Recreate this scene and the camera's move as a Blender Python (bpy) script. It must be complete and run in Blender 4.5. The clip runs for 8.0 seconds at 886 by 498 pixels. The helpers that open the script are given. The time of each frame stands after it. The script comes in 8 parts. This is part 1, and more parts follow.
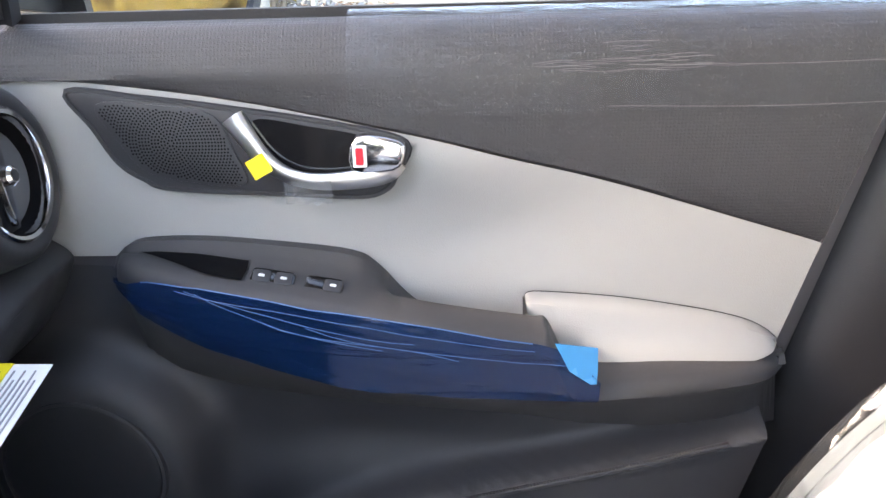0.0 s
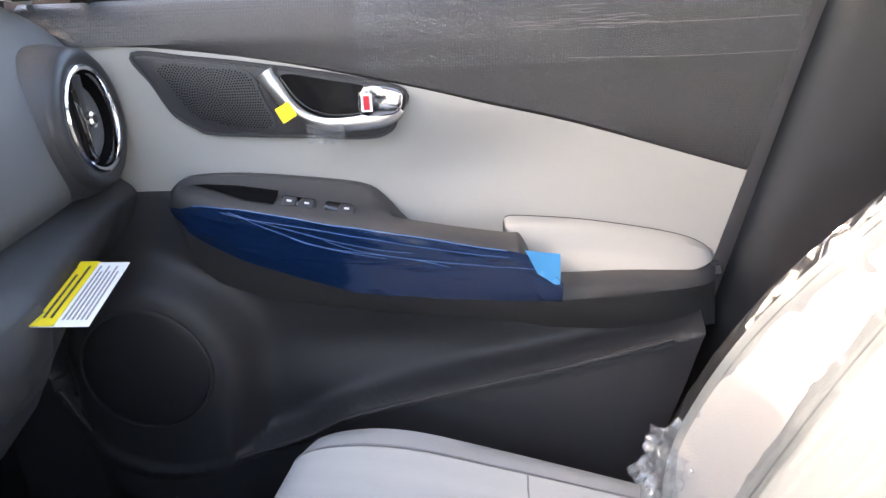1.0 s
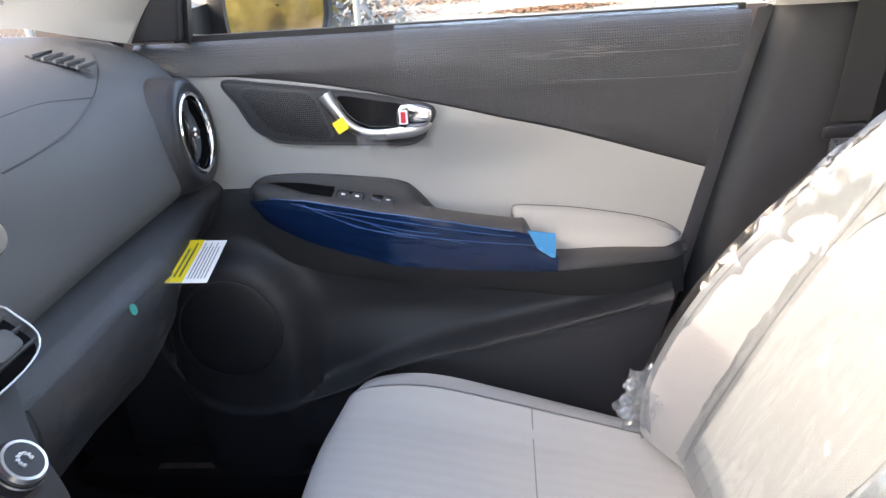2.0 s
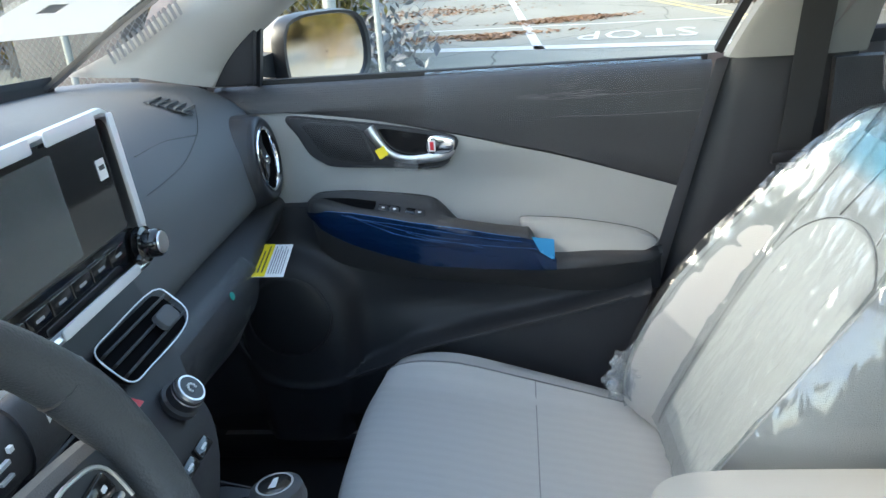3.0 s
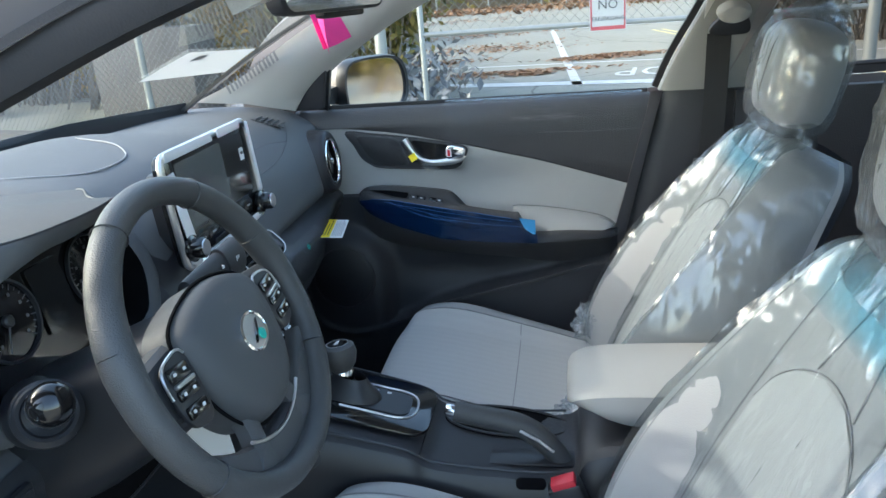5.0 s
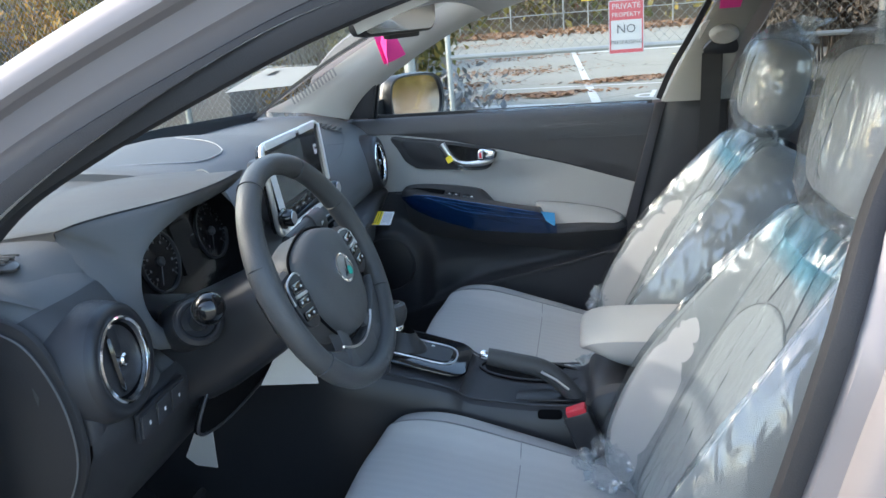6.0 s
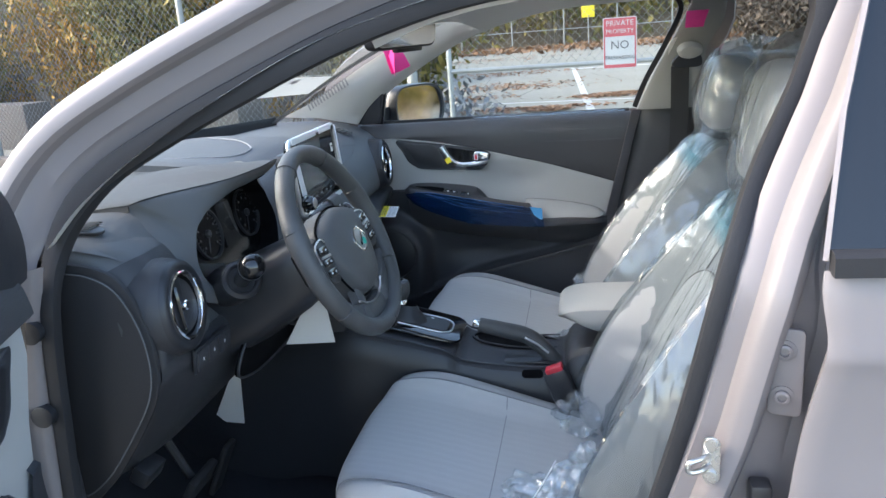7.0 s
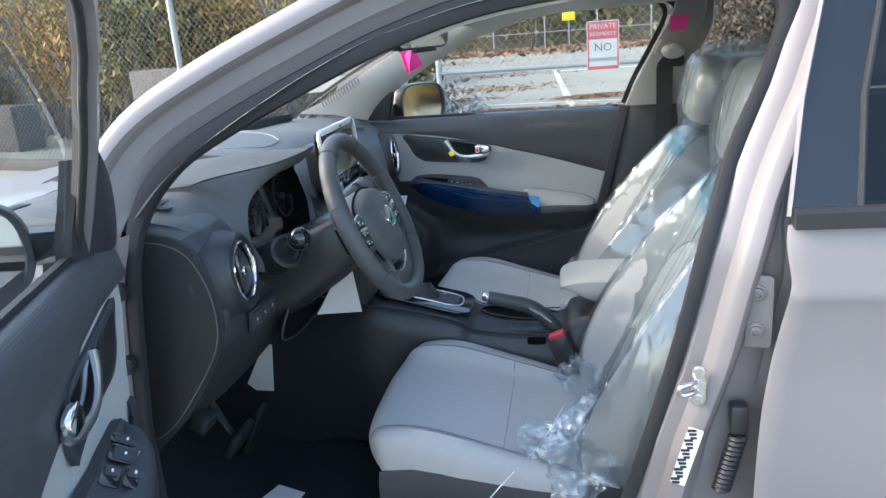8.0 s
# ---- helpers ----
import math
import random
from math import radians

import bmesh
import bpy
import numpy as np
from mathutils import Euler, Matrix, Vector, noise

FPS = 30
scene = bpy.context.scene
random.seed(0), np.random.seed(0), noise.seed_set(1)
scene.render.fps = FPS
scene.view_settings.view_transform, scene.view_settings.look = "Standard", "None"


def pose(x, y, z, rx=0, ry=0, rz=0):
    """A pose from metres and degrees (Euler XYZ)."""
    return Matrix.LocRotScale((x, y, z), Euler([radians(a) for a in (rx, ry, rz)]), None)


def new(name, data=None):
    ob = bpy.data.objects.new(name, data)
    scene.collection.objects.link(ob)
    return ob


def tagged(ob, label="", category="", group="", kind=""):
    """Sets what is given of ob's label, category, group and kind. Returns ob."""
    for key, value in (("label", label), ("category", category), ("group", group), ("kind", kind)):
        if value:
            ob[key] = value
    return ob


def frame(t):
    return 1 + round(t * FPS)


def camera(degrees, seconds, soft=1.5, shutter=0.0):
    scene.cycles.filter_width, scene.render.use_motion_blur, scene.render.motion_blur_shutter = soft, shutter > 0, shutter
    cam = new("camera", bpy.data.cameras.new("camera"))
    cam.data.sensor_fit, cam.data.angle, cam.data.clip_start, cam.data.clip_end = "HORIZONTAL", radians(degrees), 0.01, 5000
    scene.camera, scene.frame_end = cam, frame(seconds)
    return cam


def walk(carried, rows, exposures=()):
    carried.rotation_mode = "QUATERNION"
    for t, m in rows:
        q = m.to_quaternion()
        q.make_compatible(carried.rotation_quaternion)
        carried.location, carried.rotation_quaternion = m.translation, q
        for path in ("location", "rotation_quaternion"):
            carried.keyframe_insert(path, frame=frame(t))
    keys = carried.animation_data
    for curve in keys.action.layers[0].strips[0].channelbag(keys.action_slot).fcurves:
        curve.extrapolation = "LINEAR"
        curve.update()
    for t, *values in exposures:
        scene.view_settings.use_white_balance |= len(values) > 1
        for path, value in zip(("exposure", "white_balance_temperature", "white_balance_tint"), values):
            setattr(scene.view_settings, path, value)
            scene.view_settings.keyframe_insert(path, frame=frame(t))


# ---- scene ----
# Drawing units: U metres each. x runs to the car's tail, y to its passenger side, z up; y = 0 is the car's middle.
U = 0.95
cam = camera(60.7, 8.0)
METRES, EYE, TILT, LEAN, TURN = 2.1 * U, 1.15 * U, -23.0, 1.5, 1.4
ROWS = [
    (0.0, 0.0, 0.0, 0.0, -0.0, -0.0, 0.0),
    (0.5, 0.005, -0.0365, -0.0115, 0.64, -0.54, 0.23),
    (1.0, 0.013, -0.0802, -0.0387, 1.22, -0.15, 0.69),
    (1.5, 0.0166, -0.1355, -0.0531, 2.25, 0.21, 0.99),
    (3.0, 0.0215, -0.3262, -0.0604, 4.36, 0.92, 1.0),
    (3.5, 0.0235, -0.3883, -0.0738, 4.83, 1.31, 0.79),
    (4.0, 0.0368, -0.4443, -0.0918, 5.61, 1.85, 0.44),
    (5.5, 0.0912, -0.6482, -0.159, 8.87, 4.33, -0.36),
    (6.0, 0.0872, -0.7174, -0.1883, 9.46, 5.15, -0.64),
    (6.5, 0.0993, -0.7731, -0.2104, 9.66, 5.8, -0.89),
    (7.0, 0.1107, -0.8355, -0.2349, 9.51, 6.21, -0.95),
    (7.5, 0.1052, -0.8864, -0.2541, 8.99, 6.42, -0.76),
    (8.0, 0.0882, -0.9329, -0.2741, 8.2, 6.44, -0.41),
]
EXPOSURES = [(0.0, 3.78, 8000, 19), (1.7, 3.58, 8200, 20), (2.8, 2.88, 6950, 6), (3.4, 2.72, 6560, 2), (5.5, 2.49, 6520, 5), (7.0, 2.49, 6620, 9), (8.0, 2.52, 6550, 7)]
walk(cam, [(t, pose(0, 0.049 * U, EYE, TILT, LEAN, TURN) @ pose(METRES * x, METRES * y, METRES * z, 90 + pitch, roll, yaw)) for t, x, y, z, yaw, pitch, roll in ROWS], EXPOSURES)

# ---- light ----
SUN_WAY = Vector((1.0, 0.15, -0.68)).normalized()
sun = new("sun", bpy.data.lights.new("sun", "SUN"))
sun.data.energy, sun.data.angle, sun.data.color = 0.34, radians(0.6), (1.0, 0.95, 0.88)
sun.matrix_world = Matrix.Translation((0, 0, 8)) @ SUN_WAY.to_track_quat("-Z", "Y").to_matrix().to_4x4()
world = bpy.data.worlds.new("world")
scene.world = world
world.use_nodes = True
sky = world.node_tree.nodes.new("ShaderNodeTexSky")
sky.sky_type, sky.sun_disc = "NISHITA", False
sky.sun_elevation, sky.sun_rotation = math.asin(-SUN_WAY.z), math.atan2(-SUN_WAY.x, -SUN_WAY.y)
sky.air_density, sky.dust_density = 1.0, 2.0
world.node_tree.links.new(sky.outputs[0], world.node_tree.nodes["Background"].inputs[0])
world.node_tree.nodes["Background"].inputs[1].default_value = 0.152


# ---- materials ----
def nodes_of(name):
    m = bpy.data.materials.new(name)
    m.use_nodes = True
    nt = m.node_tree
    return m, nt, nt.nodes["Principled BSDF"], nt.nodes["Material Output"]


def node(nt, kind, **inputs):
    n = nt.nodes.new(kind)
    for key, value in inputs.items():
        n.inputs[key.replace("_", " ")].default_value = value
    return n


def surface(name, color, rough=0.5, metal=0.0, vary=0.08, scale=8.0, grain=0.0, grain_scale=900.0, spots=0.0, coat=0.0, spec=0.5, sheen=0.0):
    """A plain surface with large uneven tone, fine relief and a little uneven gloss."""
    m, nt, p, out = nodes_of(name)
    co = nt.nodes.new("ShaderNodeTexCoord")
    big = node(nt, "ShaderNodeTexNoise", Scale=scale, Detail=4.0, Roughness=0.6)
    nt.links.new(co.outputs["Object"], big.inputs["Vector"])
    ramp = nt.nodes.new("ShaderNodeMixRGB")
    ramp.inputs[1].default_value = (*[c * (1 - vary) for c in color], 1)
    ramp.inputs[2].default_value = (*[min(1, c * (1 + vary)) for c in color], 1)
    nt.links.new(big.outputs[0], ramp.inputs[0])
    nt.links.new(ramp.outputs[0], p.inputs["Base Color"])
    p.inputs["Metallic"].default_value = metal
    p.inputs["Specular IOR Level"].default_value = spec
    p.inputs["Coat Weight"].default_value = coat
    p.inputs["Coat Roughness"].default_value = 0.05
    p.inputs["Sheen Weight"].default_value = sheen
    rr = nt.nodes.new("ShaderNodeMapRange")
    rr.inputs["To Min"].default_value, rr.inputs["To Max"].default_value = max(0.02, rough - 0.07), min(1, rough + 0.07)
    nt.links.new(big.outputs[0], rr.inputs[0])
    nt.links.new(rr.outputs[0], p.inputs["Roughness"])
    if grain:
        fine = node(nt, "ShaderNodeTexVoronoi", Scale=grain_scale)
        nt.links.new(co.outputs["Object"], fine.inputs["Vector"])
        bump = node(nt, "ShaderNodeBump", Strength=grain, Distance=0.001)
        nt.links.new(fine.outputs[0], bump.inputs["Height"])
        nt.links.new(bump.outputs[0], p.inputs["Normal"])
    return m


def striped(name, color, dark, scale, axis, rough=0.85):
    """Woven cloth with fine uneven ribs across one axis."""
    m, nt, p, out = nodes_of(name)
    co = nt.nodes.new("ShaderNodeTexCoord")
    wave = node(nt, "ShaderNodeTexWave", Scale=scale, Distortion=2.2, Detail=3.0)
    wave.inputs["Detail Scale"].default_value = 2.0
    wave.bands_direction = axis
    nt.links.new(co.outputs["Object"], wave.inputs["Vector"])
    stretch = node(nt, "ShaderNodeMapping")
    stretch.inputs["Scale"].default_value = (14, 260, 260) if axis != "X" else (300, 12, 300)
    nt.links.new(co.outputs["Object"], stretch.inputs["Vector"])
    fibre = node(nt, "ShaderNodeTexNoise", Scale=1.0, Detail=3.0)
    nt.links.new(stretch.outputs[0], fibre.inputs["Vector"])
    add = nt.nodes.new("ShaderNodeMixRGB")
    add.inputs[0].default_value = 0.6
    nt.links.new(wave.outputs[0], add.inputs[1])
    nt.links.new(fibre.outputs[0], add.inputs[2])
    mix = nt.nodes.new("ShaderNodeMixRGB")
    mix.inputs[1].default_value, mix.inputs[2].default_value = (*dark, 1), (*color, 1)
    nt.links.new(add.outputs[0], mix.inputs[0])
    nt.links.new(mix.outputs[0], p.inputs["Base Color"])
    p.inputs["Roughness"].default_value = rough
    bump = node(nt, "ShaderNodeBump", Strength=0.35, Distance=0.001)
    nt.links.new(add.outputs[0], bump.inputs["Height"])
    nt.links.new(bump.outputs[0], p.inputs["Normal"])
    return m


def mirror_share(nt, least, normal=None, most=0.9):
    """The share of light that a thin clear sheet throws back, more at a slant."""
    slant = node(nt, "ShaderNodeLayerWeight", Blend=0.5)
    if normal is not None:
        nt.links.new(normal, slant.inputs["Normal"])
    power = nt.nodes.new("ShaderNodeMath")
    power.operation = "POWER"
    power.inputs[1].default_value = 5.0
    nt.links.new(slant.outputs["Facing"], power.inputs[0])
    share = nt.nodes.new("ShaderNodeMath")
    share.operation, share.use_clamp = "MULTIPLY_ADD", True
    share.inputs[1].default_value, share.inputs[2].default_value = most - least, least
    nt.links.new(power.outputs[0], share.inputs[0])
    return share


def film(name, tint, gloss=0.10, rough=0.08, wrinkle=0.6, scale=30.0, stretch=(1, 1, 1), body=(0, 0, 0), solid=0.0, folds=0.0, white=0.0):
    """A thin clear sheet: see-through, with gloss and a little whitening on its creases."""
    m, nt, p, out = nodes_of(name)
    nt.nodes.remove(p)
    co = nt.nodes.new("ShaderNodeTexCoord")
    mp = node(nt, "ShaderNodeMapping")
    mp.inputs["Scale"].default_value = stretch
    nt.links.new(co.outputs["Object"], mp.inputs["Vector"])
    warp = node(nt, "ShaderNodeTexNoise", Scale=scale, Detail=5.0, Roughness=0.65, Distortion=1.2)
    nt.links.new(mp.outputs[0], warp.inputs["Vector"])
    soft = node(nt, "ShaderNodeBump", Strength=wrinkle, Distance=0.006)
    nt.links.new(warp.outputs[0], soft.inputs["Height"])
    bend = nt.nodes.new("ShaderNodeMixRGB")
    bend.inputs[0].default_value = 0.12
    nt.links.new(mp.outputs[0], bend.inputs[1])
    nt.links.new(warp.outputs[1], bend.inputs[2])
    fold = node(nt, "ShaderNodeTexVoronoi", Scale=scale * 0.55)
    fold.feature = "DISTANCE_TO_EDGE"
    nt.links.new(bend.outputs[0], fold.inputs["Vector"])
    sharp_fold = nt.nodes.new("ShaderNodeMapRange")
    sharp_fold.inputs["From Max"].default_value = 0.10
    nt.links.new(fold.outputs[0], sharp_fold.inputs[0])
    bump = node(nt, "ShaderNodeBump", Strength=min(1.0, wrinkle), Distance=0.004)
    nt.links.new(sharp_fold.outputs[0], bump.inputs["Height"])
    nt.links.new(soft.outputs[0], bump.inputs["Normal"])
    height = None
    if folds:
        for turn in ((0.3, 0.5, 0.2), (1.1, -0.4, 0.9), (-0.7, 0.2, -0.8)):
            turned = node(nt, "ShaderNodeMapping")
            turned.inputs["Rotation"].default_value = turn
            nt.links.new(co.outputs["Object"], turned.inputs["Vector"])
            wave = node(nt, "ShaderNodeTexWave", Scale=folds, Distortion=9.0, Detail=3.0)
            wave.inputs["Detail Scale"].default_value = 0.35
            wave.inputs["Detail Roughness"].default_value = 0.6
            nt.links.new(turned.outputs[0], wave.inputs["Vector"])
            thin = nt.nodes.new("ShaderNodeMath")
            thin.operation = "POWER"
            thin.inputs[1].default_value = 70.0
            nt.links.new(wave.outputs[1], thin.inputs[0])
            if height is None:
                height = thin
            else:
                top = nt.nodes.new("ShaderNodeMath")
                top.operation = "MAXIMUM"
                nt.links.new(height.outputs[0], top.inputs[0])
                nt.links.new(thin.outputs[0], top.inputs[1])
                height = top
        here = nt.nodes.new("ShaderNodeMath")
        here.operation = "MULTIPLY"
        patch = node(nt, "ShaderNodeTexNoise", Scale=7.0, Detail=2.0)
        nt.links.new(co.outputs["Object"], patch.inputs["Vector"])
        gate_n = nt.nodes.new("ShaderNodeMapRange")
        gate_n.inputs["From Min"].default_value, gate_n.inputs["From Max"].default_value = 0.34, 0.56
        nt.links.new(patch.outputs[0], gate_n.inputs[0])
        nt.links.new(height.outputs[0], here.inputs[0])
        nt.links.new(gate_n.outputs[0], here.inputs[1])
        height = here
        crisp = node(nt, "ShaderNodeBump", Strength=1.0, Distance=0.0035)
        nt.links.new(height.outputs[0], crisp.inputs["Height"])
        nt.links.new(bump.outputs[0], crisp.inputs["Normal"])
        bump = crisp
    clear = node(nt, "ShaderNodeBsdfTransparent", Color=(*tint, 1))
    shine = node(nt, "ShaderNodeBsdfGlossy", Color=(1, 1, 1, 1), Roughness=rough)
    nt.links.new(bump.outputs[0], shine.inputs["Normal"])
    gain = mirror_share(nt, 0.05 + gloss, bump.outputs[0])
    mix = nt.nodes.new("ShaderNodeMixShader")
    nt.links.new(gain.outputs[0], mix.inputs[0])
    milk = node(nt, "ShaderNodeBsdfDiffuse", Color=(*body, 1))
    see = nt.nodes.new("ShaderNodeMixShader")
    see.inputs[0].default_value = solid
    if height is not None:
        cloud = nt.nodes.new("ShaderNodeMath")
        cloud.operation, cloud.use_clamp = "MULTIPLY_ADD", True
        cloud.inputs[1].default_value, cloud.inputs[2].default_value = white, solid
        nt.links.new(height.outputs[0], cloud.inputs[0])
        nt.links.new(cloud.outputs[0], see.inputs[0])
    nt.links.new(clear.outputs[0], see.inputs[1])
    nt.links.new(milk.outputs[0], see.inputs[2])
    nt.links.new(see.outputs[0], mix.inputs[1])
    nt.links.new(shine.outputs[0], mix.inputs[2])
    nt.links.new(mix.outputs[0], out.inputs[0])
    return m


def sheet_paper(name, color):
    """Thin paper that lets some light through."""
    m, nt, p, out = nodes_of(name)
    p.inputs["Base Color"].default_value, p.inputs["Roughness"].default_value = (*color, 1), 0.8
    back = node(nt, "ShaderNodeBsdfTranslucent", Color=(*color, 1))
    mix = nt.nodes.new("ShaderNodeMixShader")
    mix.inputs[0].default_value = 0.35
    nt.links.new(p.outputs[0], mix.inputs[1])
    nt.links.new(back.outputs[0], mix.inputs[2])
    nt.links.new(mix.outputs[0], out.inputs[0])
    return m


def pane(name, tint, least=0.06):
    """Flat thin glass."""
    m, nt, p, out = nodes_of(name)
    nt.nodes.remove(p)
    clear = node(nt, "ShaderNodeBsdfTransparent", Color=(*tint, 1))
    shine = node(nt, "ShaderNodeBsdfGlossy", Color=(1, 1, 1, 1), Roughness=0.01)
    fres = mirror_share(nt, least)
    mix = nt.nodes.new("ShaderNodeMixShader")
    nt.links.new(fres.outputs[0], mix.inputs[0])
    nt.links.new(clear.outputs[0], mix.inputs[1])
    nt.links.new(shine.outputs[0], mix.inputs[2])
    nt.links.new(mix.outputs[0], out.inputs[0])
    return m


DASH = surface("dash_soft_grey", (0.108, 0.113, 0.120), 0.6, grain=0.35, grain_scale=1100, vary=0.06, spec=0.35)
# Dash grey again, darkened to hold down the sun on the hood.
HOODTOP = surface("dash_grey_toned_for_sun", (0.072, 0.075, 0.080), 0.65, grain=0.35, grain_scale=1100, vary=0.06, spec=0.3)
DARK = surface("dark_plastic", (0.033, 0.034, 0.039), 0.45, grain=0.3, grain_scale=1200, vary=0.1)
# Dark plastic lightened for the light falling on the passenger armrest.
DARK_LIT = surface("dark_plastic_lit", (0.046, 0.045, 0.047), 0.5, grain=0.3, grain_scale=1200, vary=0.08)
BLACK = surface("black_plastic", (0.023, 0.024, 0.028), 0.38, vary=0.15)
PIANO = surface("gloss_black", (0.008, 0.008, 0.009), 0.12, vary=0.1, coat=0.5)
TRIM = surface("textured_trim", (0.046, 0.046, 0.050), 0.48, grain=0.4, grain_scale=750, vary=0.06)


def woven(m, scale, depth):
    """Adds a fine relief of close round dots to a material."""
    nt = m.node_tree
    p = nt.nodes["Principled BSDF"]
    co = nt.nodes.new("ShaderNodeTexCoord")
    dots = node(nt, "ShaderNodeTexVoronoi", Scale=scale, Randomness=0.25)
    nt.links.new(co.outputs["Object"], dots.inputs["Vector"])
    bump = node(nt, "ShaderNodeBump", Strength=0.8, Distance=depth)
    nt.links.new(dots.outputs["Distance"], bump.inputs["Height"])
    if p.inputs["Normal"].links:
        nt.links.new(p.inputs["Normal"].links[0].from_socket, bump.inputs["Normal"])
    nt.links.new(bump.outputs[0], p.inputs["Normal"])


woven(TRIM, 300.0, 0.0009)
VINYL = surface("light_grey_vinyl", (0.355, 0.356, 0.345), 0.62, grain=0.2, grain_scale=800, vary=0.03)
LEATHER = surface("light_grey_leather", (0.355, 0.357, 0.36), 0.55, grain=0.3, grain_scale=500, vary=0.04)
CLOTH = striped("ribbed_cloth", (0.49, 0.49, 0.485), (0.452, 0.452, 0.45), 15, "Y")
SEAM = surface("seam_thread", (0.27, 0.27, 0.275), 0.8)
CAPGREY = surface("end_cap_black", (0.020, 0.020, 0.023), 0.6, vary=0.12, grain=0.3, grain_scale=900)
RUBBER = surface("rubber_seal", (0.019, 0.019, 0.022), 0.68, vary=0.12, grain=0.2, grain_scale=500)
PAINT = surface("pearl_paint", (0.225, 0.203, 0.207), 0.55, metal=0.15, vary=0.03, coat=0.25, scale=3)
# Pearl paint darkened for the shade inside the door opening.
SHADEPAINT = surface("pearl_paint_shaded", (0.175, 0.158, 0.162), 0.45, vary=0.05, coat=0.4)
TAUPE = surface("pillar_cloth", (0.25, 0.25, 0.245), 0.9, grain=0.5, grain_scale=700, vary=0.05)
HEAD = surface("pillar_fabric", (0.56, 0.55, 0.53), 0.9, grain=0.5, grain_scale=700, vary=0.04)
CHROME = surface("bright_chrome", (0.82, 0.82, 0.83), 0.1, metal=1.0, vary=0.03)
SATIN = surface("satin_silver", (0.66, 0.66, 0.67), 0.3, metal=1.0, vary=0.04)
STEEL = surface("zinc_steel", (0.6, 0.6, 0.6), 0.28, metal=1.0, vary=0.1, scale=40)
WRAP = surface("wheel_leather", (0.062, 0.064, 0.067), 0.44, grain=0.4, grain_scale=600, vary=0.1)
HORN = surface("wheel_cover_grey", (0.072, 0.075, 0.080), 0.5, grain=0.35, grain_scale=1100, vary=0.06)
WEB = surface("belt_webbing", (0.025, 0.026, 0.028), 0.75, grain=0.6, grain_scale=900)
CARPET = surface("carpet", (0.012, 0.014, 0.020), 0.95, grain=1.0, grain_scale=500, vary=0.3, scale=30)
SCREEN = surface("screen_glass", (0.012, 0.013, 0.014), 0.08, vary=0.05, coat=1.0)
TAPE = surface("white_tape", (0.72, 0.73, 0.74), 0.45, vary=0.05, scale=20)
PAPER = surface("white_paper", (0.8, 0.8, 0.79), 0.7, vary=0.03)
PAGE = sheet_paper("thin_page", (0.50, 0.52, 0.52))
HAZE = film("screen_protector", (0.9, 0.9, 0.9), 0.0, 0.2, 0.1, 8.0, (1, 1, 1), (0.34, 0.37, 0.36), 0.16)
DIALINK = surface("dial_ink", (0.11, 0.11, 0.115), 0.8, vary=0.05)
INK = surface("grey_ink", (0.3, 0.3, 0.31), 0.8, vary=0.05)
YELLOW = surface("yellow_sticker", (0.85, 0.66, 0.02), 0.5, vary=0.05)
LIME = surface("lime_sticker", (0.62, 0.85, 0.08), 0.5, vary=0.05)
RED = surface("red_plastic", (0.6, 0.03, 0.05), 0.4, vary=0.08)
TEAL = surface("teal_dot", (0.02, 0.45, 0.36), 0.4, vary=0.08)
PINK = surface("pink_ribbon", (0.85, 0.05, 0.32), 0.5, vary=0.12, scale=30)
WHITEMARK = surface("white_marking", (0.75, 0.76, 0.77), 0.6, vary=0.04)
MIRROR = surface("mirror_glass", (0.9, 0.91, 0.92), 0.02, metal=1.0, vary=0.01)
GLASS = pane("window_glass", (0.90, 0.94, 0.92), 0.05)
SCREENGLASS = pane("windscreen_glass", (0.88, 0.93, 0.90), 0.05)
PRIVACY = pane("privacy_glass", (0.46, 0.46, 0.45), 0.04)
TINTED = pane("dark_glass", (0.14, 0.14, 0.145), 0.03)
# Near-black that paints shade into recesses, slots and holes.
RECESS_SHADE = surface("recess_shade_black", (0.004, 0.004, 0.005), 0.9, vary=0.2, spec=0.1)


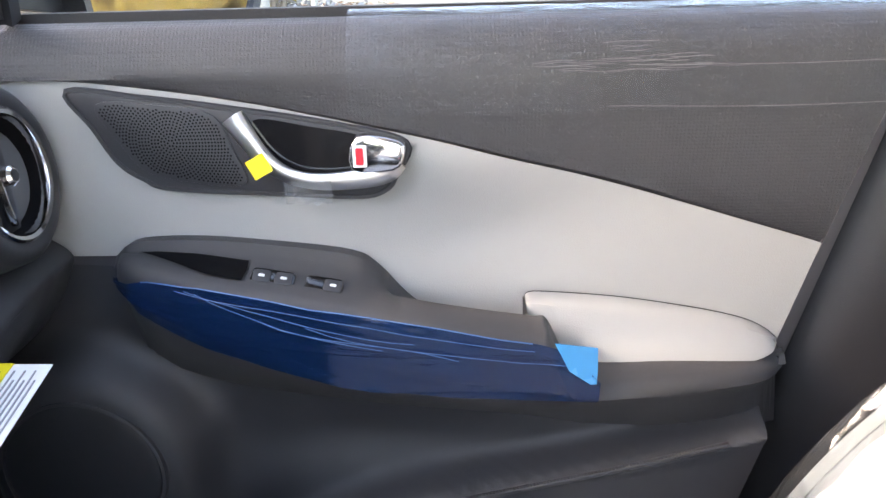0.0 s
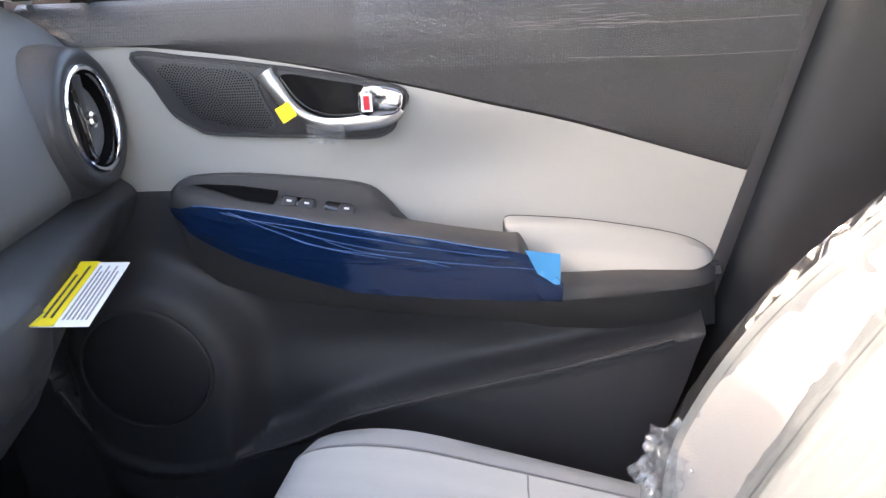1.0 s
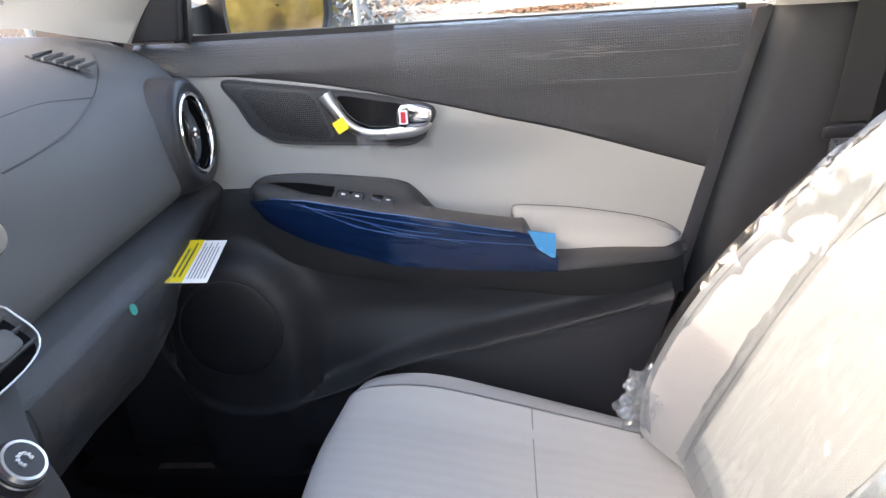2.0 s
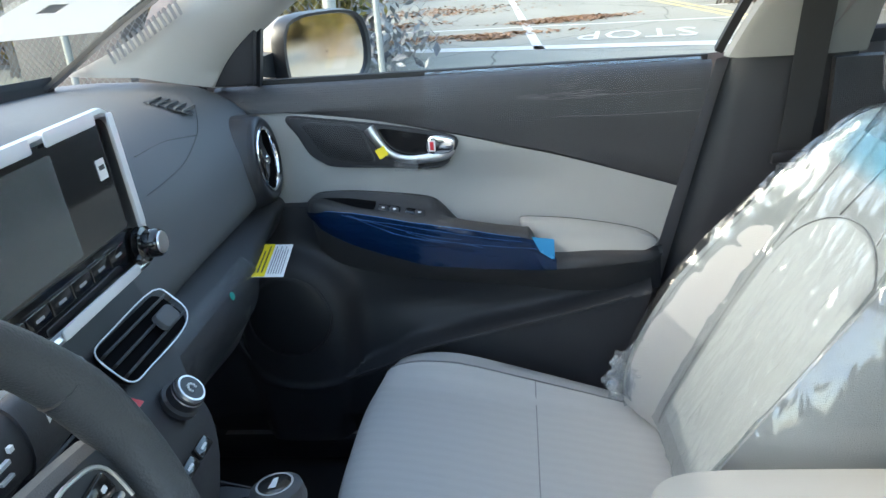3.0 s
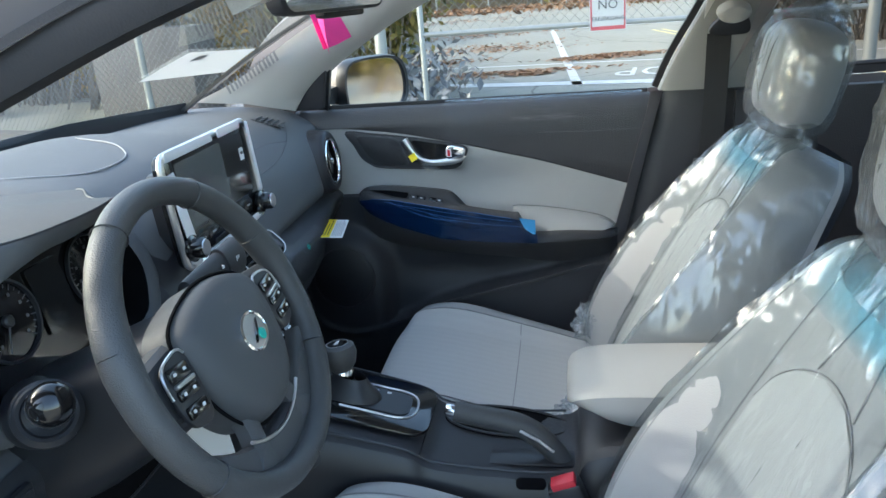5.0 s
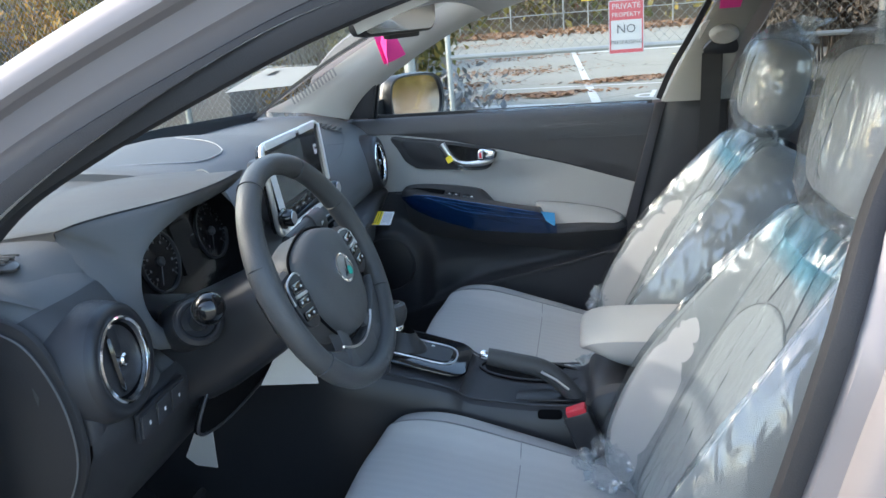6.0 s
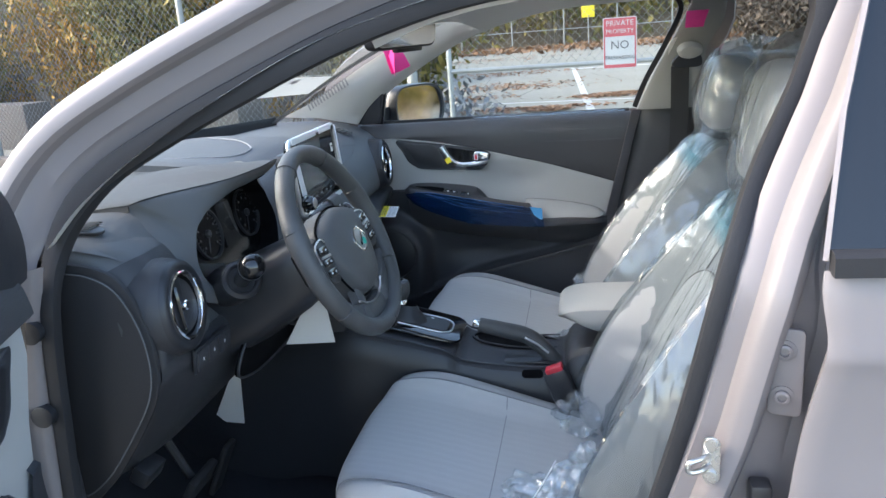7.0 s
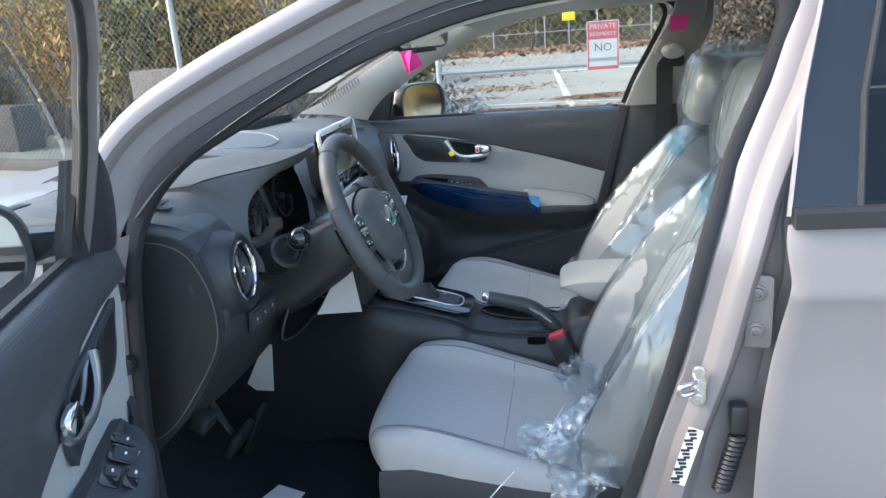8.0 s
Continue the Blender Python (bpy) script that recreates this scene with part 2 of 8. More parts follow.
def cling(name, tint, lean, stretch, scale, depth, milk, white, rough=0.11, least=0.05):
    """Thin clear sheeting drawn tight: long sharp folds along its pull, crossed by fine crinkles."""
    m, nt, p, out = nodes_of(name)
    nt.nodes.remove(p)
    co = nt.nodes.new("ShaderNodeTexCoord")
    heights = []
    for turn, size, sc, kind in ((lean, stretch, scale, "RIDGED_MULTIFRACTAL"), (lean + 0.22, (stretch[0], stretch[1], stretch[2] * 0.8), scale * 3.0, "RIDGED_MULTIFRACTAL"), (0.3, (1, 1, 0.5), scale * 1.2, "FBM")):
        mp = node(nt, "ShaderNodeMapping")
        mp.inputs["Rotation"].default_value, mp.inputs["Scale"].default_value = (0.25, turn, 0.2), size
        nt.links.new(co.outputs["Object"], mp.inputs["Vector"])
        tex = node(nt, "ShaderNodeTexNoise", Scale=sc, Detail=3.0, Roughness=0.45, Distortion=0.35)
        tex.noise_type = kind
        nt.links.new(mp.outputs[0], tex.inputs["Vector"])
        heights.append(tex)
    last = None
    for tex, d in zip(heights, (depth, depth * 0.5, depth * 0.12)):
        bump = node(nt, "ShaderNodeBump", Strength=1.0, Distance=d)
        nt.links.new(tex.outputs[0], bump.inputs["Height"])
        if last:
            nt.links.new(last.outputs[0], bump.inputs["Normal"])
        last = bump
    clear = node(nt, "ShaderNodeBsdfTransparent", Color=(*tint, 1))
    fog = node(nt, "ShaderNodeBsdfDiffuse", Color=(0.72, 0.76, 0.78, 1))
    crest = nt.nodes.new("ShaderNodeMapRange")
    crest.inputs["From Min"].default_value, crest.inputs["From Max"].default_value = 1.15, 1.9
    crest.inputs["To Min"].default_value, crest.inputs["To Max"].default_value = milk, milk + white
    nt.links.new(heights[0].outputs[0], crest.inputs[0])
    see = nt.nodes.new("ShaderNodeMixShader")
    nt.links.new(crest.outputs[0], see.inputs[0])
    nt.links.new(clear.outputs[0], see.inputs[1])
    nt.links.new(fog.outputs[0], see.inputs[2])
    shine = node(nt, "ShaderNodeBsdfGlossy", Color=(1, 1, 1, 1), Roughness=rough)
    nt.links.new(last.outputs[0], shine.inputs["Normal"])
    share = mirror_share(nt, least, None, 0.42)
    mix = nt.nodes.new("ShaderNodeMixShader")
    nt.links.new(share.outputs[0], mix.inputs[0])
    nt.links.new(see.outputs[0], mix.inputs[1])
    nt.links.new(shine.outputs[0], mix.inputs[2])
    nt.links.new(mix.outputs[0], out.inputs[0])
    return m


COVER = cling("clear_cover", (0.72, 0.76, 0.78), -0.48, (1.0, 1.5, 0.20), 17.0, 0.0075, 0.02, 0.17, 0.13, 0.09)
BAG = cling("headrest_bag", (0.74, 0.77, 0.80), -0.48, (1.0, 1.5, 0.22), 22.0, 0.008, 0.07, 0.10, 0.08, 0.07)
CRUMPLE = cling("crumpled_cover", (0.90, 0.93, 0.95), 0.3, (1, 1, 0.6), 26.0, 0.008, 0.10, 0.30, 0.07, 0.13)
CLEAR = film("clear_tape", (0.92, 0.93, 0.94), -0.03, 0.10, 0.30, 38.0, (0.12, 1, 2.2), (0.5, 0.52, 0.55), 0.02)
# Lighter grey that paints glints on the clear film.
GLINT = surface("clear_film_glint", (0.20, 0.195, 0.20), 0.2, vary=0.3, scale=60)
BLUE = film("blue_film", (0.05, 0.20, 0.55), 0.01, 0.12, 0.16, 18.0, (0.10, 1, 1.4), (0.005, 0.030, 0.10), 0.5)
def faded(m):
    """Lets a sheet die away softly towards its edges."""
    nt = m.node_tree
    out = nt.nodes["Material Output"]
    body = out.inputs[0].links[0].from_socket
    co = nt.nodes.new("ShaderNodeTexCoord")
    cut = nt.nodes.new("ShaderNodeSeparateXYZ")
    nt.links.new(co.outputs["Generated"], cut.inputs[0])
    humps = []
    for axis in ("Y", "Z"):
        flip = nt.nodes.new("ShaderNodeMath")
        flip.operation = "SUBTRACT"
        flip.inputs[0].default_value = 1.0
        nt.links.new(cut.outputs[axis], flip.inputs[1])
        hump = nt.nodes.new("ShaderNodeMath")
        hump.operation = "MULTIPLY"
        nt.links.new(cut.outputs[axis], hump.inputs[0])
        nt.links.new(flip.outputs[0], hump.inputs[1])
        humps.append(hump)
    both = nt.nodes.new("ShaderNodeMath")
    both.operation = "MULTIPLY"
    nt.links.new(humps[0].outputs[0], both.inputs[0])
    nt.links.new(humps[1].outputs[0], both.inputs[1])
    gain = nt.nodes.new("ShaderNodeMath")
    gain.operation, gain.use_clamp = "MULTIPLY", True
    gain.inputs[1].default_value = 17.0
    nt.links.new(both.outputs[0], gain.inputs[0])
    none = node(nt, "ShaderNodeBsdfTransparent", Color=(1, 1, 1, 1))
    mix = nt.nodes.new("ShaderNodeMixShader")
    nt.links.new(gain.outputs[0], mix.inputs[0])
    nt.links.new(none.outputs[0], mix.inputs[1])
    nt.links.new(body, mix.inputs[2])
    nt.links.new(mix.outputs[0], out.inputs[0])
    return m


BLUEBAND = faded(film("blue_tinted_band", (0.55, 0.82, 0.93), 0.0, 0.16, 0.6, 16.0, (1, 1, 1), (0.14, 0.46, 0.60), 0.16))
FOLD_GLINT = surface("blue_film_glint", (0.07, 0.17, 0.36), 0.2, vary=0.2, scale=60)
TIP = surface("blue_film_fold", (0.035, 0.27, 0.56), 0.25, vary=0.08, scale=30)


# ---- building helpers ----
origin_of = {}


def thing(name, at=(0, 0, 0), label="", category="", group="", kind=""):
    ob = new(name)
    ob.location = Vector(at) * U
    origin_of[ob.name] = Vector(at)
    return tagged(ob, label, category, group, kind)


def part(name, bm, material, parent=None, label="", sharp=40):
    me = bpy.data.meshes.new(name)
    base = origin_of[parent.name] if parent else Vector((0, 0, 0))
    bmesh.ops.transform(bm, matrix=Matrix.Scale(U, 4) @ Matrix.Translation(-base), verts=bm.verts)
    bmesh.ops.recalc_face_normals(bm, faces=bm.faces)
    bm.to_mesh(me)
    bm.free()
    me.materials.append(material)
    me.polygons.foreach_set("use_smooth", [True] * len(me.polygons))
    me.set_sharp_from_angle(angle=radians(sharp))
    ob = new(name, me)
    if parent:
        ob.parent = parent
    origin_of[ob.name] = base
    if label:
        ob["label"] = label
    return ob


def spline(points, n=6, closed=False):
    """A smooth line through the points (Catmull-Rom), n steps a span."""
    p = [Vector(q) for q in points]
    out, last = [], len(p) if closed else len(p) - 1
    for i in range(last):
        if closed:
            a, b, c, d = p[i - 1], p[i], p[(i + 1) % len(p)], p[(i + 2) % len(p)]
        else:
            a, b, c, d = p[max(i - 1, 0)], p[i], p[i + 1], p[min(i + 2, len(p) - 1)]
        for k in range(n):
            t = k / n
            out.append(0.5 * (2 * b + (c - a) * t + (2 * a - 5 * b + 4 * c - d) * t * t + (3 * b - a - 3 * c + d) * t ** 3))
    if not closed:
        out.append(p[-1])
    return out


def spline_loop(pts, n=5):
    return [(q.x, q.y) for q in spline([(x, y, 0) for x, y in pts], n, closed=True)]


def curve1(xs, ys):
    """A smooth function through a few values."""
    def f(x):
        return float(np.interp(x, fx, fy))
    pts = spline([(a, b, 0) for a, b in zip(xs, ys)], 8)
    fx, fy = [q.x for q in pts], [q.y for q in pts]
    return f


def loft(rows, closed=False, caps=False, thick=0.0):
    """A sheet through rows of points; closed: each row is a ring."""
    bm = bmesh.new()
    grid = [[bm.verts.new(Vector(q)) for q in row] for row in rows]
    m = len(grid[0])
    for i in range(len(grid) - 1):
        for j in range(m if closed else m - 1):
            k = (j + 1) % m
            quad = [grid[i][j], grid[i][k], grid[i + 1][k], grid[i + 1][j]]
            bm.faces.new(quad)
    if caps:
        bm.faces.new(grid[0])
        bm.faces.new(grid[-1][::-1])
    bmesh.ops.remove_doubles(bm, verts=bm.verts, dist=1e-6)
    if thick:
        bmesh.ops.recalc_face_normals(bm, faces=bm.faces)
        bmesh.ops.solidify(bm, geom=bm.faces[:], thickness=thick)
    return bm


def smooth_rows(rows, n=5):
    """More rows between the given ones."""
    cols = [spline(c, n) for c in zip(*rows)]
    return [list(r) for r in zip(*cols)]


def box(c, size, bevel=0.004, rot=None, seg=2):
    bm = bmesh.new()
    bmesh.ops.create_cube(bm, size=1)
    bmesh.ops.scale(bm, vec=size, verts=bm.verts)
    if bevel:
        bmesh.ops.bevel(bm, geom=bm.edges[:], offset=min(bevel, 0.45 * min(size)), segments=seg, affect="EDGES", profile=0.5)
    m = Matrix.Translation(c)
    if rot:
        m = m @ Euler([radians(a) for a in rot]).to_matrix().to_4x4()
    bmesh.ops.transform(bm, matrix=m, verts=bm.verts)
    return bm


def frame_of(c, normal, up=(0, 0, 1)):
    """A matrix at c whose z is the normal and whose y leans to up."""
    z = Vector(normal).normalized()
    x = Vector(up).cross(z).normalized()
    y = z.cross(x)
    m = Matrix((x, y, z)).transposed().to_4x4()
    m.translation = Vector(c)
    return m


def lathe(profile, m, seg=40, sx=1.0, sy=1.0):
    """Turns (radius, height) pairs round m's z axis."""
    rows = []
    for r, h in profile:
        rows.append([m @ Vector((sx * r * math.cos(2 * math.pi * k / seg), sy * r * math.sin(2 * math.pi * k / seg), h)) for k in range(seg)])
    return loft(rows, closed=True)


def sweep(path, section, closed=False, up=(0, 0, 1), scale=None):
    """Carries a ring of (side, up) pairs along a path."""
    p = [Vector(q) for q in path]
    rows, n = [], len(p)
    for i, q in enumerate(p):
        a = p[i - 1] if (closed or i) else q
        b = p[(i + 1) % n] if (closed or i < n - 1) else q
        t = (b - a).normalized()
        s = t.cross(Vector(up))
        s = s.normalized() if s.length > 1e-5 else Vector((1, 0, 0))
        w = s.cross(t)
        k = scale(i / (n - 1)) if scale else 1.0
        rows.append([q + k * (s * u + w * v) for u, v in section])
    if closed:
        rows.append(rows[0])
    return loft(rows, closed=True, caps=not closed)


def ring_section(r, n=10, ry=None):
    ry = ry or r
    return [(r * math.cos(2 * math.pi * k / n), ry * math.sin(2 * math.pi * k / n)) for k in range(n)]


def tube(path, r, n=8, closed=False, up=(0, 0, 1)):
    return sweep(path, ring_section(r, n), closed, up)


def plate(outline, m, depth, bevel=0.0, seg=2):
    """A flat slab: a closed outline in m's xy plane, depth along m's z, its front rim rounded."""
    bm = bmesh.new()
    lo = [bm.verts.new((q[0], q[1], 0)) for q in outline]
    f = bm.faces.new(lo)
    ext = bmesh.ops.extrude_face_region(bm, geom=[f])
    top = [v for v in ext["geom"] if isinstance(v, bmesh.types.BMVert)]
    bmesh.ops.translate(bm, verts=top, vec=(0, 0, depth))
    if bevel:
        tops = set(top)
        rim = [e for e in bm.edges if e.verts[0] in tops and e.verts[1] in tops]
        bmesh.ops.bevel(bm, geom=rim, offset=bevel, segments=seg, affect="EDGES", profile=0.5)
    bmesh.ops.transform(bm, matrix=m, verts=bm.verts)
    return bm


def round_rect(w, h, r, n=5):
    out = []
    for cx, cy, a in ((w / 2 - r, h / 2 - r, 0), (-w / 2 + r, h / 2 - r, 90), (-w / 2 + r, -h / 2 + r, 180), (w / 2 - r, -h / 2 + r, 270)):
        for k in range(n + 1):
            b = radians(a + 90 * k / n)
            out.append((cx + r * math.cos(b), cy + r * math.sin(b)))
    return out


def joined(*bms):
    out = bmesh.new()
    for b in bms:
        me = bpy.data.meshes.new("tmp")
        b.to_mesh(me)
        b.free()
        out.from_mesh(me)
        bpy.data.meshes.remove(me)
    return out


def letters(body, size, m, material, parent, name="lettering"):
    cu = bpy.data.curves.new("tmp", "FONT")
    cu.body, cu.size, cu.align_x, cu.align_y, cu.extrude, cu.resolution_u = body, size, "CENTER", "CENTER", 0.0006, 2
    ob = bpy.data.objects.new("tmp", cu)
    me = ob.to_mesh()
    bm = bmesh.new()
    bm.from_mesh(me)
    bpy.data.objects.remove(ob)
    bmesh.ops.transform(bm, matrix=m, verts=bm.verts)
    return part(name, bm, material, parent)


CAR = "parts of the parked car"


# ---- outdoors ----
def asphalt():
    m, nt, p, out = nodes_of("old_asphalt")
    co = nt.nodes.new("ShaderNodeTexCoord")
    big = node(nt, "ShaderNodeTexNoise", Scale=0.35, Detail=6.0, Roughness=0.65)
    fine = node(nt, "ShaderNodeTexNoise", Scale=90.0, Detail=3.0)
    crack = node(nt, "ShaderNodeTexVoronoi", Scale=0.45)
    crack.feature = "DISTANCE_TO_EDGE"
    warp = node(nt, "ShaderNodeTexNoise", Scale=1.5, Detail=3.0)
    shift = nt.nodes.new("ShaderNodeMixRGB")
    shift.inputs[0].default_value = 0.25
    for n in (big, fine, warp):
        nt.links.new(co.outputs["Object"], n.inputs["Vector"])
    nt.links.new(co.outputs["Object"], shift.inputs[1])
    nt.links.new(warp.outputs[1], shift.inputs[2])
    nt.links.new(shift.outputs[0], crack.inputs["Vector"])
    mix = nt.nodes.new("ShaderNodeMixRGB")
    mix.inputs[1].default_value, mix.inputs[2].default_value = (0.225, 0.216, 0.182, 1), (0.345, 0.332, 0.285, 1)
    nt.links.new(big.outputs[0], mix.inputs[0])
    lines = nt.nodes.new("ShaderNodeMapRange")
    lines.inputs["From Max"].default_value = 0.007
    lines.inputs["To Min"].default_value, lines.inputs["To Max"].default_value = 0.45, 1.0
    nt.links.new(crack.outputs[0], lines.inputs[0])
    mul = nt.nodes.new("ShaderNodeMixRGB")
    mul.blend_type, mul.inputs[0].default_value = "MULTIPLY", 1.0
    nt.links.new(mix.outputs[0], mul.inputs[1])
    nt.links.new(lines.outputs[0], mul.inputs[2])
    nt.links.new(mul.outputs[0], p.inputs["Base Color"])
    p.inputs["Roughness"].default_value = 0.95
    p.inputs["Specular IOR Level"].default_value = 0.1
    bump = node(nt, "ShaderNodeBump", Strength=0.5, Distance=0.01)
    nt.links.new(fine.outputs[0], bump.inputs["Height"])
    nt.links.new(bump.outputs[0], p.inputs["Normal"])
    return m


ASPHALT = asphalt()
LINE = surface("worn_line_paint", (0.52, 0.51, 0.48), 0.85, vary=0.35, scale=9)
YLINE = surface("worn_yellow_paint", (0.62, 0.50, 0.22), 0.8, vary=0.25, scale=6)
GALV = surface("galvanised_wire", (0.30, 0.31, 0.30), 0.5, metal=0.5, vary=0.15)
SOIL = surface("dry_soil", (0.16, 0.12, 0.08), 0.95, vary=0.4, scale=2)
CONCRETE = surface("concrete", (0.12, 0.108, 0.10), 0.9, vary=0.15, scale=4, grain=0.6, grain_scale=60)


def leafy(name, a, b):
    m, nt, p, out = nodes_of(name)
    info = nt.nodes.new("ShaderNodeNewGeometry")
    mix = nt.nodes.new("ShaderNodeMixRGB")
    mix.inputs[1].default_value, mix.inputs[2].default_value = (*a, 1), (*b, 1)
    nt.links.new(info.outputs["Random Per Island"], mix.inputs[0])
    nt.links.new(mix.outputs[0], p.inputs["Base Color"])
    p.inputs["Roughness"].default_value = 0.75
    return m


OCHRE = leafy("ochre_leaves", (0.13, 0.115, 0.02), (0.46, 0.24, 0.035))
GREEN = leafy("olive_leaves", (0.07, 0.08, 0.02), (0.27, 0.20, 0.05))
TWIG = leafy("bare_twigs", (0.10, 0.08, 0.06), (0.30, 0.25, 0.20))
LITTER = leafy("leaf_litter", (0.14, 0.07, 0.035), (0.34, 0.19, 0.10))
STONES = leafy("grey_stones", (0.10, 0.10, 0.11), (0.36, 0.35, 0.34))

# the ground, one sheet to the horizon
bm = bmesh.new()
bmesh.ops.create_grid(bm, x_segments=60, y_segments=60, size=900)
tagged(part("ground", bm, ASPHALT), "cracked grey asphalt of an old parking lot", "ground", kind="structure")


def flat(points, z=0.005):
    bm = bmesh.new()
    bm.faces.new([bm.verts.new((x, y, z)) for x, y in points])
    return bm


def stripe(name, a, b, w, material, label, z=0.006):
    a, b = Vector(a), Vector(b)
    s = Vector((-(b - a).y, (b - a).x)).normalized() * w / 2
    tagged(part(name, flat([a + s, a - s, b - s, b + s], z), material), label, "road marking", kind="structure")


stripe("bay_line", (0.33, 9.0), (-0.22, 21.0), 0.13, LINE, "worn white parking bay line on asphalt")
stripe("bay_line", (2.9, 13.4), (4.5, 13.2), 0.13, LINE, "worn white parking bay line on asphalt")
stripe("bay_line", (-0.2, 20.6), (6.0, 20.2), 0.3, LINE, "worn white stop bar across the lot")
stripe("edge_line", (-2.6, 9.95), (5.0, 8.1), 0.35, LINE, "worn white edge line on asphalt")
stripe("edge_line", (-3.0, 12.2), (6.0, 10.9), 0.10, LINE, "faded white edge line on asphalt")
stripe("centre_line", (2.2, 18.0), (3.8, 8.0), 0.09, YLINE, "faded yellow double centre line on asphalt")
stripe("centre_line", (2.42, 18.0), (4.02, 8.0), 0.09, YLINE, "faded yellow double centre line on asphalt")
stop = thing("stop_marking", (1.6, 10.3, 0.006), "worn white STOP lettering on the asphalt", "road marking", kind="structure")
letters("STOP", 1.0, pose(1.66, 10.1, 0.008, 0, 0, 172) @ Matrix.Diagonal((0.66, 1.3, 1, 1)), LINE, stop)

# dry leaves swept into drifts
rng = random.Random(5)


def scatter(name, count, spot, size, material, label, category, tall=0.4):
    verts, faces = [], []
    for _ in range(count):
        x, y, z = spot(rng)
        s = size * rng.uniform(0.5, 1.4)
        e = Euler((rng.uniform(-tall, tall), rng.uniform(-tall, tall), rng.uniform(0, 6.3)))
        b = len(verts)
        for q in ((-s, 0, 0), (0, -0.5 * s, 0.1 * s), (s, 0, 0), (0, 0.5 * s, 0.1 * s)):
            v = Vector(q)
            v.rotate(e)
            verts.append((Vector((x, y, z)) + v) * U)
        faces.append((b, b + 1, b + 2, b + 3))
    me = bpy.data.meshes.new(name)
    me.from_pydata(verts, [], faces)
    me.materials.append(material)
    return tagged(new(name, me), label, category, kind="stuff")


def drift(r):
    k = r.choice(((-2.2, 10.6, 1.6, 0.25), (-0.6, 10.9, 1.2, 0.15), (0.6, 12.3, 0.8, 0.25), (-1.6, 15.5, 1.7, 0.9), (-0.4, 10.5, 0.3, 0.1), (1.2, 12.6, 0.6, 0.2),
                  (-2.2, 20, 2.5, 1.0), (-4, 29, 4, 1.5), (3, 34, 8, 2.5), (-2.4, 13.0, 1.0, 0.5)))
    return k[0] + r.gauss(0, k[2] * 0.5), k[1] + r.gauss(0, k[3] * 0.6), 0.02


scatter("dry_leaves", 5200, drift, 0.05, LITTER, "drifts of dry brown leaves on the asphalt", "fallen leaves")
scatter("rubble", 1800, lambda r: (-2.3 + r.gauss(0, 0.5), 8.2 + r.gauss(0, 1.4), abs(r.gauss(0, 0.28))), 0.08, STONES,
        "heap of grey rubble behind the fence", "rubble", 1.2)


def chain_link(name, a, b, z0, z1, cell, parent, r=0.0035):
    """Woven wire between two ground points: zigzag wires, joined as one mesh."""
    a, b = Vector((*a, 0)), Vector((*b, 0))
    way, length = (b - a).normalized(), (b - a).length
    side = Vector((-way.y, way.x, 0))
    bm = bmesh.new()
    n, rows = int(length / cell), int((z1 - z0) / cell)
    for sgn in (1, -1):
        for i in range(-rows, n + rows):
            x0, zz0, x1, zz1 = i * cell, z0, (i + rows * sgn) * cell, z0 + rows * cell
            lo, hi = min(x0, x1), max(x0, x1)
            if hi <= 0 or lo >= length:
                continue
            p0, p1 = Vector((x0, zz0)), Vector((x1, zz1))
            def cut(x):
                return p0 + (p1 - p0) * ((x - x0) / (x1 - x0))
            if lo < 0:
                p0, p1 = (cut(0), p1) if x0 < 0 else (p0, cut(0))
                x0, x1 = p0.x, p1.x
            if hi > length:
                q = cut(length) if abs(x1 - x0) > 1e-6 else p1
                if x0 > length:
                    p0 = q
                else:
                    p1 = q
            ends = []
            for q in (p0, p1):
                c = a + way * q.x + Vector((0, 0, q.y))
                ends.append([bm.verts.new(c + side * (r * math.cos(k) + sgn * r * 0.6) + Vector((0, 0, 1)) * r * math.sin(k)) for k in (0.5, 2.6, 4.7)])
            for k in range(3):
                bm.faces.new([ends[0][k], ends[0][(k + 1) % 3], ends[1][(k + 1) % 3], ends[1][k]])
    ob = part(name, bm, GALV, parent)
    ob["kind"] = "stuff"
    return ob


fence = thing("chain_link_fence", (-1.4, 5.6, 0), "galvanised chain-link fence with steel posts", "fence", kind="structure")
FA, FB = Vector((-1.4, 5.6)), Vector((-19, 11.2))
chain_link("mesh", FA, FB, 0.05, 3.2, 0.085, fence, 0.0026)
fence_way = (FB - FA).normalized()
for d in (0.05, 3.0, 7.0, 11.0, 15.0):
    q = FA + fence_way * d
    part("post", lathe([(0.036, 0), (0.036, 3.3), (0.0, 3.32)], Matrix.Translation((q.x, q.y, 0)), 12), GALV, fence)
part("top_rail", tube([(FA.x, FA.y, 3.2), (FB.x, FB.y, 3.2)], 0.02), GALV, fence)

gate = thing("chain_link_gate", (-1.1, 5.6, 0), "galvanised pipe gate with wide chain-link mesh", "gate", kind="structure")
chain_link("mesh", (-1.0, 5.6), (2.6, 5.6), 0.96, 2.6, 0.085, gate, 0.0024)
chain_link("mesh", (-1.0, 5.63), (-0.62, 5.63), 0.2, 0.96, 0.085, gate, 0.0024)
part("rail", tube([(-1.05, 5.6, 0.97), (2.6, 5.6, 0.95)], 0.022), GALV, gate)
part("rail", tube([(-1.05, 5.6, 2.6), (2.6, 5.6, 2.6)], 0.022), GALV, gate)
for x, r in ((-1.42, 0.05), (-1.05, 0.026), (2.62, 0.05)):
    part("post", lathe([(r, 0), (r, 2.7), (0, 2.74)], Matrix.Translation((x, 5.6, 0)), 14), GALV, gate)

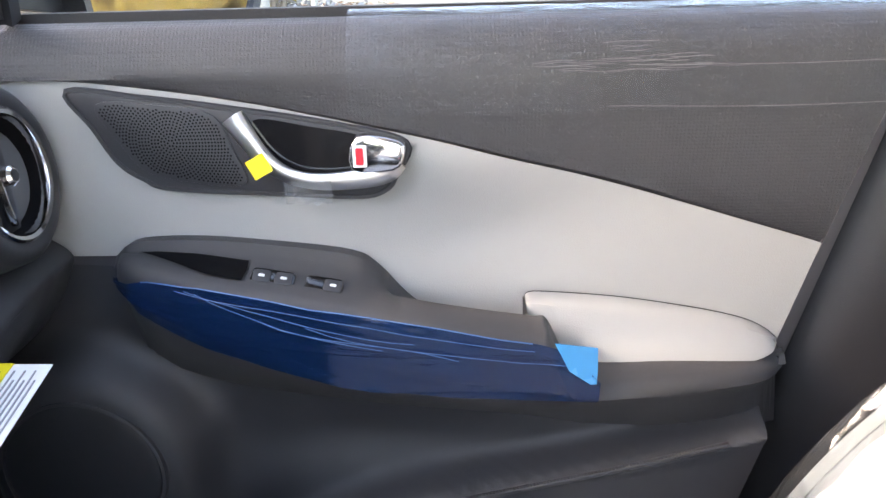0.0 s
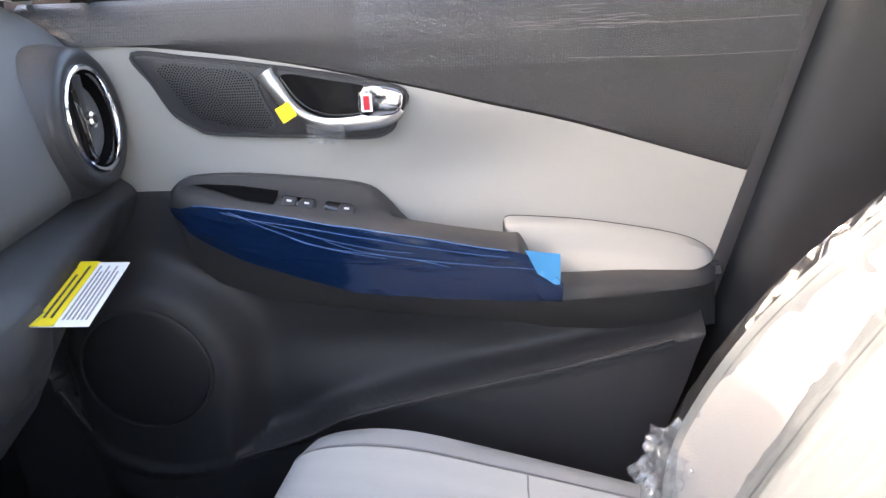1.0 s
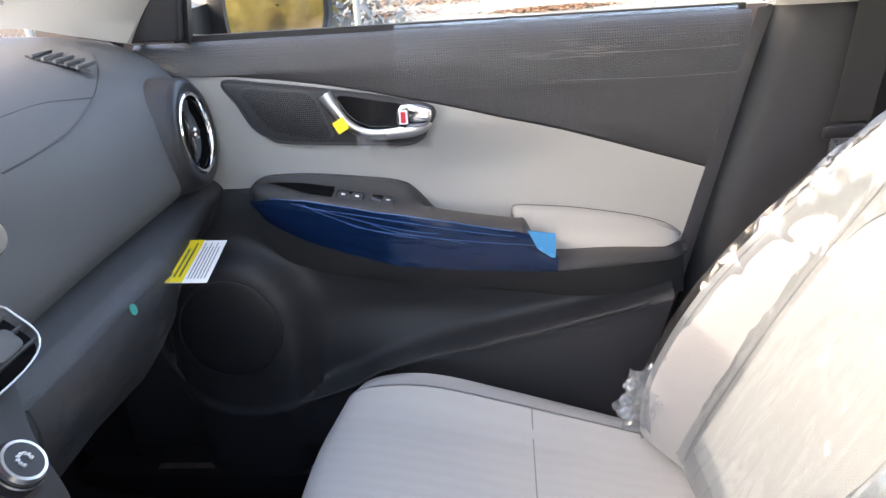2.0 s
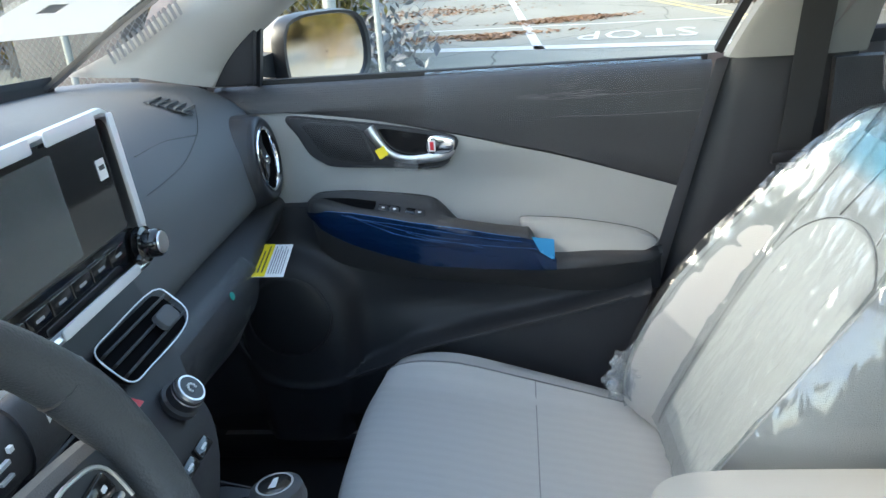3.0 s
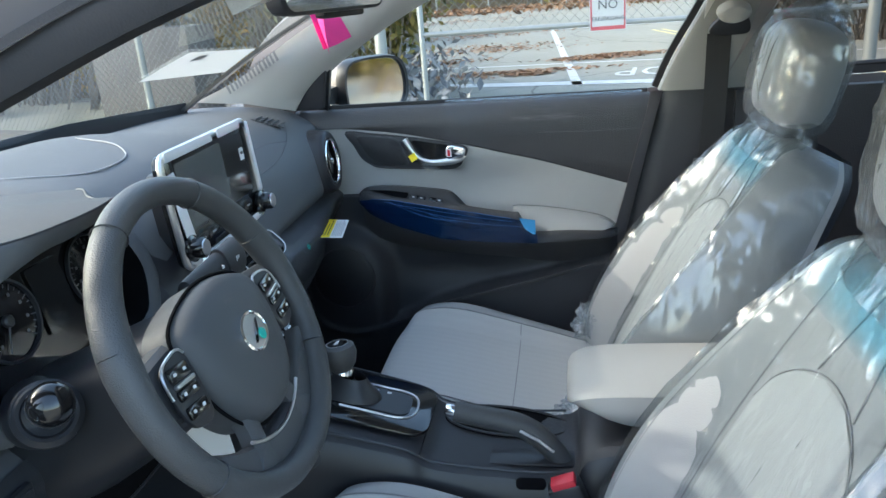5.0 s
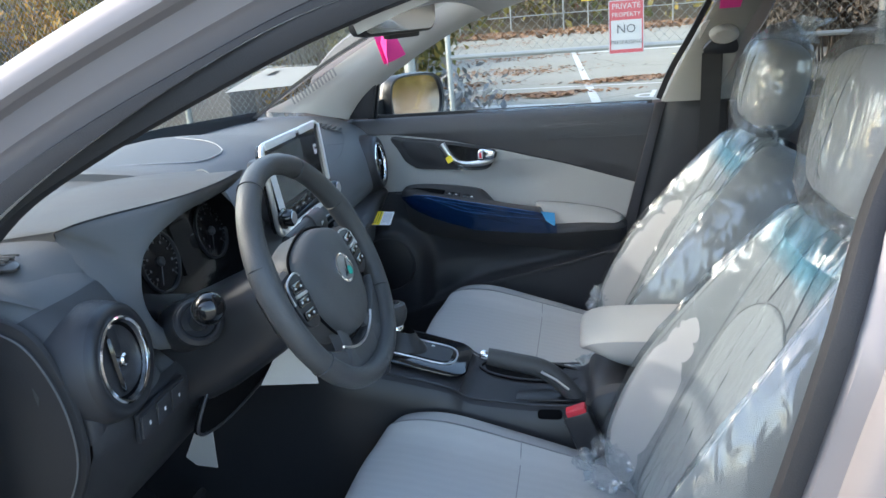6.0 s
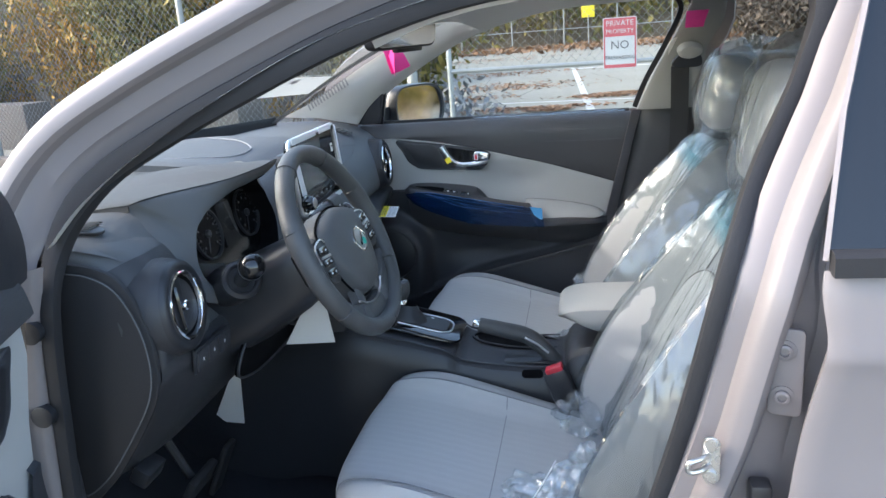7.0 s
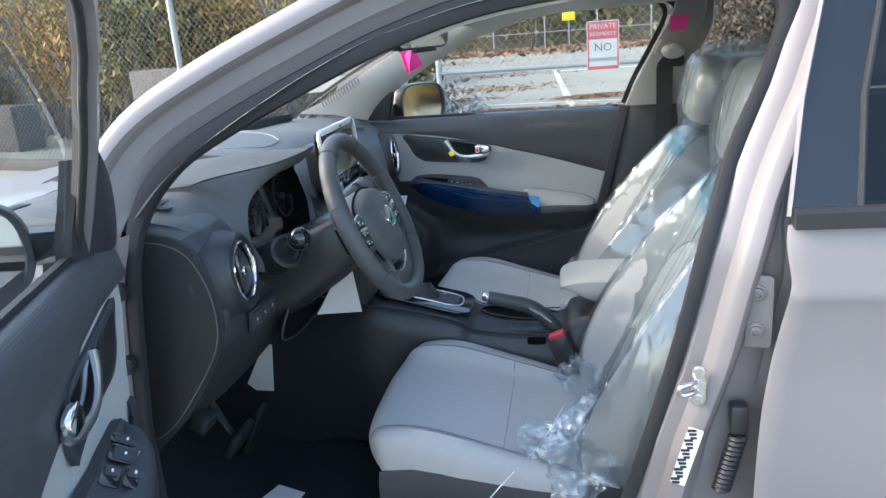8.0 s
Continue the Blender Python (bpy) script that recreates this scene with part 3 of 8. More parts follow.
FADED = surface("faded_white", (0.42, 0.43, 0.43), 0.7, vary=0.1, scale=6)
FRED = surface("faded_red", (0.40, 0.075, 0.09), 0.6, vary=0.15, scale=8)
sign = thing("warning_sign", (0.54, 5.57, 1.13), "red and white private property sign wired to the gate", "sign")
SM = frame_of((0.545, 5.565, 1.13), (0.03, -1, 0.0))
part("board", plate(round_rect(0.30, 0.45, 0.012), SM, 0.003), FADED, sign)
part("red_band", plate(round_rect(0.285, 0.16, 0.008), SM @ Matrix.Translation((0, 0.138, 0.0035)), 0.001), FRED, sign)
part("red_band", plate(round_rect(0.285, 0.03, 0.006), SM @ Matrix.Translation((0, -0.205, 0.0035)), 0.001), FRED, sign)
part("red_band", plate(round_rect(0.012, 0.28, 0.004), SM @ Matrix.Translation((-0.137, -0.06, 0.0035)), 0.001), FRED, sign)
part("red_band", plate(round_rect(0.012, 0.28, 0.004), SM @ Matrix.Translation((0.137, -0.06, 0.0035)), 0.001), FRED, sign)
letters("PRIVATE", 0.066, SM @ Matrix.Translation((0, 0.172, 0.006)), FADED, sign)
letters("PROPERTY", 0.052, SM @ Matrix.Translation((0, 0.102, 0.006)), FADED, sign)
letters("NO", 0.105, SM @ Matrix.Translation((0, -0.02, 0.006)), DIALINK, sign)
letters("TRESPASSING", 0.046, SM @ Matrix.Translation((0, -0.13, 0.006)), DIALINK, sign)
far_sign = thing("far_sign", (0.2, 36, 1.6), "small yellow sign on the far fence", "sign")
part("board", box((0.2, 36, 1.75), (0.6, 0.03, 0.75), 0.01), YELLOW, far_sign)
part("pole", tube([(0.2, 36.05, 0), (0.2, 36.05, 2.0)], 0.03), GALV, far_sign)

far_fence = thing("far_fence", (0, 38, 0), "distant chain-link fence at the end of the lot", "fence", kind="structure")
for k in range(14):
    part("post", lathe([(0.04, 0), (0.04, 2.4), (0, 2.42)], Matrix.Translation((-14 + 2.6 * k, 38, 0)), 8), GALV, far_fence)
for z in (0.9, 2.3):
    part("rail", tube([(-15, 38, z), (20, 38, z)], 0.03, 6), GALV, far_fence)

slab = thing("concrete_block", (-5.4, 8.2, 0), "weathered grey concrete block behind the fence", "block", kind="structure")
part("block", box((-5.1, 8.25, 0.35), (1.75, 0.5, 1.6), 0.03, (0, 0, -17.6)), CONCRETE, slab)
part("block", box((-9.3, 9.45, 0.2), (1.7, 0.5, 1.05), 0.03, (0, 0, -17.6)), CONCRETE, slab)
part("kerb", box((-10, 8.05, 0.06), (17.5, 0.2, 0.14), 0.02, (0, 0, -17.6)), CONCRETE, slab)


def bank(name, a, b, depth, height, label, seed, fade=False):
    """A rough earth bank that rises behind a line on the ground."""
    a, b = Vector(a), Vector(b)
    way = (b - a).normalized()
    back = Vector((way.y, -way.x))
    back = back if back.y > 0 else -back
    rows = []
    for u in np.linspace(0, 1, 60):
        row = []
        for w in np.linspace(0, 1, 16):
            q = a.lerp(b, u) + back * depth * w
            rise = min(1.0, 3.0 * u) if fade else 1.0
            z = rise * height * w ** 0.8 + (0.35 * noise.noise(Vector((q.x * 0.6, q.y * 0.6, seed))) + 0.15 * noise.noise(Vector((q.x * 2, q.y * 2, seed)))) * min(1, 3 * w)
            row.append((q.x, q.y, max(0.0, z) + 0.004 - 0.02 * (w == 0)))
        rows.append(row)
    return tagged(part(name, loft(rows), SOIL), label, "bank", kind="structure")


bank("bank_near", (-6.0, 10.4), (-26, 17.0), 9, 6.0, "steep bank of dry earth and brush behind the fence", 3, True)
bank("bank_far", (-30, 44), (34, 41), 12, 9, "wooded bank at the far end of the lot", 8)
bank("bank_rear", (26, -8), (34, 32), 8, 2, "dry grassy bank behind the car", 12)


def bush(name, c, size, leaves, material, label, leaf=0.05, twigs=26, seed=1):
    """A bush: many forked twigs and a ragged crown of small leaves in clumps."""
    r = random.Random(seed)
    c = Vector(c)
    ob = thing(name, c, label, "bush")
    bm, tips = bmesh.new(), []
    for _ in range(twigs):
        a, lean = r.uniform(0, 6.28), r.uniform(0.1, 0.9)
        p0 = c + Vector((r.gauss(0, size[0] * 0.15), r.gauss(0, size[1] * 0.15), 0))
        p2 = c + Vector((math.cos(a) * size[0] * lean, math.sin(a) * size[1] * lean, size[2] * r.uniform(0.5, 1.0)))
        p1 = p0.lerp(p2, 0.5) + Vector((0, 0, size[2] * 0.15))
        q = spline([p0, p1, p2], 3)
        rows = []
        for i, v in enumerate(q):
            w = 0.016 * (1 - 0.85 * i / (len(q) - 1)) * size[2] ** 0.3
            rows.append([v + Vector((w * math.cos(k), w * math.sin(k), 0)) for k in (0, 2.1, 4.2)])
        grid = [[bm.verts.new(v) for v in row] for row in rows]
        for i in range(len(grid) - 1):
            for k in range(3):
                bm.faces.new([grid[i][k], grid[i][(k + 1) % 3], grid[i + 1][(k + 1) % 3], grid[i + 1][k]])
        tips += q[2:]
    part("stem", bm, TWIG, ob)
    verts, faces = [], []
    for _ in range(leaves):
        t = r.choice(tips)
        v = t + Vector((r.gauss(0, 0.12), r.gauss(0, 0.12), r.gauss(0, 0.12))) * size[2] * 0.5
        s = leaf * r.uniform(0.6, 1.5)
        e = Euler((r.uniform(-1.5, 1.5), r.uniform(-1.5, 1.5), r.uniform(0, 6.3)))
        b = len(verts)
        for q in ((-s, 0, 0), (0, -0.4 * s, 0), (s, 0, 0), (0, 0.4 * s, 0)):
            w = Vector(q)
            w.rotate(e)
            verts.append((v + w - c) * U)
        faces.append((b, b + 1, b + 2, b + 3))
    me = bpy.data.meshes.new("foliage")
    me.from_pydata(verts, [], faces)
    me.materials.append(material)
    lv = new("foliage", me)
    lv.parent = ob
    lv["kind"] = "stuff"
    return ob


for k in range(12):
    q = FA + fence_way * (0.9 + 1.65 * k)
    c = (q.x + 0.3 * (k % 2), q.y + 2.3 + 0.45 * (k % 3), 0)
    if k % 4 == 1:
        bush("bare_shrub", c, (1.4, 1.0, 3.1), 1500, GREEN, "grey shrub of bare forked twigs behind the fence", 0.04, 190, k)
    else:
        bush("hedge_shrub", c, (1.5, 1.1, 2.6 + 0.45 * (k % 2)), 9000, OCHRE if k % 3 else GREEN, "ochre and olive autumn shrub behind the fence", 0.06, 60, k)


def brush(r):
    u, w = r.random(), r.random() ** 1.3
    x, y = -6.0 - 20.0 * u + 0.31 * 8 * w, 10.4 + 6.6 * u + 8.4 * w
    return x, y, 5.8 * min(1.0, 3.0 * u) * w ** 0.8 + r.uniform(-0.1, 0.9)


scatter("brush", 26000, brush, 0.085, OCHRE, "tangled ochre brush covering the bank", "brush", 1.5)
scatter("bare_brush", 14000, brush, 0.10, TWIG, "grey bare brush covering the bank", "brush", 1.5)


def woods(r):
    u, w = r.random(), r.random()
    return -30 + 64 * u, 43 - 3 * u + 11 * w, 8.5 * w ** 0.8 + r.uniform(-0.2, 2.5)


scatter("woods", 22000, woods, 0.28, GREEN, "dull green and grey woods beyond the lot", "woods", 1.5)
scatter("leaf_belt", 5000, lambda r: (-16 + 34 * r.random(), 36.5 + r.gauss(0, 1.6), 0.05 + 0.1 * r.random()), 0.16, LITTER, "belt of brown fallen leaves at the far fence", "fallen leaves", 0.8)
for k in range(16):
    bush("far_shrub", (-22 + 3.4 * k, 42 + 2 * (k % 3), 0), (2.6, 1.6, 4.2 + (k * 7 % 4)), 2600, GREEN, "dull green shrub at the end of the lot", 0.16, 40, 40 + k)
for k in range(9):
    bush("rear_shrub", (11.5 + 0.9 * k, -3 + 2.1 * k, 0), (1.7, 1.5, 2.0 + 0.3 * (k % 3)), 5000, GREEN, "dry olive shrub on the verge behind the car", 0.07, 60, 90 + k)
for k in range(8):
    bush("brown_shrub", (5.2 + 1.35 * k, 12.6 - 0.35 * k, 0), (1.3, 1.1, 2.3 + 0.3 * (k % 3)), 4500, LITTER if k % 2 else TWIG, "bare brown shrub along the side of the lot", 0.06, 110, 120 + k)
for x, y, h in ((3.95, 13.5, 2.5), (4.9, 13.9, 2.8), (3.9, 16.2, 3.0), (5.4, 17.0, 3.0)):
    bush("brown_shrub", (x, y, 0), (1.0, 0.9, h), 4500, TWIG if x < 4.5 else LITTER, "bare brown shrub along the side of the lot", 0.06, 110, int(140 + 10 * x))
for k in range(5):
    bush("verge_shrub", (-4.5 - 1.2 * k, 12.5 + 5 * k, 0), (1.6, 1.6, 2.2), 3000, GREEN, "dull green shrub beside the lot", 0.07, 50, 70 + k)


# ---- body of the car ----
def side(points, s):
    return [(x, s * y, z) for x, y, z in points]


# door opening on the driver's side: the line of the rubber seal
OPEN = [(-0.585, 0.80, 0.54), (-0.566, 0.80, 0.77), (-0.537, 0.80, 1.00), (-0.510, 0.76, 1.10), (-0.453, 0.727, 1.177), (-0.345, 0.70, 1.24), (-0.2, 0.672, 1.306),
        (-0.06, 0.649, 1.362), (0.10, 0.633, 1.405), (0.30, 0.625, 1.425), (0.48, 0.630, 1.425), (0.565, 0.645, 1.385), (0.52, 0.685, 1.29), (0.462, 0.735, 1.175), (0.414, 0.80, 1.05),
        (0.364, 0.80, 0.834), (0.308, 0.80, 0.588), (0.25, 0.80, 0.42), (0.12, 0.80, 0.33), (-0.2, 0.80, 0.32), (-0.45, 0.80, 0.34), (-0.56, 0.80, 0.42)]
shell = thing("car_body", (0, 0, 0.3), "pearl white car body with open driver doorway", "car body", CAR, "structure")


def band(path, offsets, closed=True):
    """Rails beside a doorway path: each offset is (outward in the opening's plane, outward from the car)."""
    p = [Vector(q) for q in path]
    mid = Vector((0.0, p[0].y, 0.95))
    rows = []
    for i, q in enumerate(p):
        a, b = (p[i - 1], p[(i + 1) % len(p)]) if closed else (p[max(i - 1, 0)], p[min(i + 1, len(p) - 1)])
        t = (b - a).normalized()
        n = Vector((t.z, 0, -t.x))
        n = n.normalized() if n.length > 1e-6 else Vector((1, 0, 0))
        if n.dot(Vector((q.x - mid.x, 0, q.z - mid.z))) < 0:
            n = -n
        s = 1 if p[0].y > 0 else -1
        rows.append([q + n * u + Vector((0, s * w, -0.42 * 0)) for u, w in offsets])
    if closed:
        rows.append(rows[0])
    return rows


for s, name in ((-1, "driver"), (1, "passenger")):
    ring = spline(side(OPEN if s > 0 else [(x + (0.016 if x > 0.3 and 0.8 < z < 1.35 else 0.014 if x < -0.5 and z < 1.05 else 0), y, z) for x, y, z in OPEN], s), 5, closed=True)
    g = 1.25 if s < 0 else 0.5
    part("door_seal", sweep([r[0] for r in band(ring, [(0.012, 0)])][:-1], [(g * p, g * q) for p, q in ((0.004, -0.020), (0.016, -0.016), (0.020, 0.0), (0.016, 0.016), (0.0, 0.020), (-0.012, 0.012), (-0.014, 0), (-0.012, -0.014))], True, (0, 1, 0), lambda t: float(np.interp(t, [0, 0.10, 0.17, 0.50, 0.55, 1], [0.58, 0.58, 1, 1, 0.58, 0.58]))), RUBBER, shell, "black rubber door seal")
    part("door_flange", loft(band(spline(side(OPEN[:13], s), 5), [(0.034, 0.004), (0.052, 0.012), (0.058, 0.020), (0.085, 0.026), (0.092, 0.040)], False)), SHADEPAINT, shell, "door flange, its paint darkened for shade")
    fx = 0.020 if s < 0 else 0.0
    rows = [[(x + fx - 0.030, s * 0.806, z), (x + fx - 0.034, s * 0.822, z), (x + fx - 0.040, s * 0.827, z), (x + fx - 0.075, s * 0.830, z), (x + fx - 0.11, s * 0.836, z), (x + fx - 0.14, s * 0.80, z)] for x, z in ((-0.515, 1.08), (-0.537, 1.0), (-0.552, 0.89), (-0.566, 0.77), (-0.577, 0.65), (-0.585, 0.54), (-0.57, 0.42))]
    part("hinge_pillar", loft(smooth_rows(rows, 3)), PAINT, shell, "pearl painted hinge pillar")
# windscreen pillars and roof rails
for s in (-1, 1):
    inner = spline(side(OPEN[2:14], s), 5)
    rows = band(inner, [(0.090, 0.040), (0.096, 0.050), (0.110, 0.052), (0.124, 0.044), (0.132, 0.026), (0.134, 0.0), (0.125, -0.03), (0.06, -0.03)], False)
    part("pillar_skin", loft(rows), PAINT, shell, "pearl white windscreen pillar")
# middle pillars, stepped
strip_x = curve1([0.36, 0.42, 0.59, 0.834, 1.05, 1.175, 1.29, 1.40], [0.22, 0.25, 0.308, 0.364, 0.414, 0.462, 0.52, 0.575])
door_x = curve1([0.36, 0.64, 0.81, 0.99, 1.08, 1.38], [0.49, 0.502, 0.513, 0.543, 0.540, 0.605])


def tumble(z):
    return 0.42 * max(0.0, z - 1.04)


for s in (-1, 1):
    rows = []
    for z in np.linspace(1.42, 0.34, 28):
        a, b, t = strip_x(z) + 0.030, door_x(z) + 0.03, tumble(z)
        if s < 0:
            a += float(np.interp(z, [0.70, 0.84, 1.25, 1.38], [0, 0.014, 0.014, 0]))
        w = b - a
        rows.append([(a - 0.004, s * (0.806 - t), z), (a + 0.004, s * (0.816 - t), z), (a + 0.026, s * (0.819 - t), z), (a + 0.032, s * (0.838 - t), z), (a + 0.040, s * (0.846 - t), z), (a + 0.058, s * (0.848 - t), z), (a + 0.066, s * (0.842 - t), z), (a + 0.078, s * (0.818 - t), z), (a + 0.3 * w + 0.03, s * (0.812 - t), z),
                     (a + 0.80 * w, s * (0.812 - t), z), (a + 0.86 * w, s * (0.806 - t), z), (b + 0.02, s * (0.81 - t), z), (b + 0.02, s * (0.79 - t), z), (a, s * (0.79 - t), z)])
    part("middle_pillar", loft(smooth_rows(rows, 1), closed=True), PAINT, shell, "pearl painted door pillar")
# sills
for s in (-1, 1):
    part("sill", box((0.3, s * 0.80, 0.24), (1.9, 0.16, 0.16), 0.03), PAINT, shell)
    part("sill_cover", box((-0.1, s * 0.745, 0.310), (1.3, 0.11, 0.055), 0.012), BLACK, shell, "glossy black sill cover")
    part("kick_panel", box((-0.80, s * 0.775, 0.66), (0.44, 0.03, 0.76), 0.01), DARK, shell, "dark footwell side panel")
# roof, lining, floor, bulkheads
roof_rows = []
for x, z, w in ((-0.06, 1.455, 0.60), (0.1, 1.50, 0.60), (0.5, 1.53, 0.61), (1.0, 1.52, 0.59), (1.5, 1.46, 0.55)):
    roof_rows.append([(x, w * v, z - 0.035 * v * v) for v in np.linspace(-1, 1, 13)])
tagged(part("roof", loft(smooth_rows(roof_rows, 4), thick=0.02), PAINT), "pearl white car roof", "car roof", kind="structure")
lining = [[(x + 0.02, y * 1.02, z - 0.055) for x, y, z in r] for r in roof_rows]
tagged(part("ceiling", loft(smooth_rows(lining, 4), thick=0.012), HEAD), "light grey fabric roof lining", "headliner", kind="structure")
floor_rows = [[(x, y, z) for y in np.linspace(-0.78, 0.78, 14)] for x, z in ((-0.95, 0.62), (-0.85, 0.42), (-0.70, 0.30), (-0.3, 0.27), (0.5, 0.27), (1.5, 0.32))]
tagged(part("floor", loft(smooth_rows(floor_rows, 3), thick=0.02), CARPET), "black carpeted car floor", "car floor", kind="structure")
tagged(part("bulkhead_front", box((-0.98, 0, 0.72), (0.04, 1.56, 0.72), 0.01), DARK), "dark firewall behind the dashboard", "bulkhead", kind="structure")
tagged(part("bulkhead_rear", box((1.5, 0, 0.70), (0.04, 1.5, 0.9), 0.01), DARK), "dark panel closing the rear of the cabin", "bulkhead", kind="structure")
# windscreen
WS = [((-1.02, 0.0, 1.10), (-0.06, 0.0, 1.47)), ((-0.94, 0.40, 1.10), (-0.06, 0.33, 1.465)), ((-0.78, 0.66, 1.10), (-0.07, 0.56, 1.435))]


def screen_at(u, v):
    """A point of the windscreen: u across (-1 to 1), v up (0 to 1)."""
    a = abs(u) * 2
    k, f = (0, a) if a < 1 else (1, a - 1)
    lo = Vector(WS[k][0]).lerp(Vector(WS[k + 1][0]), f)
    hi = Vector(WS[k][1]).lerp(Vector(WS[k + 1][1]), f)
    q = lo.lerp(hi, v) + Vector((0, 0, 0.03 * math.sin(math.pi * v)))
    return Vector((q.x, math.copysign(q.y, u), q.z))


windscreen = thing("windscreen", (-0.5, 0, 1.1), "clear raked windscreen with dark edge band", "windscreen", kind="structure")
pn = part("glass_pane", loft([[screen_at(u, v) for u in np.linspace(-1, 1, 25)] for v in np.linspace(0, 1, 12)]), SCREENGLASS, windscreen)
pn.visible_shadow = False
edge = [screen_at(u, 0.03) for u in np.linspace(-1, 1, 25)]
part("edge_band", sweep(edge, [(0.0, -0.03), (0.004, -0.03), (0.004, 0.02), (0, 0.02)]), BLACK, windscreen)
for s in (-1, 1):
    part("edge_band", sweep([screen_at(s * 0.985, v) for v in np.linspace(0.03, 1, 12)], [(-0.010, -0.004), (0.010, -0.004), (0.010, 0.004), (-0.010, 0.004)]), BLACK, windscreen)
# bonnet and wings
bonnet = []
for x, z, w in ((-1.0, 1.085, 0.74), (-1.25, 1.07, 0.76), (-1.6, 1.02, 0.76), (-1.9, 0.93, 0.72), (-2.0, 0.80, 0.68)):
    bonnet.append([(x, w * v, z - 0.05 * abs(v) ** 3) for v in np.linspace(-1, 1, 15)])
tagged(part("bonnet", loft(smooth_rows(bonnet, 4), thick=0.02), PAINT), "pearl white car bonnet", "bonnet", kind="structure")
for s in (-1, 1):
    rows = []
    for x, z, y in ((-0.60, 1.03, 0.84), (-0.8, 1.03, 0.86), (-1.2, 1.0, 0.88), (-1.7, 0.93, 0.86), (-1.95, 0.82, 0.76)):
        rows.append([(x, s * (y - 0.12), z + 0.01), (x, s * (y - 0.03), z - 0.02), (x, s * y, z - 0.10), (x, s * (y + 0.01), z - 0.30), (x, s * y, z - 0.55)])
    part("wing", loft(smooth_rows(rows, 4), thick=0.015), PAINT, shell)

# rear doors: painted outside, window, dark inside
for s, who in ((-1, "driver"), (1, "passenger")):
    rd = thing("rear_door", (0.55, s * 0.85, 0.6), "closed pearl white rear door with a dark tinted window" if s < 0 else "closed rear door, dark inside, lightly tinted window", "car door", "car doors", "structure")
    rows = []
    for z in (1.078, 1.05, 1.0, 0.975, 0.95, 0.86, 0.75, 0.6, 0.45, 0.33):
        out = {1.078: 0.872, 1.05: 0.880, 1.0: 0.889, 0.975: 0.893, 0.95: 0.889, 0.86: 0.885, 0.75: 0.893, 0.6: 0.902, 0.45: 0.905, 0.33: 0.893}[z]
        x0 = door_x(z)
        rows.append([(x0 + 0.012, s * (out - 0.04), z), (x0 + 0.002, s * (out - 0.012), z), (x0, s * (out - 0.004), z), (x0 + 0.007, s * out, z)] +
                    [(x0 + 0.03 + (1.45 - x0) * f, s * (out + 0.004 * math.sin(3 * f)), z) for f in (0.0, 0.2, 0.45, 0.7, 1.0)])
    part("door_skin", loft(smooth_rows(rows, 3)), PAINT, rd, "pearl white painted door skin")
    part("belt_moulding", sweep([(door_x(1.08) + 0.005, s * 0.876, 1.088), (0.9, s * 0.886, 1.092), (1.45, s * 0.88, 1.105)], [(-0.012, -0.013), (0.012, -0.013), (0.012, 0.010), (0.004, 0.015), (-0.012, 0.015)]), RUBBER, rd, "dark rubber window moulding")
    x0, x1 = door_x(1.1), 0.615
    part("window_post", loft([[(x0, s * 0.868, 1.10), (x0 + 0.085, s * 0.872, 1.10)], [(0.57, s * 0.803, 1.25), (0.645, s * 0.806, 1.25)], [(x1, s * 0.730, 1.42), (x1 + 0.07, s * 0.735, 1.42)]], thick=0.01), PIANO, rd, "gloss black window post")
    part("window_edge", sweep([(x0 - 0.004, s * 0.870, 1.09), (0.567, s * 0.805, 1.25), (x1 - 0.004, s * 0.733, 1.42)], [(-0.003, -0.003), (0.003, -0.003), (0.003, 0.003), (-0.003, 0.003)]), PAINT, rd)
    gp = part("glass_pane", loft([[(x0 + 0.085, s * 0.866, 1.10), (1.40, s * 0.87, 1.10)], [(0.645, s * 0.80, 1.25), (1.36, s * 0.80, 1.25)], [(x1 + 0.07, s * 0.73, 1.42), (1.28, s * 0.73, 1.42)]]), TINTED if s < 0 else PRIVACY, rd, "dark tinted glass" if s < 0 else "")
    gp.visible_shadow = False
    part("window_divider", sweep([(x0 + 0.088, s * 0.874, 1.10), (0.648, s * 0.808, 1.25), (x1 + 0.073, s * 0.738, 1.42)], ring_section(0.005, 6)), RUBBER, rd)
    part("inner_panel", loft([[(0.60, s * 0.76, z), (1.0, s * 0.755, z), (1.46, s * 0.75, z)] for z in (1.075, 1.0, 0.7, 0.35)], thick=0.03), TRIM, rd, "dark textured inner panel")
    part("rear_pillar", loft([[(1.38, s * 0.86, 1.08), (1.52, s * 0.84, 1.08)], [(1.26, s * 0.73, 1.43), (1.5, s * 0.68, 1.43)]], thick=0.04), PAINT, rd)
# hinge, latch, striker and label on the driver's middle pillar
HM = frame_of((0.512, -0.822, 0.932), (-0.25, -1, 0.0))
HM = Matrix.Translation((0.003, -0.006, 0)) @ HM
hinge = part("hinge", plate(round_rect(0.040, 0.118, 0.008), HM, 0.006, 0.002), SHADEPAINT, shell, "bolted painted hinge plate")
for v in (0.031, -0.031):
    part("bolt", lathe([(0.014, 0.006), (0.014, 0.008), (0.0095, 0.009), (0.0095, 0.014), (0.0075, 0.0155), (0.0055, 0.0155), (0.005, 0.011), (0.0, 0.011)], HM @ Matrix.Translation((-0.003, v, 0)), 18), SHADEPAINT, hinge, "painted hinge bolt")
KM = frame_of((0.425, -0.849, 0.817), (-0.25, -1, 0))
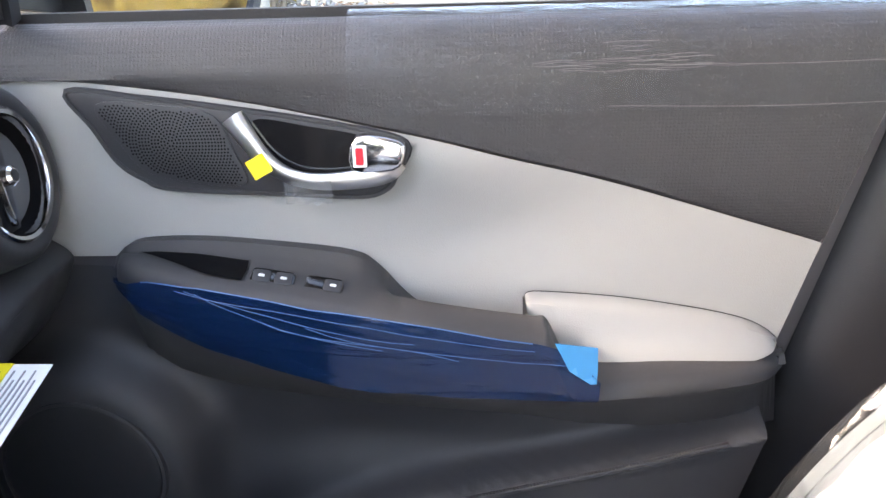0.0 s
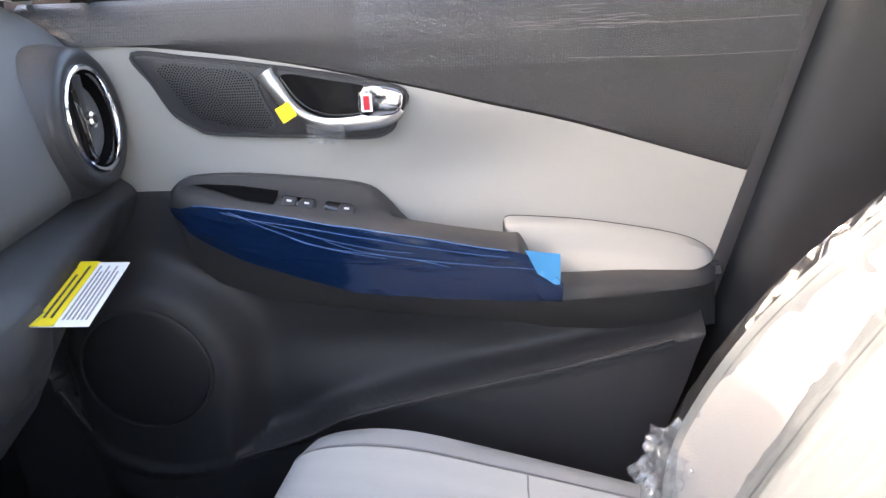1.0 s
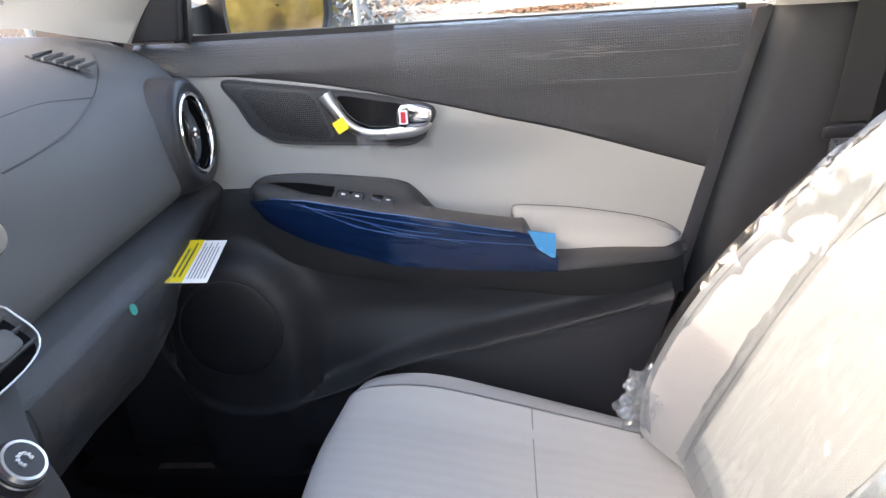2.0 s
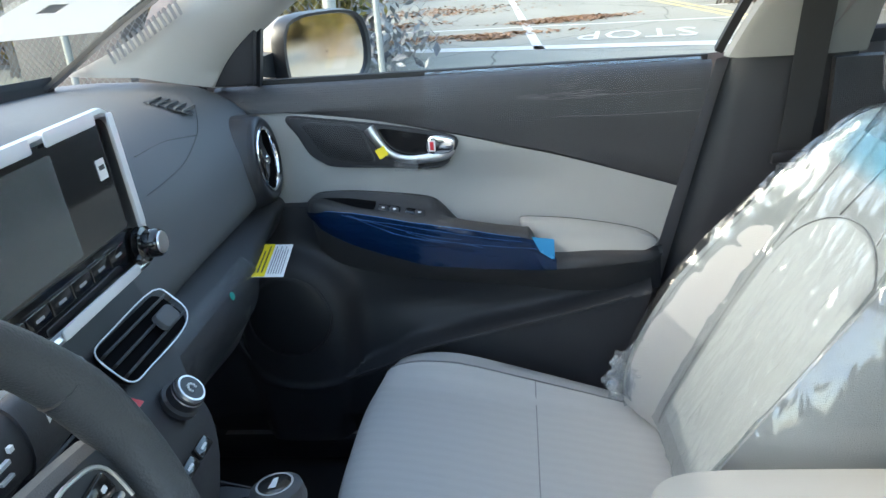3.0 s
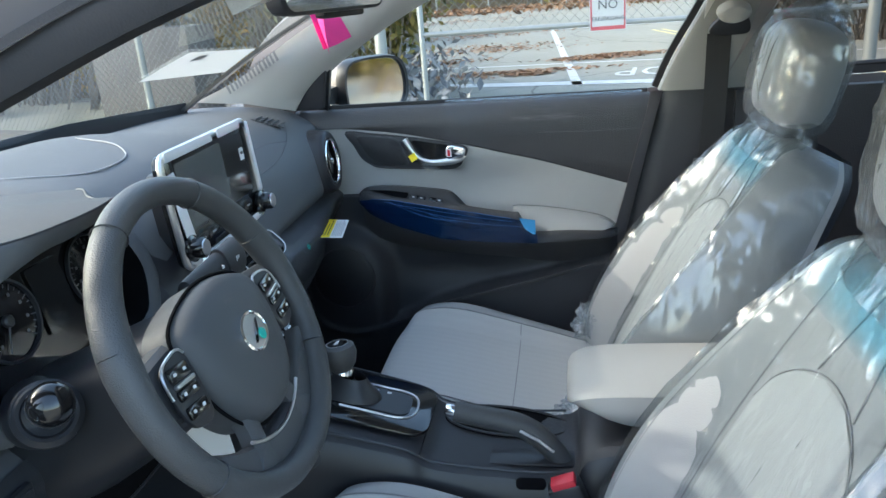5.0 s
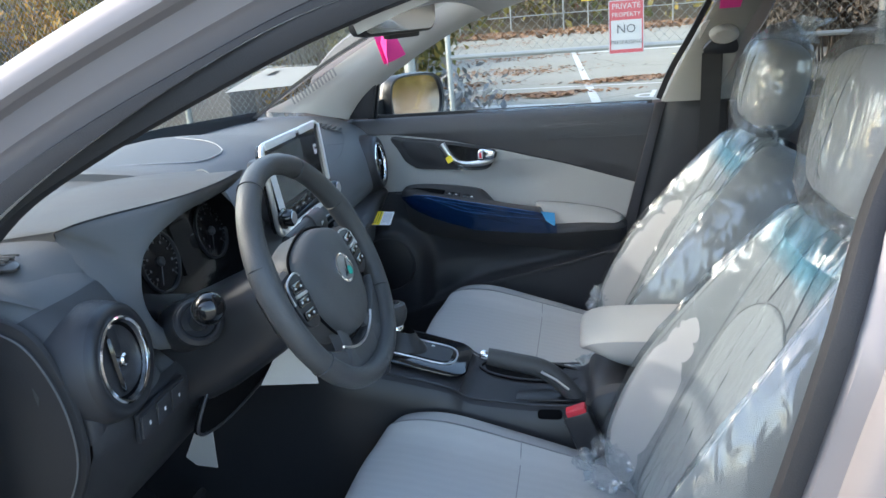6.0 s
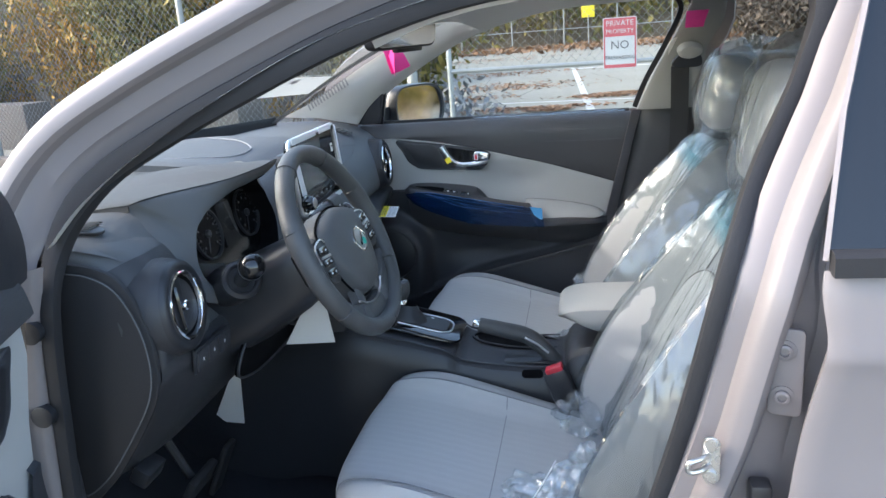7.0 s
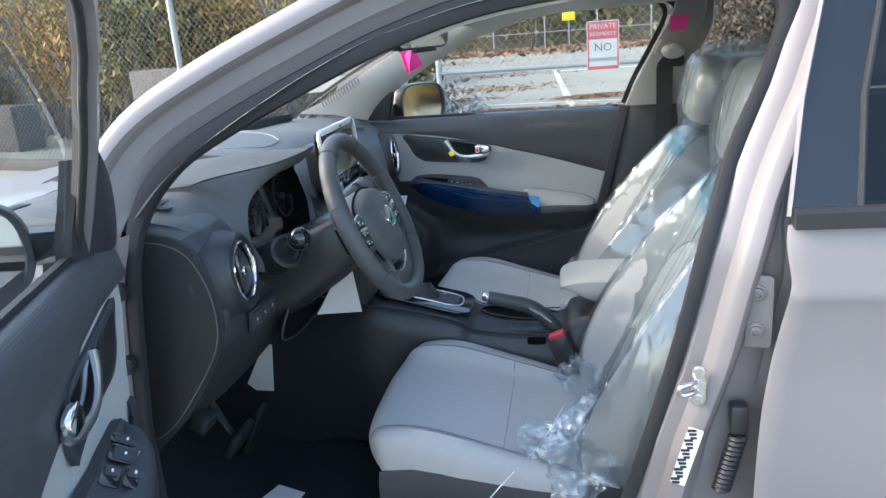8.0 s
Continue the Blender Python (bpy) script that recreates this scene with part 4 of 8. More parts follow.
striker = part("striker_plate", plate(round_rect(0.022, 0.066, 0.010), KM, 0.004, 0.001), STEEL, shell, "zinc steel striker plate")
for v in (0.023, -0.023):
    part("screw", lathe([(0.009, 0.004), (0.009, 0.008), (0.004, 0.009), (0.0, 0.008)], KM @ Matrix.Translation((0, v, 0)), 12), STEEL, striker)
part("striker_loop", tube(spline([KM @ Vector(q) for q in ((-0.002, 0.007, 0.002), (-0.010, 0.008, 0.016), (-0.020, 0.008, 0.026), (-0.025, 0.004, 0.029), (-0.025, -0.004, 0.029), (-0.020, -0.008, 0.026), (-0.010, -0.008, 0.016), (-0.002, -0.007, 0.002))], 4), 0.0036), STEEL, striker)
label_plate = thing("pillar_label", (0.41, -0.85, 0.69), "white label of unreadable dark print on the pillar", "label")
LM = frame_of((0.408, -0.8505, 0.690), (-0.2, -1, 0.0), (0.28, 0, 1))
part("sheet", plate(round_rect(0.024, 0.108, 0.002), LM, 0.0008), PAPER, label_plate)
for k in range(17):
    part("print_bar", box(LM @ Vector((0.002 * ((k * 7) % 3 - 1), 0.050 - 0.0063 * k, 0.0012)), (0.021 - 0.004 * (k % 3), 0.0006, 0.0046), 0, None), BLACK, label_plate)
boot = thing("wiring_boot", (0.5, -0.83, 0.70), "ribbed black rubber wiring boot in the door gap", "wiring boot")
part("plug", box((0.488, -0.838, 0.755), (0.028, 0.03, 0.05), 0.006), BLACK, boot)
for k in range(12):
    part("rib", lathe([(0.012, -0.004), (0.016, 0.0), (0.012, 0.004)], Matrix.Translation((0.487 - 0.002 * k, -0.842, 0.722 - 0.0085 * k)), 12), BLACK, boot)
for q in ((-0.557, -0.829, 0.980), (-0.571, -0.829, 0.839)):
    part("blind_plug", lathe([(0.018, -0.012), (0.018, 0.0015), (0.015, 0.0025), (0.0, 0.003)], frame_of(q, (0.1, -1, 0)), 20), BLACK, shell, "black rubber blind plug")


# ---- dashboard ----
dash = thing("dashboard", (-0.5, 0, 0.9), "dark grey soft-touch car dashboard", "dashboard", CAR)
# stations across the car: y, then (x, z) from the windscreen's foot over the top and down the face
PASS = [(-0.95, 1.085), (-0.80, 1.105), (-0.64, 1.105), (-0.53, 1.092), (-0.455, 1.055), (-0.415, 1.00), (-0.402, 0.94), (-0.405, 0.90), (-0.425, 0.875)]
MIDD = [(-1.0, 1.10), (-0.84, 1.128), (-0.68, 1.125), (-0.56, 1.108), (-0.49, 1.07), (-0.44, 1.02), (-0.42, 0.95), (-0.41, 0.90), (-0.42, 0.875)]
DRIV = [(-0.90, 1.09), (-0.80, 1.10), (-0.66, 1.098), (-0.56, 1.085), (-0.485, 1.060), (-0.455, 1.01), (-0.442, 0.96), (-0.425, 0.91), (-0.412, 0.88)]
ENDD = [(-0.90, 1.08), (-0.80, 1.09), (-0.66, 1.09), (-0.56, 1.078), (-0.492, 1.058), (-0.438, 1.0), (-0.417, 0.95), (-0.410, 0.91), (-0.410, 0.88)]
VENTD = [(-0.90, 1.09), (-0.80, 1.10), (-0.66, 1.098), (-0.56, 1.087), (-0.470, 1.066), (-0.425, 1.015), (-0.406, 0.965), (-0.402, 0.92), (-0.408, 0.882)]
WELL = [(-0.94, 1.09), (-0.82, 1.105), (-0.70, 1.10), (-0.60, 1.085), (-0.575, 1.05), (-0.57, 1.00), (-0.54, 0.95), (-0.45, 0.91), (-0.412, 0.88)]


def station(y, pts, dx=0.0, dz=0.0):
    return [Vector((x + dx, y, z + dz)) for x, z in spline_xz(pts)]


def spline_xz(pts, n=4):
    return [(q.x, q.z) for q in spline([(x, 0, z) for x, z in pts], n)]


rows = [station(-0.737, ENDD, -0.016, -0.012), station(-0.732, ENDD), station(-0.70, VENTD), station(-0.664, VENTD, 0.003), station(-0.615, VENTD), station(-0.560, DRIV), station(-0.535, WELL), station(-0.40, WELL), station(-0.19, WELL), station(-0.165, MIDD), station(0.0, MIDD), station(0.24, MIDD), station(0.40, PASS),
        station(0.60, PASS), station(0.72, PASS, -0.004), station(0.742, PASS, -0.015, -0.01), station(0.75, PASS, -0.04, -0.03)]
PAD = smooth_rows(rows, 4)
part("upper_pad", loft(PAD), DASH, dash)
# Dark sheet over the pad paints the shade on its driver-side face.
part("driver_face_shade", loft([[q + Vector((0.0025, -0.0005, 0.0005)) for q in r[17:]] for r in PAD if r[0].y < -0.60]), DARK, dash, "dash face under the top, darkened for shade")


# lower face, glovebox and knee panel
LOWP = [(-0.425, 0.878), (-0.392, 0.862), (-0.372, 0.846), (-0.368, 0.815), (-0.385, 0.765), (-0.44, 0.70), (-0.60, 0.66)]
LOWD = [(-0.415, 0.888), (-0.402, 0.868), (-0.405, 0.84), (-0.422, 0.79), (-0.455, 0.73), (-0.52, 0.66), (-0.60, 0.61)]
LOWE = [(-0.425, 0.878), (-0.402, 0.862), (-0.400, 0.845), (-0.425, 0.80), (-0.47, 0.755), (-0.55, 0.71), (-0.66, 0.68)]
LOWS = [(-0.410, 0.888), (-0.410, 0.868), (-0.418, 0.845), (-0.452, 0.79), (-0.50, 0.73), (-0.55, 0.67), (-0.62, 0.62)]
rows = [station(-0.734, LOWS, -0.004), station(-0.70, LOWS, 0.006)] + [station(y, LOWD) for y in (-0.58, -0.2)] + [station(y, LOWP) for y in (0.12, 0.3, 0.46)] + [station(y, LOWE) for y in (0.66, 0.70, 0.74)]
part("lower_panel", loft(smooth_rows(rows, 3)), DARK, dash, "black grained lower panel")
gl = [(x + 0.004, z) for x, z in spline_xz(LOWP[2:6], 4)]
part("glovebox_lid", loft([[(x - (0.012 if y in (0.14, 0.46) else 0), y, z) for x, z in gl] for y in (0.14, 0.148, 0.3, 0.42, 0.452, 0.46)]), DARK, dash, "black glovebox lid")
part("glovebox_seam", tube([(-0.374, 0.14, 0.848), (-0.376, 0.46, 0.848), (-0.398, 0.64, 0.848)], 0.0022, 6), BLACK, dash)
strip = thing("clear_film_strip", (-0.37, 0.3, 0.83), "strip of clear film over the glovebox seam", "protective film")
part("sheet", loft([[(x + 0.007 + 0.001 * noise.noise(Vector((y * 30, z * 60, 2))), y, z + 0.001) for x, z in spline_xz(LOWP[1:5], 4)] for y in np.linspace(0.13, 0.45, 24)]), CLEAR, strip, sharp=70)
# driver's end cap
CAP = spline([(-0.62, 0.62), (-0.60, 0.85), (-0.58, 1.05), (-0.52, 1.064), (-0.455, 1.044), (-0.424, 0.995), (-0.408, 0.925), (-0.412, 0.854), (-0.448, 0.782), (-0.534, 0.67)], 5, closed=True)
EM = Matrix(((1, 0, 0, 0), (0, 0, -1, -0.746), (0, 1, 0, 0), (0, 0, 0, 1)))
part("end_cap", plate([(q.x, q.y) for q in CAP], EM, 0.008, 0.003), CAPGREY, dash, "black plastic end cap")
IN = spline([(-0.60, 0.66), (-0.585, 0.85), (-0.565, 1.03), (-0.52, 1.050), (-0.462, 1.030), (-0.432, 0.985), (-0.417, 0.925), (-0.421, 0.858), (-0.455, 0.79), (-0.540, 0.68)], 5, closed=True)
part("fuse_cover", plate([(q.x, q.y) for q in IN], EM @ Matrix.Translation((0, 0, 0.006)), 0.006, 0.003), RUBBER, dash)
# Thin dash-grey line paints the highlight along the fuse cover's groove.
part("fuse_groove_highlight", tube([(q.x, -0.7585, q.y) for q in IN], 0.0014, 6, True, (0, 1, 0)), DASH, dash)
# stitched speaker mound in the middle of the top
arc = spline([(-0.80, -0.14, 1.129), (-0.66, -0.11, 1.126), (-0.585, -0.051, 1.116), (-0.577, 0.034, 1.114), (-0.596, 0.095, 1.118), (-0.661, 0.158, 1.127), (-0.769, 0.207, 1.132)], 8)
part("stitching", tube(arc, 0.0016, 6), INK, dash, "pale stitching line")
part("pad_seam", tube(spline([(-0.507, 0.644, 1.084), (-0.478, 0.596, 1.070), (-0.451, 0.529, 1.052), (-0.438, 0.473, 1.040), (-0.430, 0.413, 1.028), (-0.431, 0.350, 1.021), (-0.435, 0.296, 1.017)], 6), 0.0013, 6), BLACK, dash)
part("pad_seam", tube(spline([(-0.465, 0.343, 1.059), (-0.461, 0.421, 1.059), (-0.453, 0.467, 1.054), (-0.446, 0.509, 1.048)], 6), 0.0011, 6), BLACK, dash)
# demister outlets
demist = [(-0.052, -0.024), (0.0, -0.034), (0.052, -0.022), (0.050, 0.0), (0.0, 0.026), (-0.046, 0.030)]
rows = []
for (xa, ya, za), (xb, yb, zb) in (((-0.84, -0.62, 1.092), (-0.84, -0.725, 1.080)), ((-0.70, -0.606, 1.104), (-0.70, -0.727, 1.092)), ((-0.60, -0.590, 1.108), (-0.60, -0.729, 1.092)), ((-0.524, -0.577, 1.106), (-0.530, -0.729, 1.080)), ((-0.480, -0.592, 1.074), (-0.480, -0.720, 1.066)), ((-0.448, -0.600, 1.035), (-0.440, -0.700, 1.040))):
    rows.append([Vector((xa + (xb - xa) * f, ya + (yb - ya) * f, za + (zb - za) * f - 0.004 * math.sin(math.pi * f))) for f in np.linspace(0, 1, 7)])
part("shoulder", loft(smooth_rows(rows, 4)), DASH, dash)
DM = frame_of((-0.575, -0.648, 1.0975), (0.10, -0.10, 1), (0, 1, 0)) @ Matrix.Scale(0.95, 4)
part("demister_frame", plate(spline_loop(demist, 3), DM, 0.004, 0.002), BLACK, dash, "black demister outlet")
for k in range(5):
    part("demister_fin", box(DM @ Vector((0.004 * k - 0.006, -0.020 + 0.0100 * k, 0.004)), (0.078 - 0.008 * k, 0.0026, 0.004), 0.001, (15, 0, 0)), DASH, dash)
for s, x, y, z, w in ((1, -0.50, 0.565, 1.084, 1),):
    DM = frame_of((x, y, z), (0.30, 0, 1), (0, 1, 0)) @ Matrix.Scale(0.8, 4)
    part("demister_frame", plate([(-0.055, -0.022), (0.05, -0.022), (0.0, 0.032), (-0.055, 0.036)], DM, 0.003, 0.0015), BLACK, dash, "black demister outlet")
    for k in range(5):
        part("demister_fin", box(DM @ Vector((-0.042 + 0.018 * k, 0.002, 0.004)), (0.004, 0.045, 0.006), 0.001, (0, 20, 0)), DASH, dash)


def round_vent(c, normal, parent_label):
    v = thing("air_vent", c, parent_label, "air vent", "round dashboard vents")
    m = frame_of(c, normal) @ Matrix.Scale(0.82, 4)
    part("pod", lathe([(0.108, -0.085), (0.103, -0.030), (0.096, -0.004), (0.086, 0.006), (0.070, 0.007)], m, 44), DARK, v)
    part("bezel", lathe([(0.097, -0.008), (0.094, 0.003), (0.087, 0.009), (0.080, 0.010), (0.073, 0.007)], m, 44), BLACK, v, "satin black vent bezel")
    part("trim_ring", lathe([(0.073, 0.002), (0.072, 0.009), (0.069, 0.011), (0.065, 0.009), (0.063, 0.002), (0.063, -0.01)], m, 44), CHROME, v, "bright chrome ring")
    part("throat", lathe([(0.064, 0.004), (0.058, -0.02), (0.03, -0.045), (0.0, -0.05)], m, 36), RECESS_SHADE, v)
    part("blade", box(m @ Vector((-0.004, 0, -0.006)), (0.006, 0.020, 0.098), 0.002, None), BLACK, v)
    b = plate(spline_loop([(-0.016, -0.05), (0.014, -0.045), (0.022, 0.0), (0.014, 0.045), (-0.016, 0.05), (-0.026, 0.0)]), m @ Matrix.Translation((0, 0, -0.012)) @ pose(0, 0, 0, 0, 28, 0), 0.006, 0.002)
    part("blade", b, PIANO, v, "gloss black swivel blade")
    part("knob", lathe([(0.011, -0.004), (0.011, 0.006), (0.008, 0.009), (0.0, 0.0095)], m, 20), CHROME, v)
    part("knob_face", lathe([(0.0065, 0.0098), (0.0, 0.0102)], m, 16), BLACK, v)
    return v


round_vent((-0.396, 0.664, 0.963), (1, 0.04, 0.10), "round air vent with chrome ring at the dashboard end")
round_vent((-0.396, -0.664, 0.963), (1, 0.10, 0.10), "round air vent with chrome ring at the dashboard end")

# centre stack
STACK = [(-0.43, 1.01), (-0.405, 0.97), (-0.378, 0.93), (-0.340, 0.89), (-0.312, 0.855), (-0.294, 0.82), (-0.292, 0.77), (-0.305, 0.70)]
stack = thing("centre_stack", (-0.38, 0.03, 0.85), "dark centre stack with vents and climate knobs", "centre console", CAR)
rows = []
STACK_L, STACK_R = curve1([0.70, 0.80, 0.86, 0.92, 1.01], [-0.16, -0.17, -0.185, -0.20, -0.205]), curve1([0.70, 0.80, 0.86, 0.92, 1.01], [0.085, 0.09, 0.105, 0.165, 0.20])
for u, dx in ((0.0, -0.06), (0.012, -0.02), (0.05, -0.004), (0.3, 0), (0.7, 0), (0.93, -0.004), (0.985, -0.02), (1.0, -0.06)):
    rows.append([(x + dx, STACK_L(z) + (STACK_R(z) - STACK_L(z)) * u, z) for x, z in spline_xz(STACK, 3)])
part("facia", loft(rows), DARK, stack)
STN = Vector((0.72, 0, 0.69))


def stack_m(y, z):
    pts = spline_xz(STACK, 6)
    x = float(np.interp(-z, [-q[1] for q in pts], [q[0] for q in pts]))
    return frame_of((x + 0.004, y, z), STN)


for y0, half in ((-0.105, 0.076), (0.074, 0.074)):
    m = stack_m(y0, 0.917)
    part("vent_bezel", joined(*[tube([m @ Vector((a, b, 0.016)) for a, b in spline_loop([(-half, -0.024), (-half * 0.5, -0.027), (half * 0.5, -0.028), (half, -0.018), (half + 0.006, 0.006), (half - 0.008, 0.028), (-half * 0.5, 0.028), (-half, 0.024), (-half - 0.006, 0.0)], 4)], 0.0010, 6, True, STN)]), SATIN, stack, "satin silver vent bezel")
    # Raised near-black plate paints the shade of the vent's depth.
    part("vent_throat_shade", plate(round_rect(2 * half + 0.002, 0.052, 0.018), m @ Matrix.Translation((0, 0, 0.004)), 0.007, 0.001), RECESS_SHADE, stack)
    for k in range(3):
        sl = box((0, 0, 0), (2 * half - 0.006, 0.003, 0.010), 0.001)
        bmesh.ops.transform(sl, matrix=m @ Matrix.Translation((0, -0.015 + 0.015 * k, 0.014)), verts=sl.verts)
        part("vent_slat", sl, DARK, stack)
    part("vent_tab", plate(round_rect(0.036, 0.022, 0.007), m @ Matrix.Translation((0.035, -0.004, 0.018)), 0.008, 0.003), DASH, stack)
for y0, z0, r in ((0.036, 0.862, 0.019), (-0.105, 0.862, 0.019)):
    m = stack_m(y0, z0)
    part("climate_knob", lathe([(r + 0.004, 0), (r + 0.004, 0.006), (r, 0.008), (r, 0.022), (r - 0.004, 0.026), (r - 0.010, 0.026)], m, 30), BLACK, stack)
    part("knob_ring", lathe([(r + 0.0005, 0.018), (r - 0.0025, 0.027), (r - 0.0048, 0.0272)], m, 30), SATIN, stack, "satin silver knob ring")
    part("knob_face", lathe([(r - 0.0046, 0.0268), (0.0, 0.027)], m, 30), BLACK, stack)
    for k in range(8):
        a = radians(-120 + 34 * k)
        part("knob_mark", box(m @ Vector(((r - 0.014) * math.sin(a), (r - 0.014) * math.cos(a), 0.0272)), (0.0025, 0.0025, 0.0015), 0), WHITEMARK, stack)
m = stack_m(0.02, 0.885)
part("hazard_button", plate([(-0.014, -0.010), (0.014, -0.010), (0.0, 0.014)], stack_m(-0.015, 0.892) @ Matrix.Translation((0, 0, 0.002)), 0.004, 0.001), RED, stack, "red hazard light button")
for k in range(4):
    part("climate_button", plate(round_rect(0.030, 0.014, 0.003), stack_m(-0.09 + 0.036 * k, 0.815), 0.005, 0.001), PIANO, stack)
    part("button_mark", plate(round_rect(0.012, 0.003, 0.001), stack_m(-0.09 + 0.036 * k, 0.815) @ Matrix.Translation((0, 0, 0.0055)), 0.0005), WHITEMARK, stack)

# head unit
unit = thing("touchscreen", (-0.38, 0, 1.07), "dashboard touchscreen still edged with white transit tape", "screen", CAR)
UC, UN = Vector((-0.380, 0.000, 1.070)), Vector((1, 0.02, 0.08))
UM = frame_of(UC, UN)
part("housing", plate(round_rect(0.326, 0.176, 0.02), UM @ Matrix.Translation((0, 0, -0.014)), 0.014, 0.004), PIANO, unit)
part("mount", plate(round_rect(0.25, 0.13, 0.02), UM @ Matrix.Translation((0.01, -0.01, -0.06)), 0.046, 0.004), BLACK, unit)
part("silver_frame", joined(tube([UM @ Vector((a, b, 0.0)) for a, b in round_rect(0.328, 0.176, 0.02)], 0.006, 8, True, UN)), SATIN, unit, "satin silver screen frame")
part("display", plate(round_rect(0.265, 0.120, 0.005), UM @ Matrix.Translation((0.0, 0.022, 0.001)), 0.0015), SCREEN, unit, "black reflective display")
part("display_edge", joined(tube([UM @ Vector((a, b + 0.022, 0.0012)) for a, b in round_rect(0.267, 0.122, 0.006)], 0.0014, 6, True, UN)), BLACK, unit)
part("tape_strip", plate(round_rect(0.165, 0.015, 0.003), UM @ Matrix.Translation((-0.075, 0.086, 0.006)), 0.002, 0.0008), TAPE, unit, "white transit tape")
part("tape_strip", plate(round_rect(0.095, 0.015, 0.003), UM @ Matrix.Translation((0.078, 0.086, 0.006)), 0.002, 0.0008), TAPE, unit, "white transit tape")
part("tape_strip", plate([(-0.166, 0.06), (-0.142, 0.062), (-0.124, -0.062), (-0.128, -0.098), (-0.146, -0.096), (-0.150, -0.082), (-0.160, -0.080), (-0.158, -0.068), (-0.150, -0.066)], UM @ Matrix.Translation((0, 0, 0.006)), 0.002, 0.0008), TAPE, unit, "torn white transit tape")
part("tape_strip", plate(round_rect(0.012, 0.13, 0.003), UM @ Matrix.Translation((0.158, 0.02, 0.006)), 0.002, 0.0008), TAPE, unit, "white transit tape")
part("tape_strip", plate(round_rect(0.16, 0.012, 0.003), UM @ Matrix.Translation((0.04, -0.085, 0.006)), 0.002, 0.0008), TAPE, unit, "white transit tape")
part("screen_protector", plate(round_rect(0.165, 0.105, 0.003), UM @ Matrix.Translation((-0.045, 0.018, 0.0027)), 0.0005), HAZE, unit, "hazy loose screen protector")
part("screen_sticker", plate(round_rect(0.017, 0.022, 0.001), UM @ Matrix.Translation((0.117, 0.033, 0.0028)), 0.0006), PAPER, unit, "small white sticker with dark print")
part("sticker_print", plate(round_rect(0.011, 0.005, 0.0005), UM @ Matrix.Translation((0.117, 0.035, 0.0036)), 0.0003), BLACK, unit)
for s in (-1, 1):
    m = UM @ Matrix.Translation((0.146 if s > 0 else -0.146, -0.066 if s > 0 else -0.058, 0.002))
    part("rotary_knob", lathe([(0.021, 0), (0.021, 0.008), (0.0165, 0.010), (0.0165, 0.024), (0.014, 0.027), (0.0, 0.0275)], m, 28), PIANO, unit)
    part("knob_cap", lathe([(0.0140, 0.012), (0.0140, 0.026), (0.0120, 0.0290), (0.0, 0.0295)], m, 28), SATIN, unit, "silver grey knob cap")
for k in range(6):
    m = UM @ Matrix.Translation((-0.095 + 0.038 * k, -0.058, 0.001))
    part("media_button", plate(round_rect(0.036, 0.017, 0.002), m, 0.002, 0.0008), PIANO, unit)
    part("button_mark", plate(round_rect(0.013, 0.003, 0.0008), m @ Matrix.Translation((0, 0, 0.0023)), 0.0003), INK, unit)

# instrument hood and cluster
hood = thing("instrument_cluster", (-0.5, -0.36, 1.05), "hooded black instrument cluster with round dials", "instrument cluster", CAR)
YC = -0.36
# half rings from the brow's middle to the driver's side and down: the outer crease and the edge of the recess
CREASE = [(-0.336, -0.36, 1.152), (-0.344, -0.395, 1.147), (-0.370, -0.420, 1.139), (-0.40, -0.445, 1.132), (-0.445, -0.490, 1.128), (-0.48, -0.543, 1.127), (-0.51, -0.574, 1.121), (-0.522, -0.580, 1.108), (-0.455, -0.605, 1.05), (-0.420, -0.595, 0.97), (-0.412, -0.53, 0.915), (-0.41, -0.36, 0.895)]
RECESS = [(-0.358, -0.36, 1.126), (-0.368, -0.378, 1.120), (-0.382, -0.395, 1.113), (-0.40, -0.424, 1.106), (-0.42, -0.484, 1.086), (-0.425, -0.519, 1.068), (-0.426, -0.531, 1.056), (-0.425, -0.541, 1.040), (-0.42, -0.555, 1.005), (-0.415, -0.545, 0.967), (-0.41, -0.508, 0.94), (-0.41, -0.36, 0.93)]


def both_sides(half, narrow=0.82):
    """A half ring and its mirror image about the cluster's middle, the far side a little narrower."""
    far = [(x, YC + (YC - y) * narrow, z) for x, y, z in half[-2:0:-1]]
    return [Vector(q) for q in spline(half + far, 4, closed=True)]


crease_ring, recess_ring = both_sides(CREASE), both_sides(RECESS)
CC = Vector((-0.46, YC + 0.02, 1.02))
brow = [crease_ring]
for f, push in ((0.08, 0.004), (0.25, 0.007), (0.5, 0.008), (0.75, 0.006), (0.92, 0.003), (1.0, 0.0)):
    brow.append([p.lerp(q, f) + Vector((push, 0, 0.3 * push)) for p, q in zip(crease_ring, recess_ring)])
part("brow", loft(brow, closed=True), DASH, hood, "soft grey brow round the recess")
# Near-black colour adds to the shade inside the cluster recess.
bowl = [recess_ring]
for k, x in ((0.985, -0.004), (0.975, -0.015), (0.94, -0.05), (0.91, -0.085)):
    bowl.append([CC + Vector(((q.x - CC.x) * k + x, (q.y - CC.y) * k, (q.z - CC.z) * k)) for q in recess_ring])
part("recess", loft(bowl, closed=True), RECESS_SHADE, hood, "cluster recess with its shade painted near-black")
n_up = 7 * 4
upper = crease_ring[-n_up:] + crease_ring[:n_up + 1]
first, last = upper[0], upper[-1]
upper = [first + Vector((0, 0.012, -0.05))] + upper + [last + Vector((0, -0.012, -0.05))]
top = []
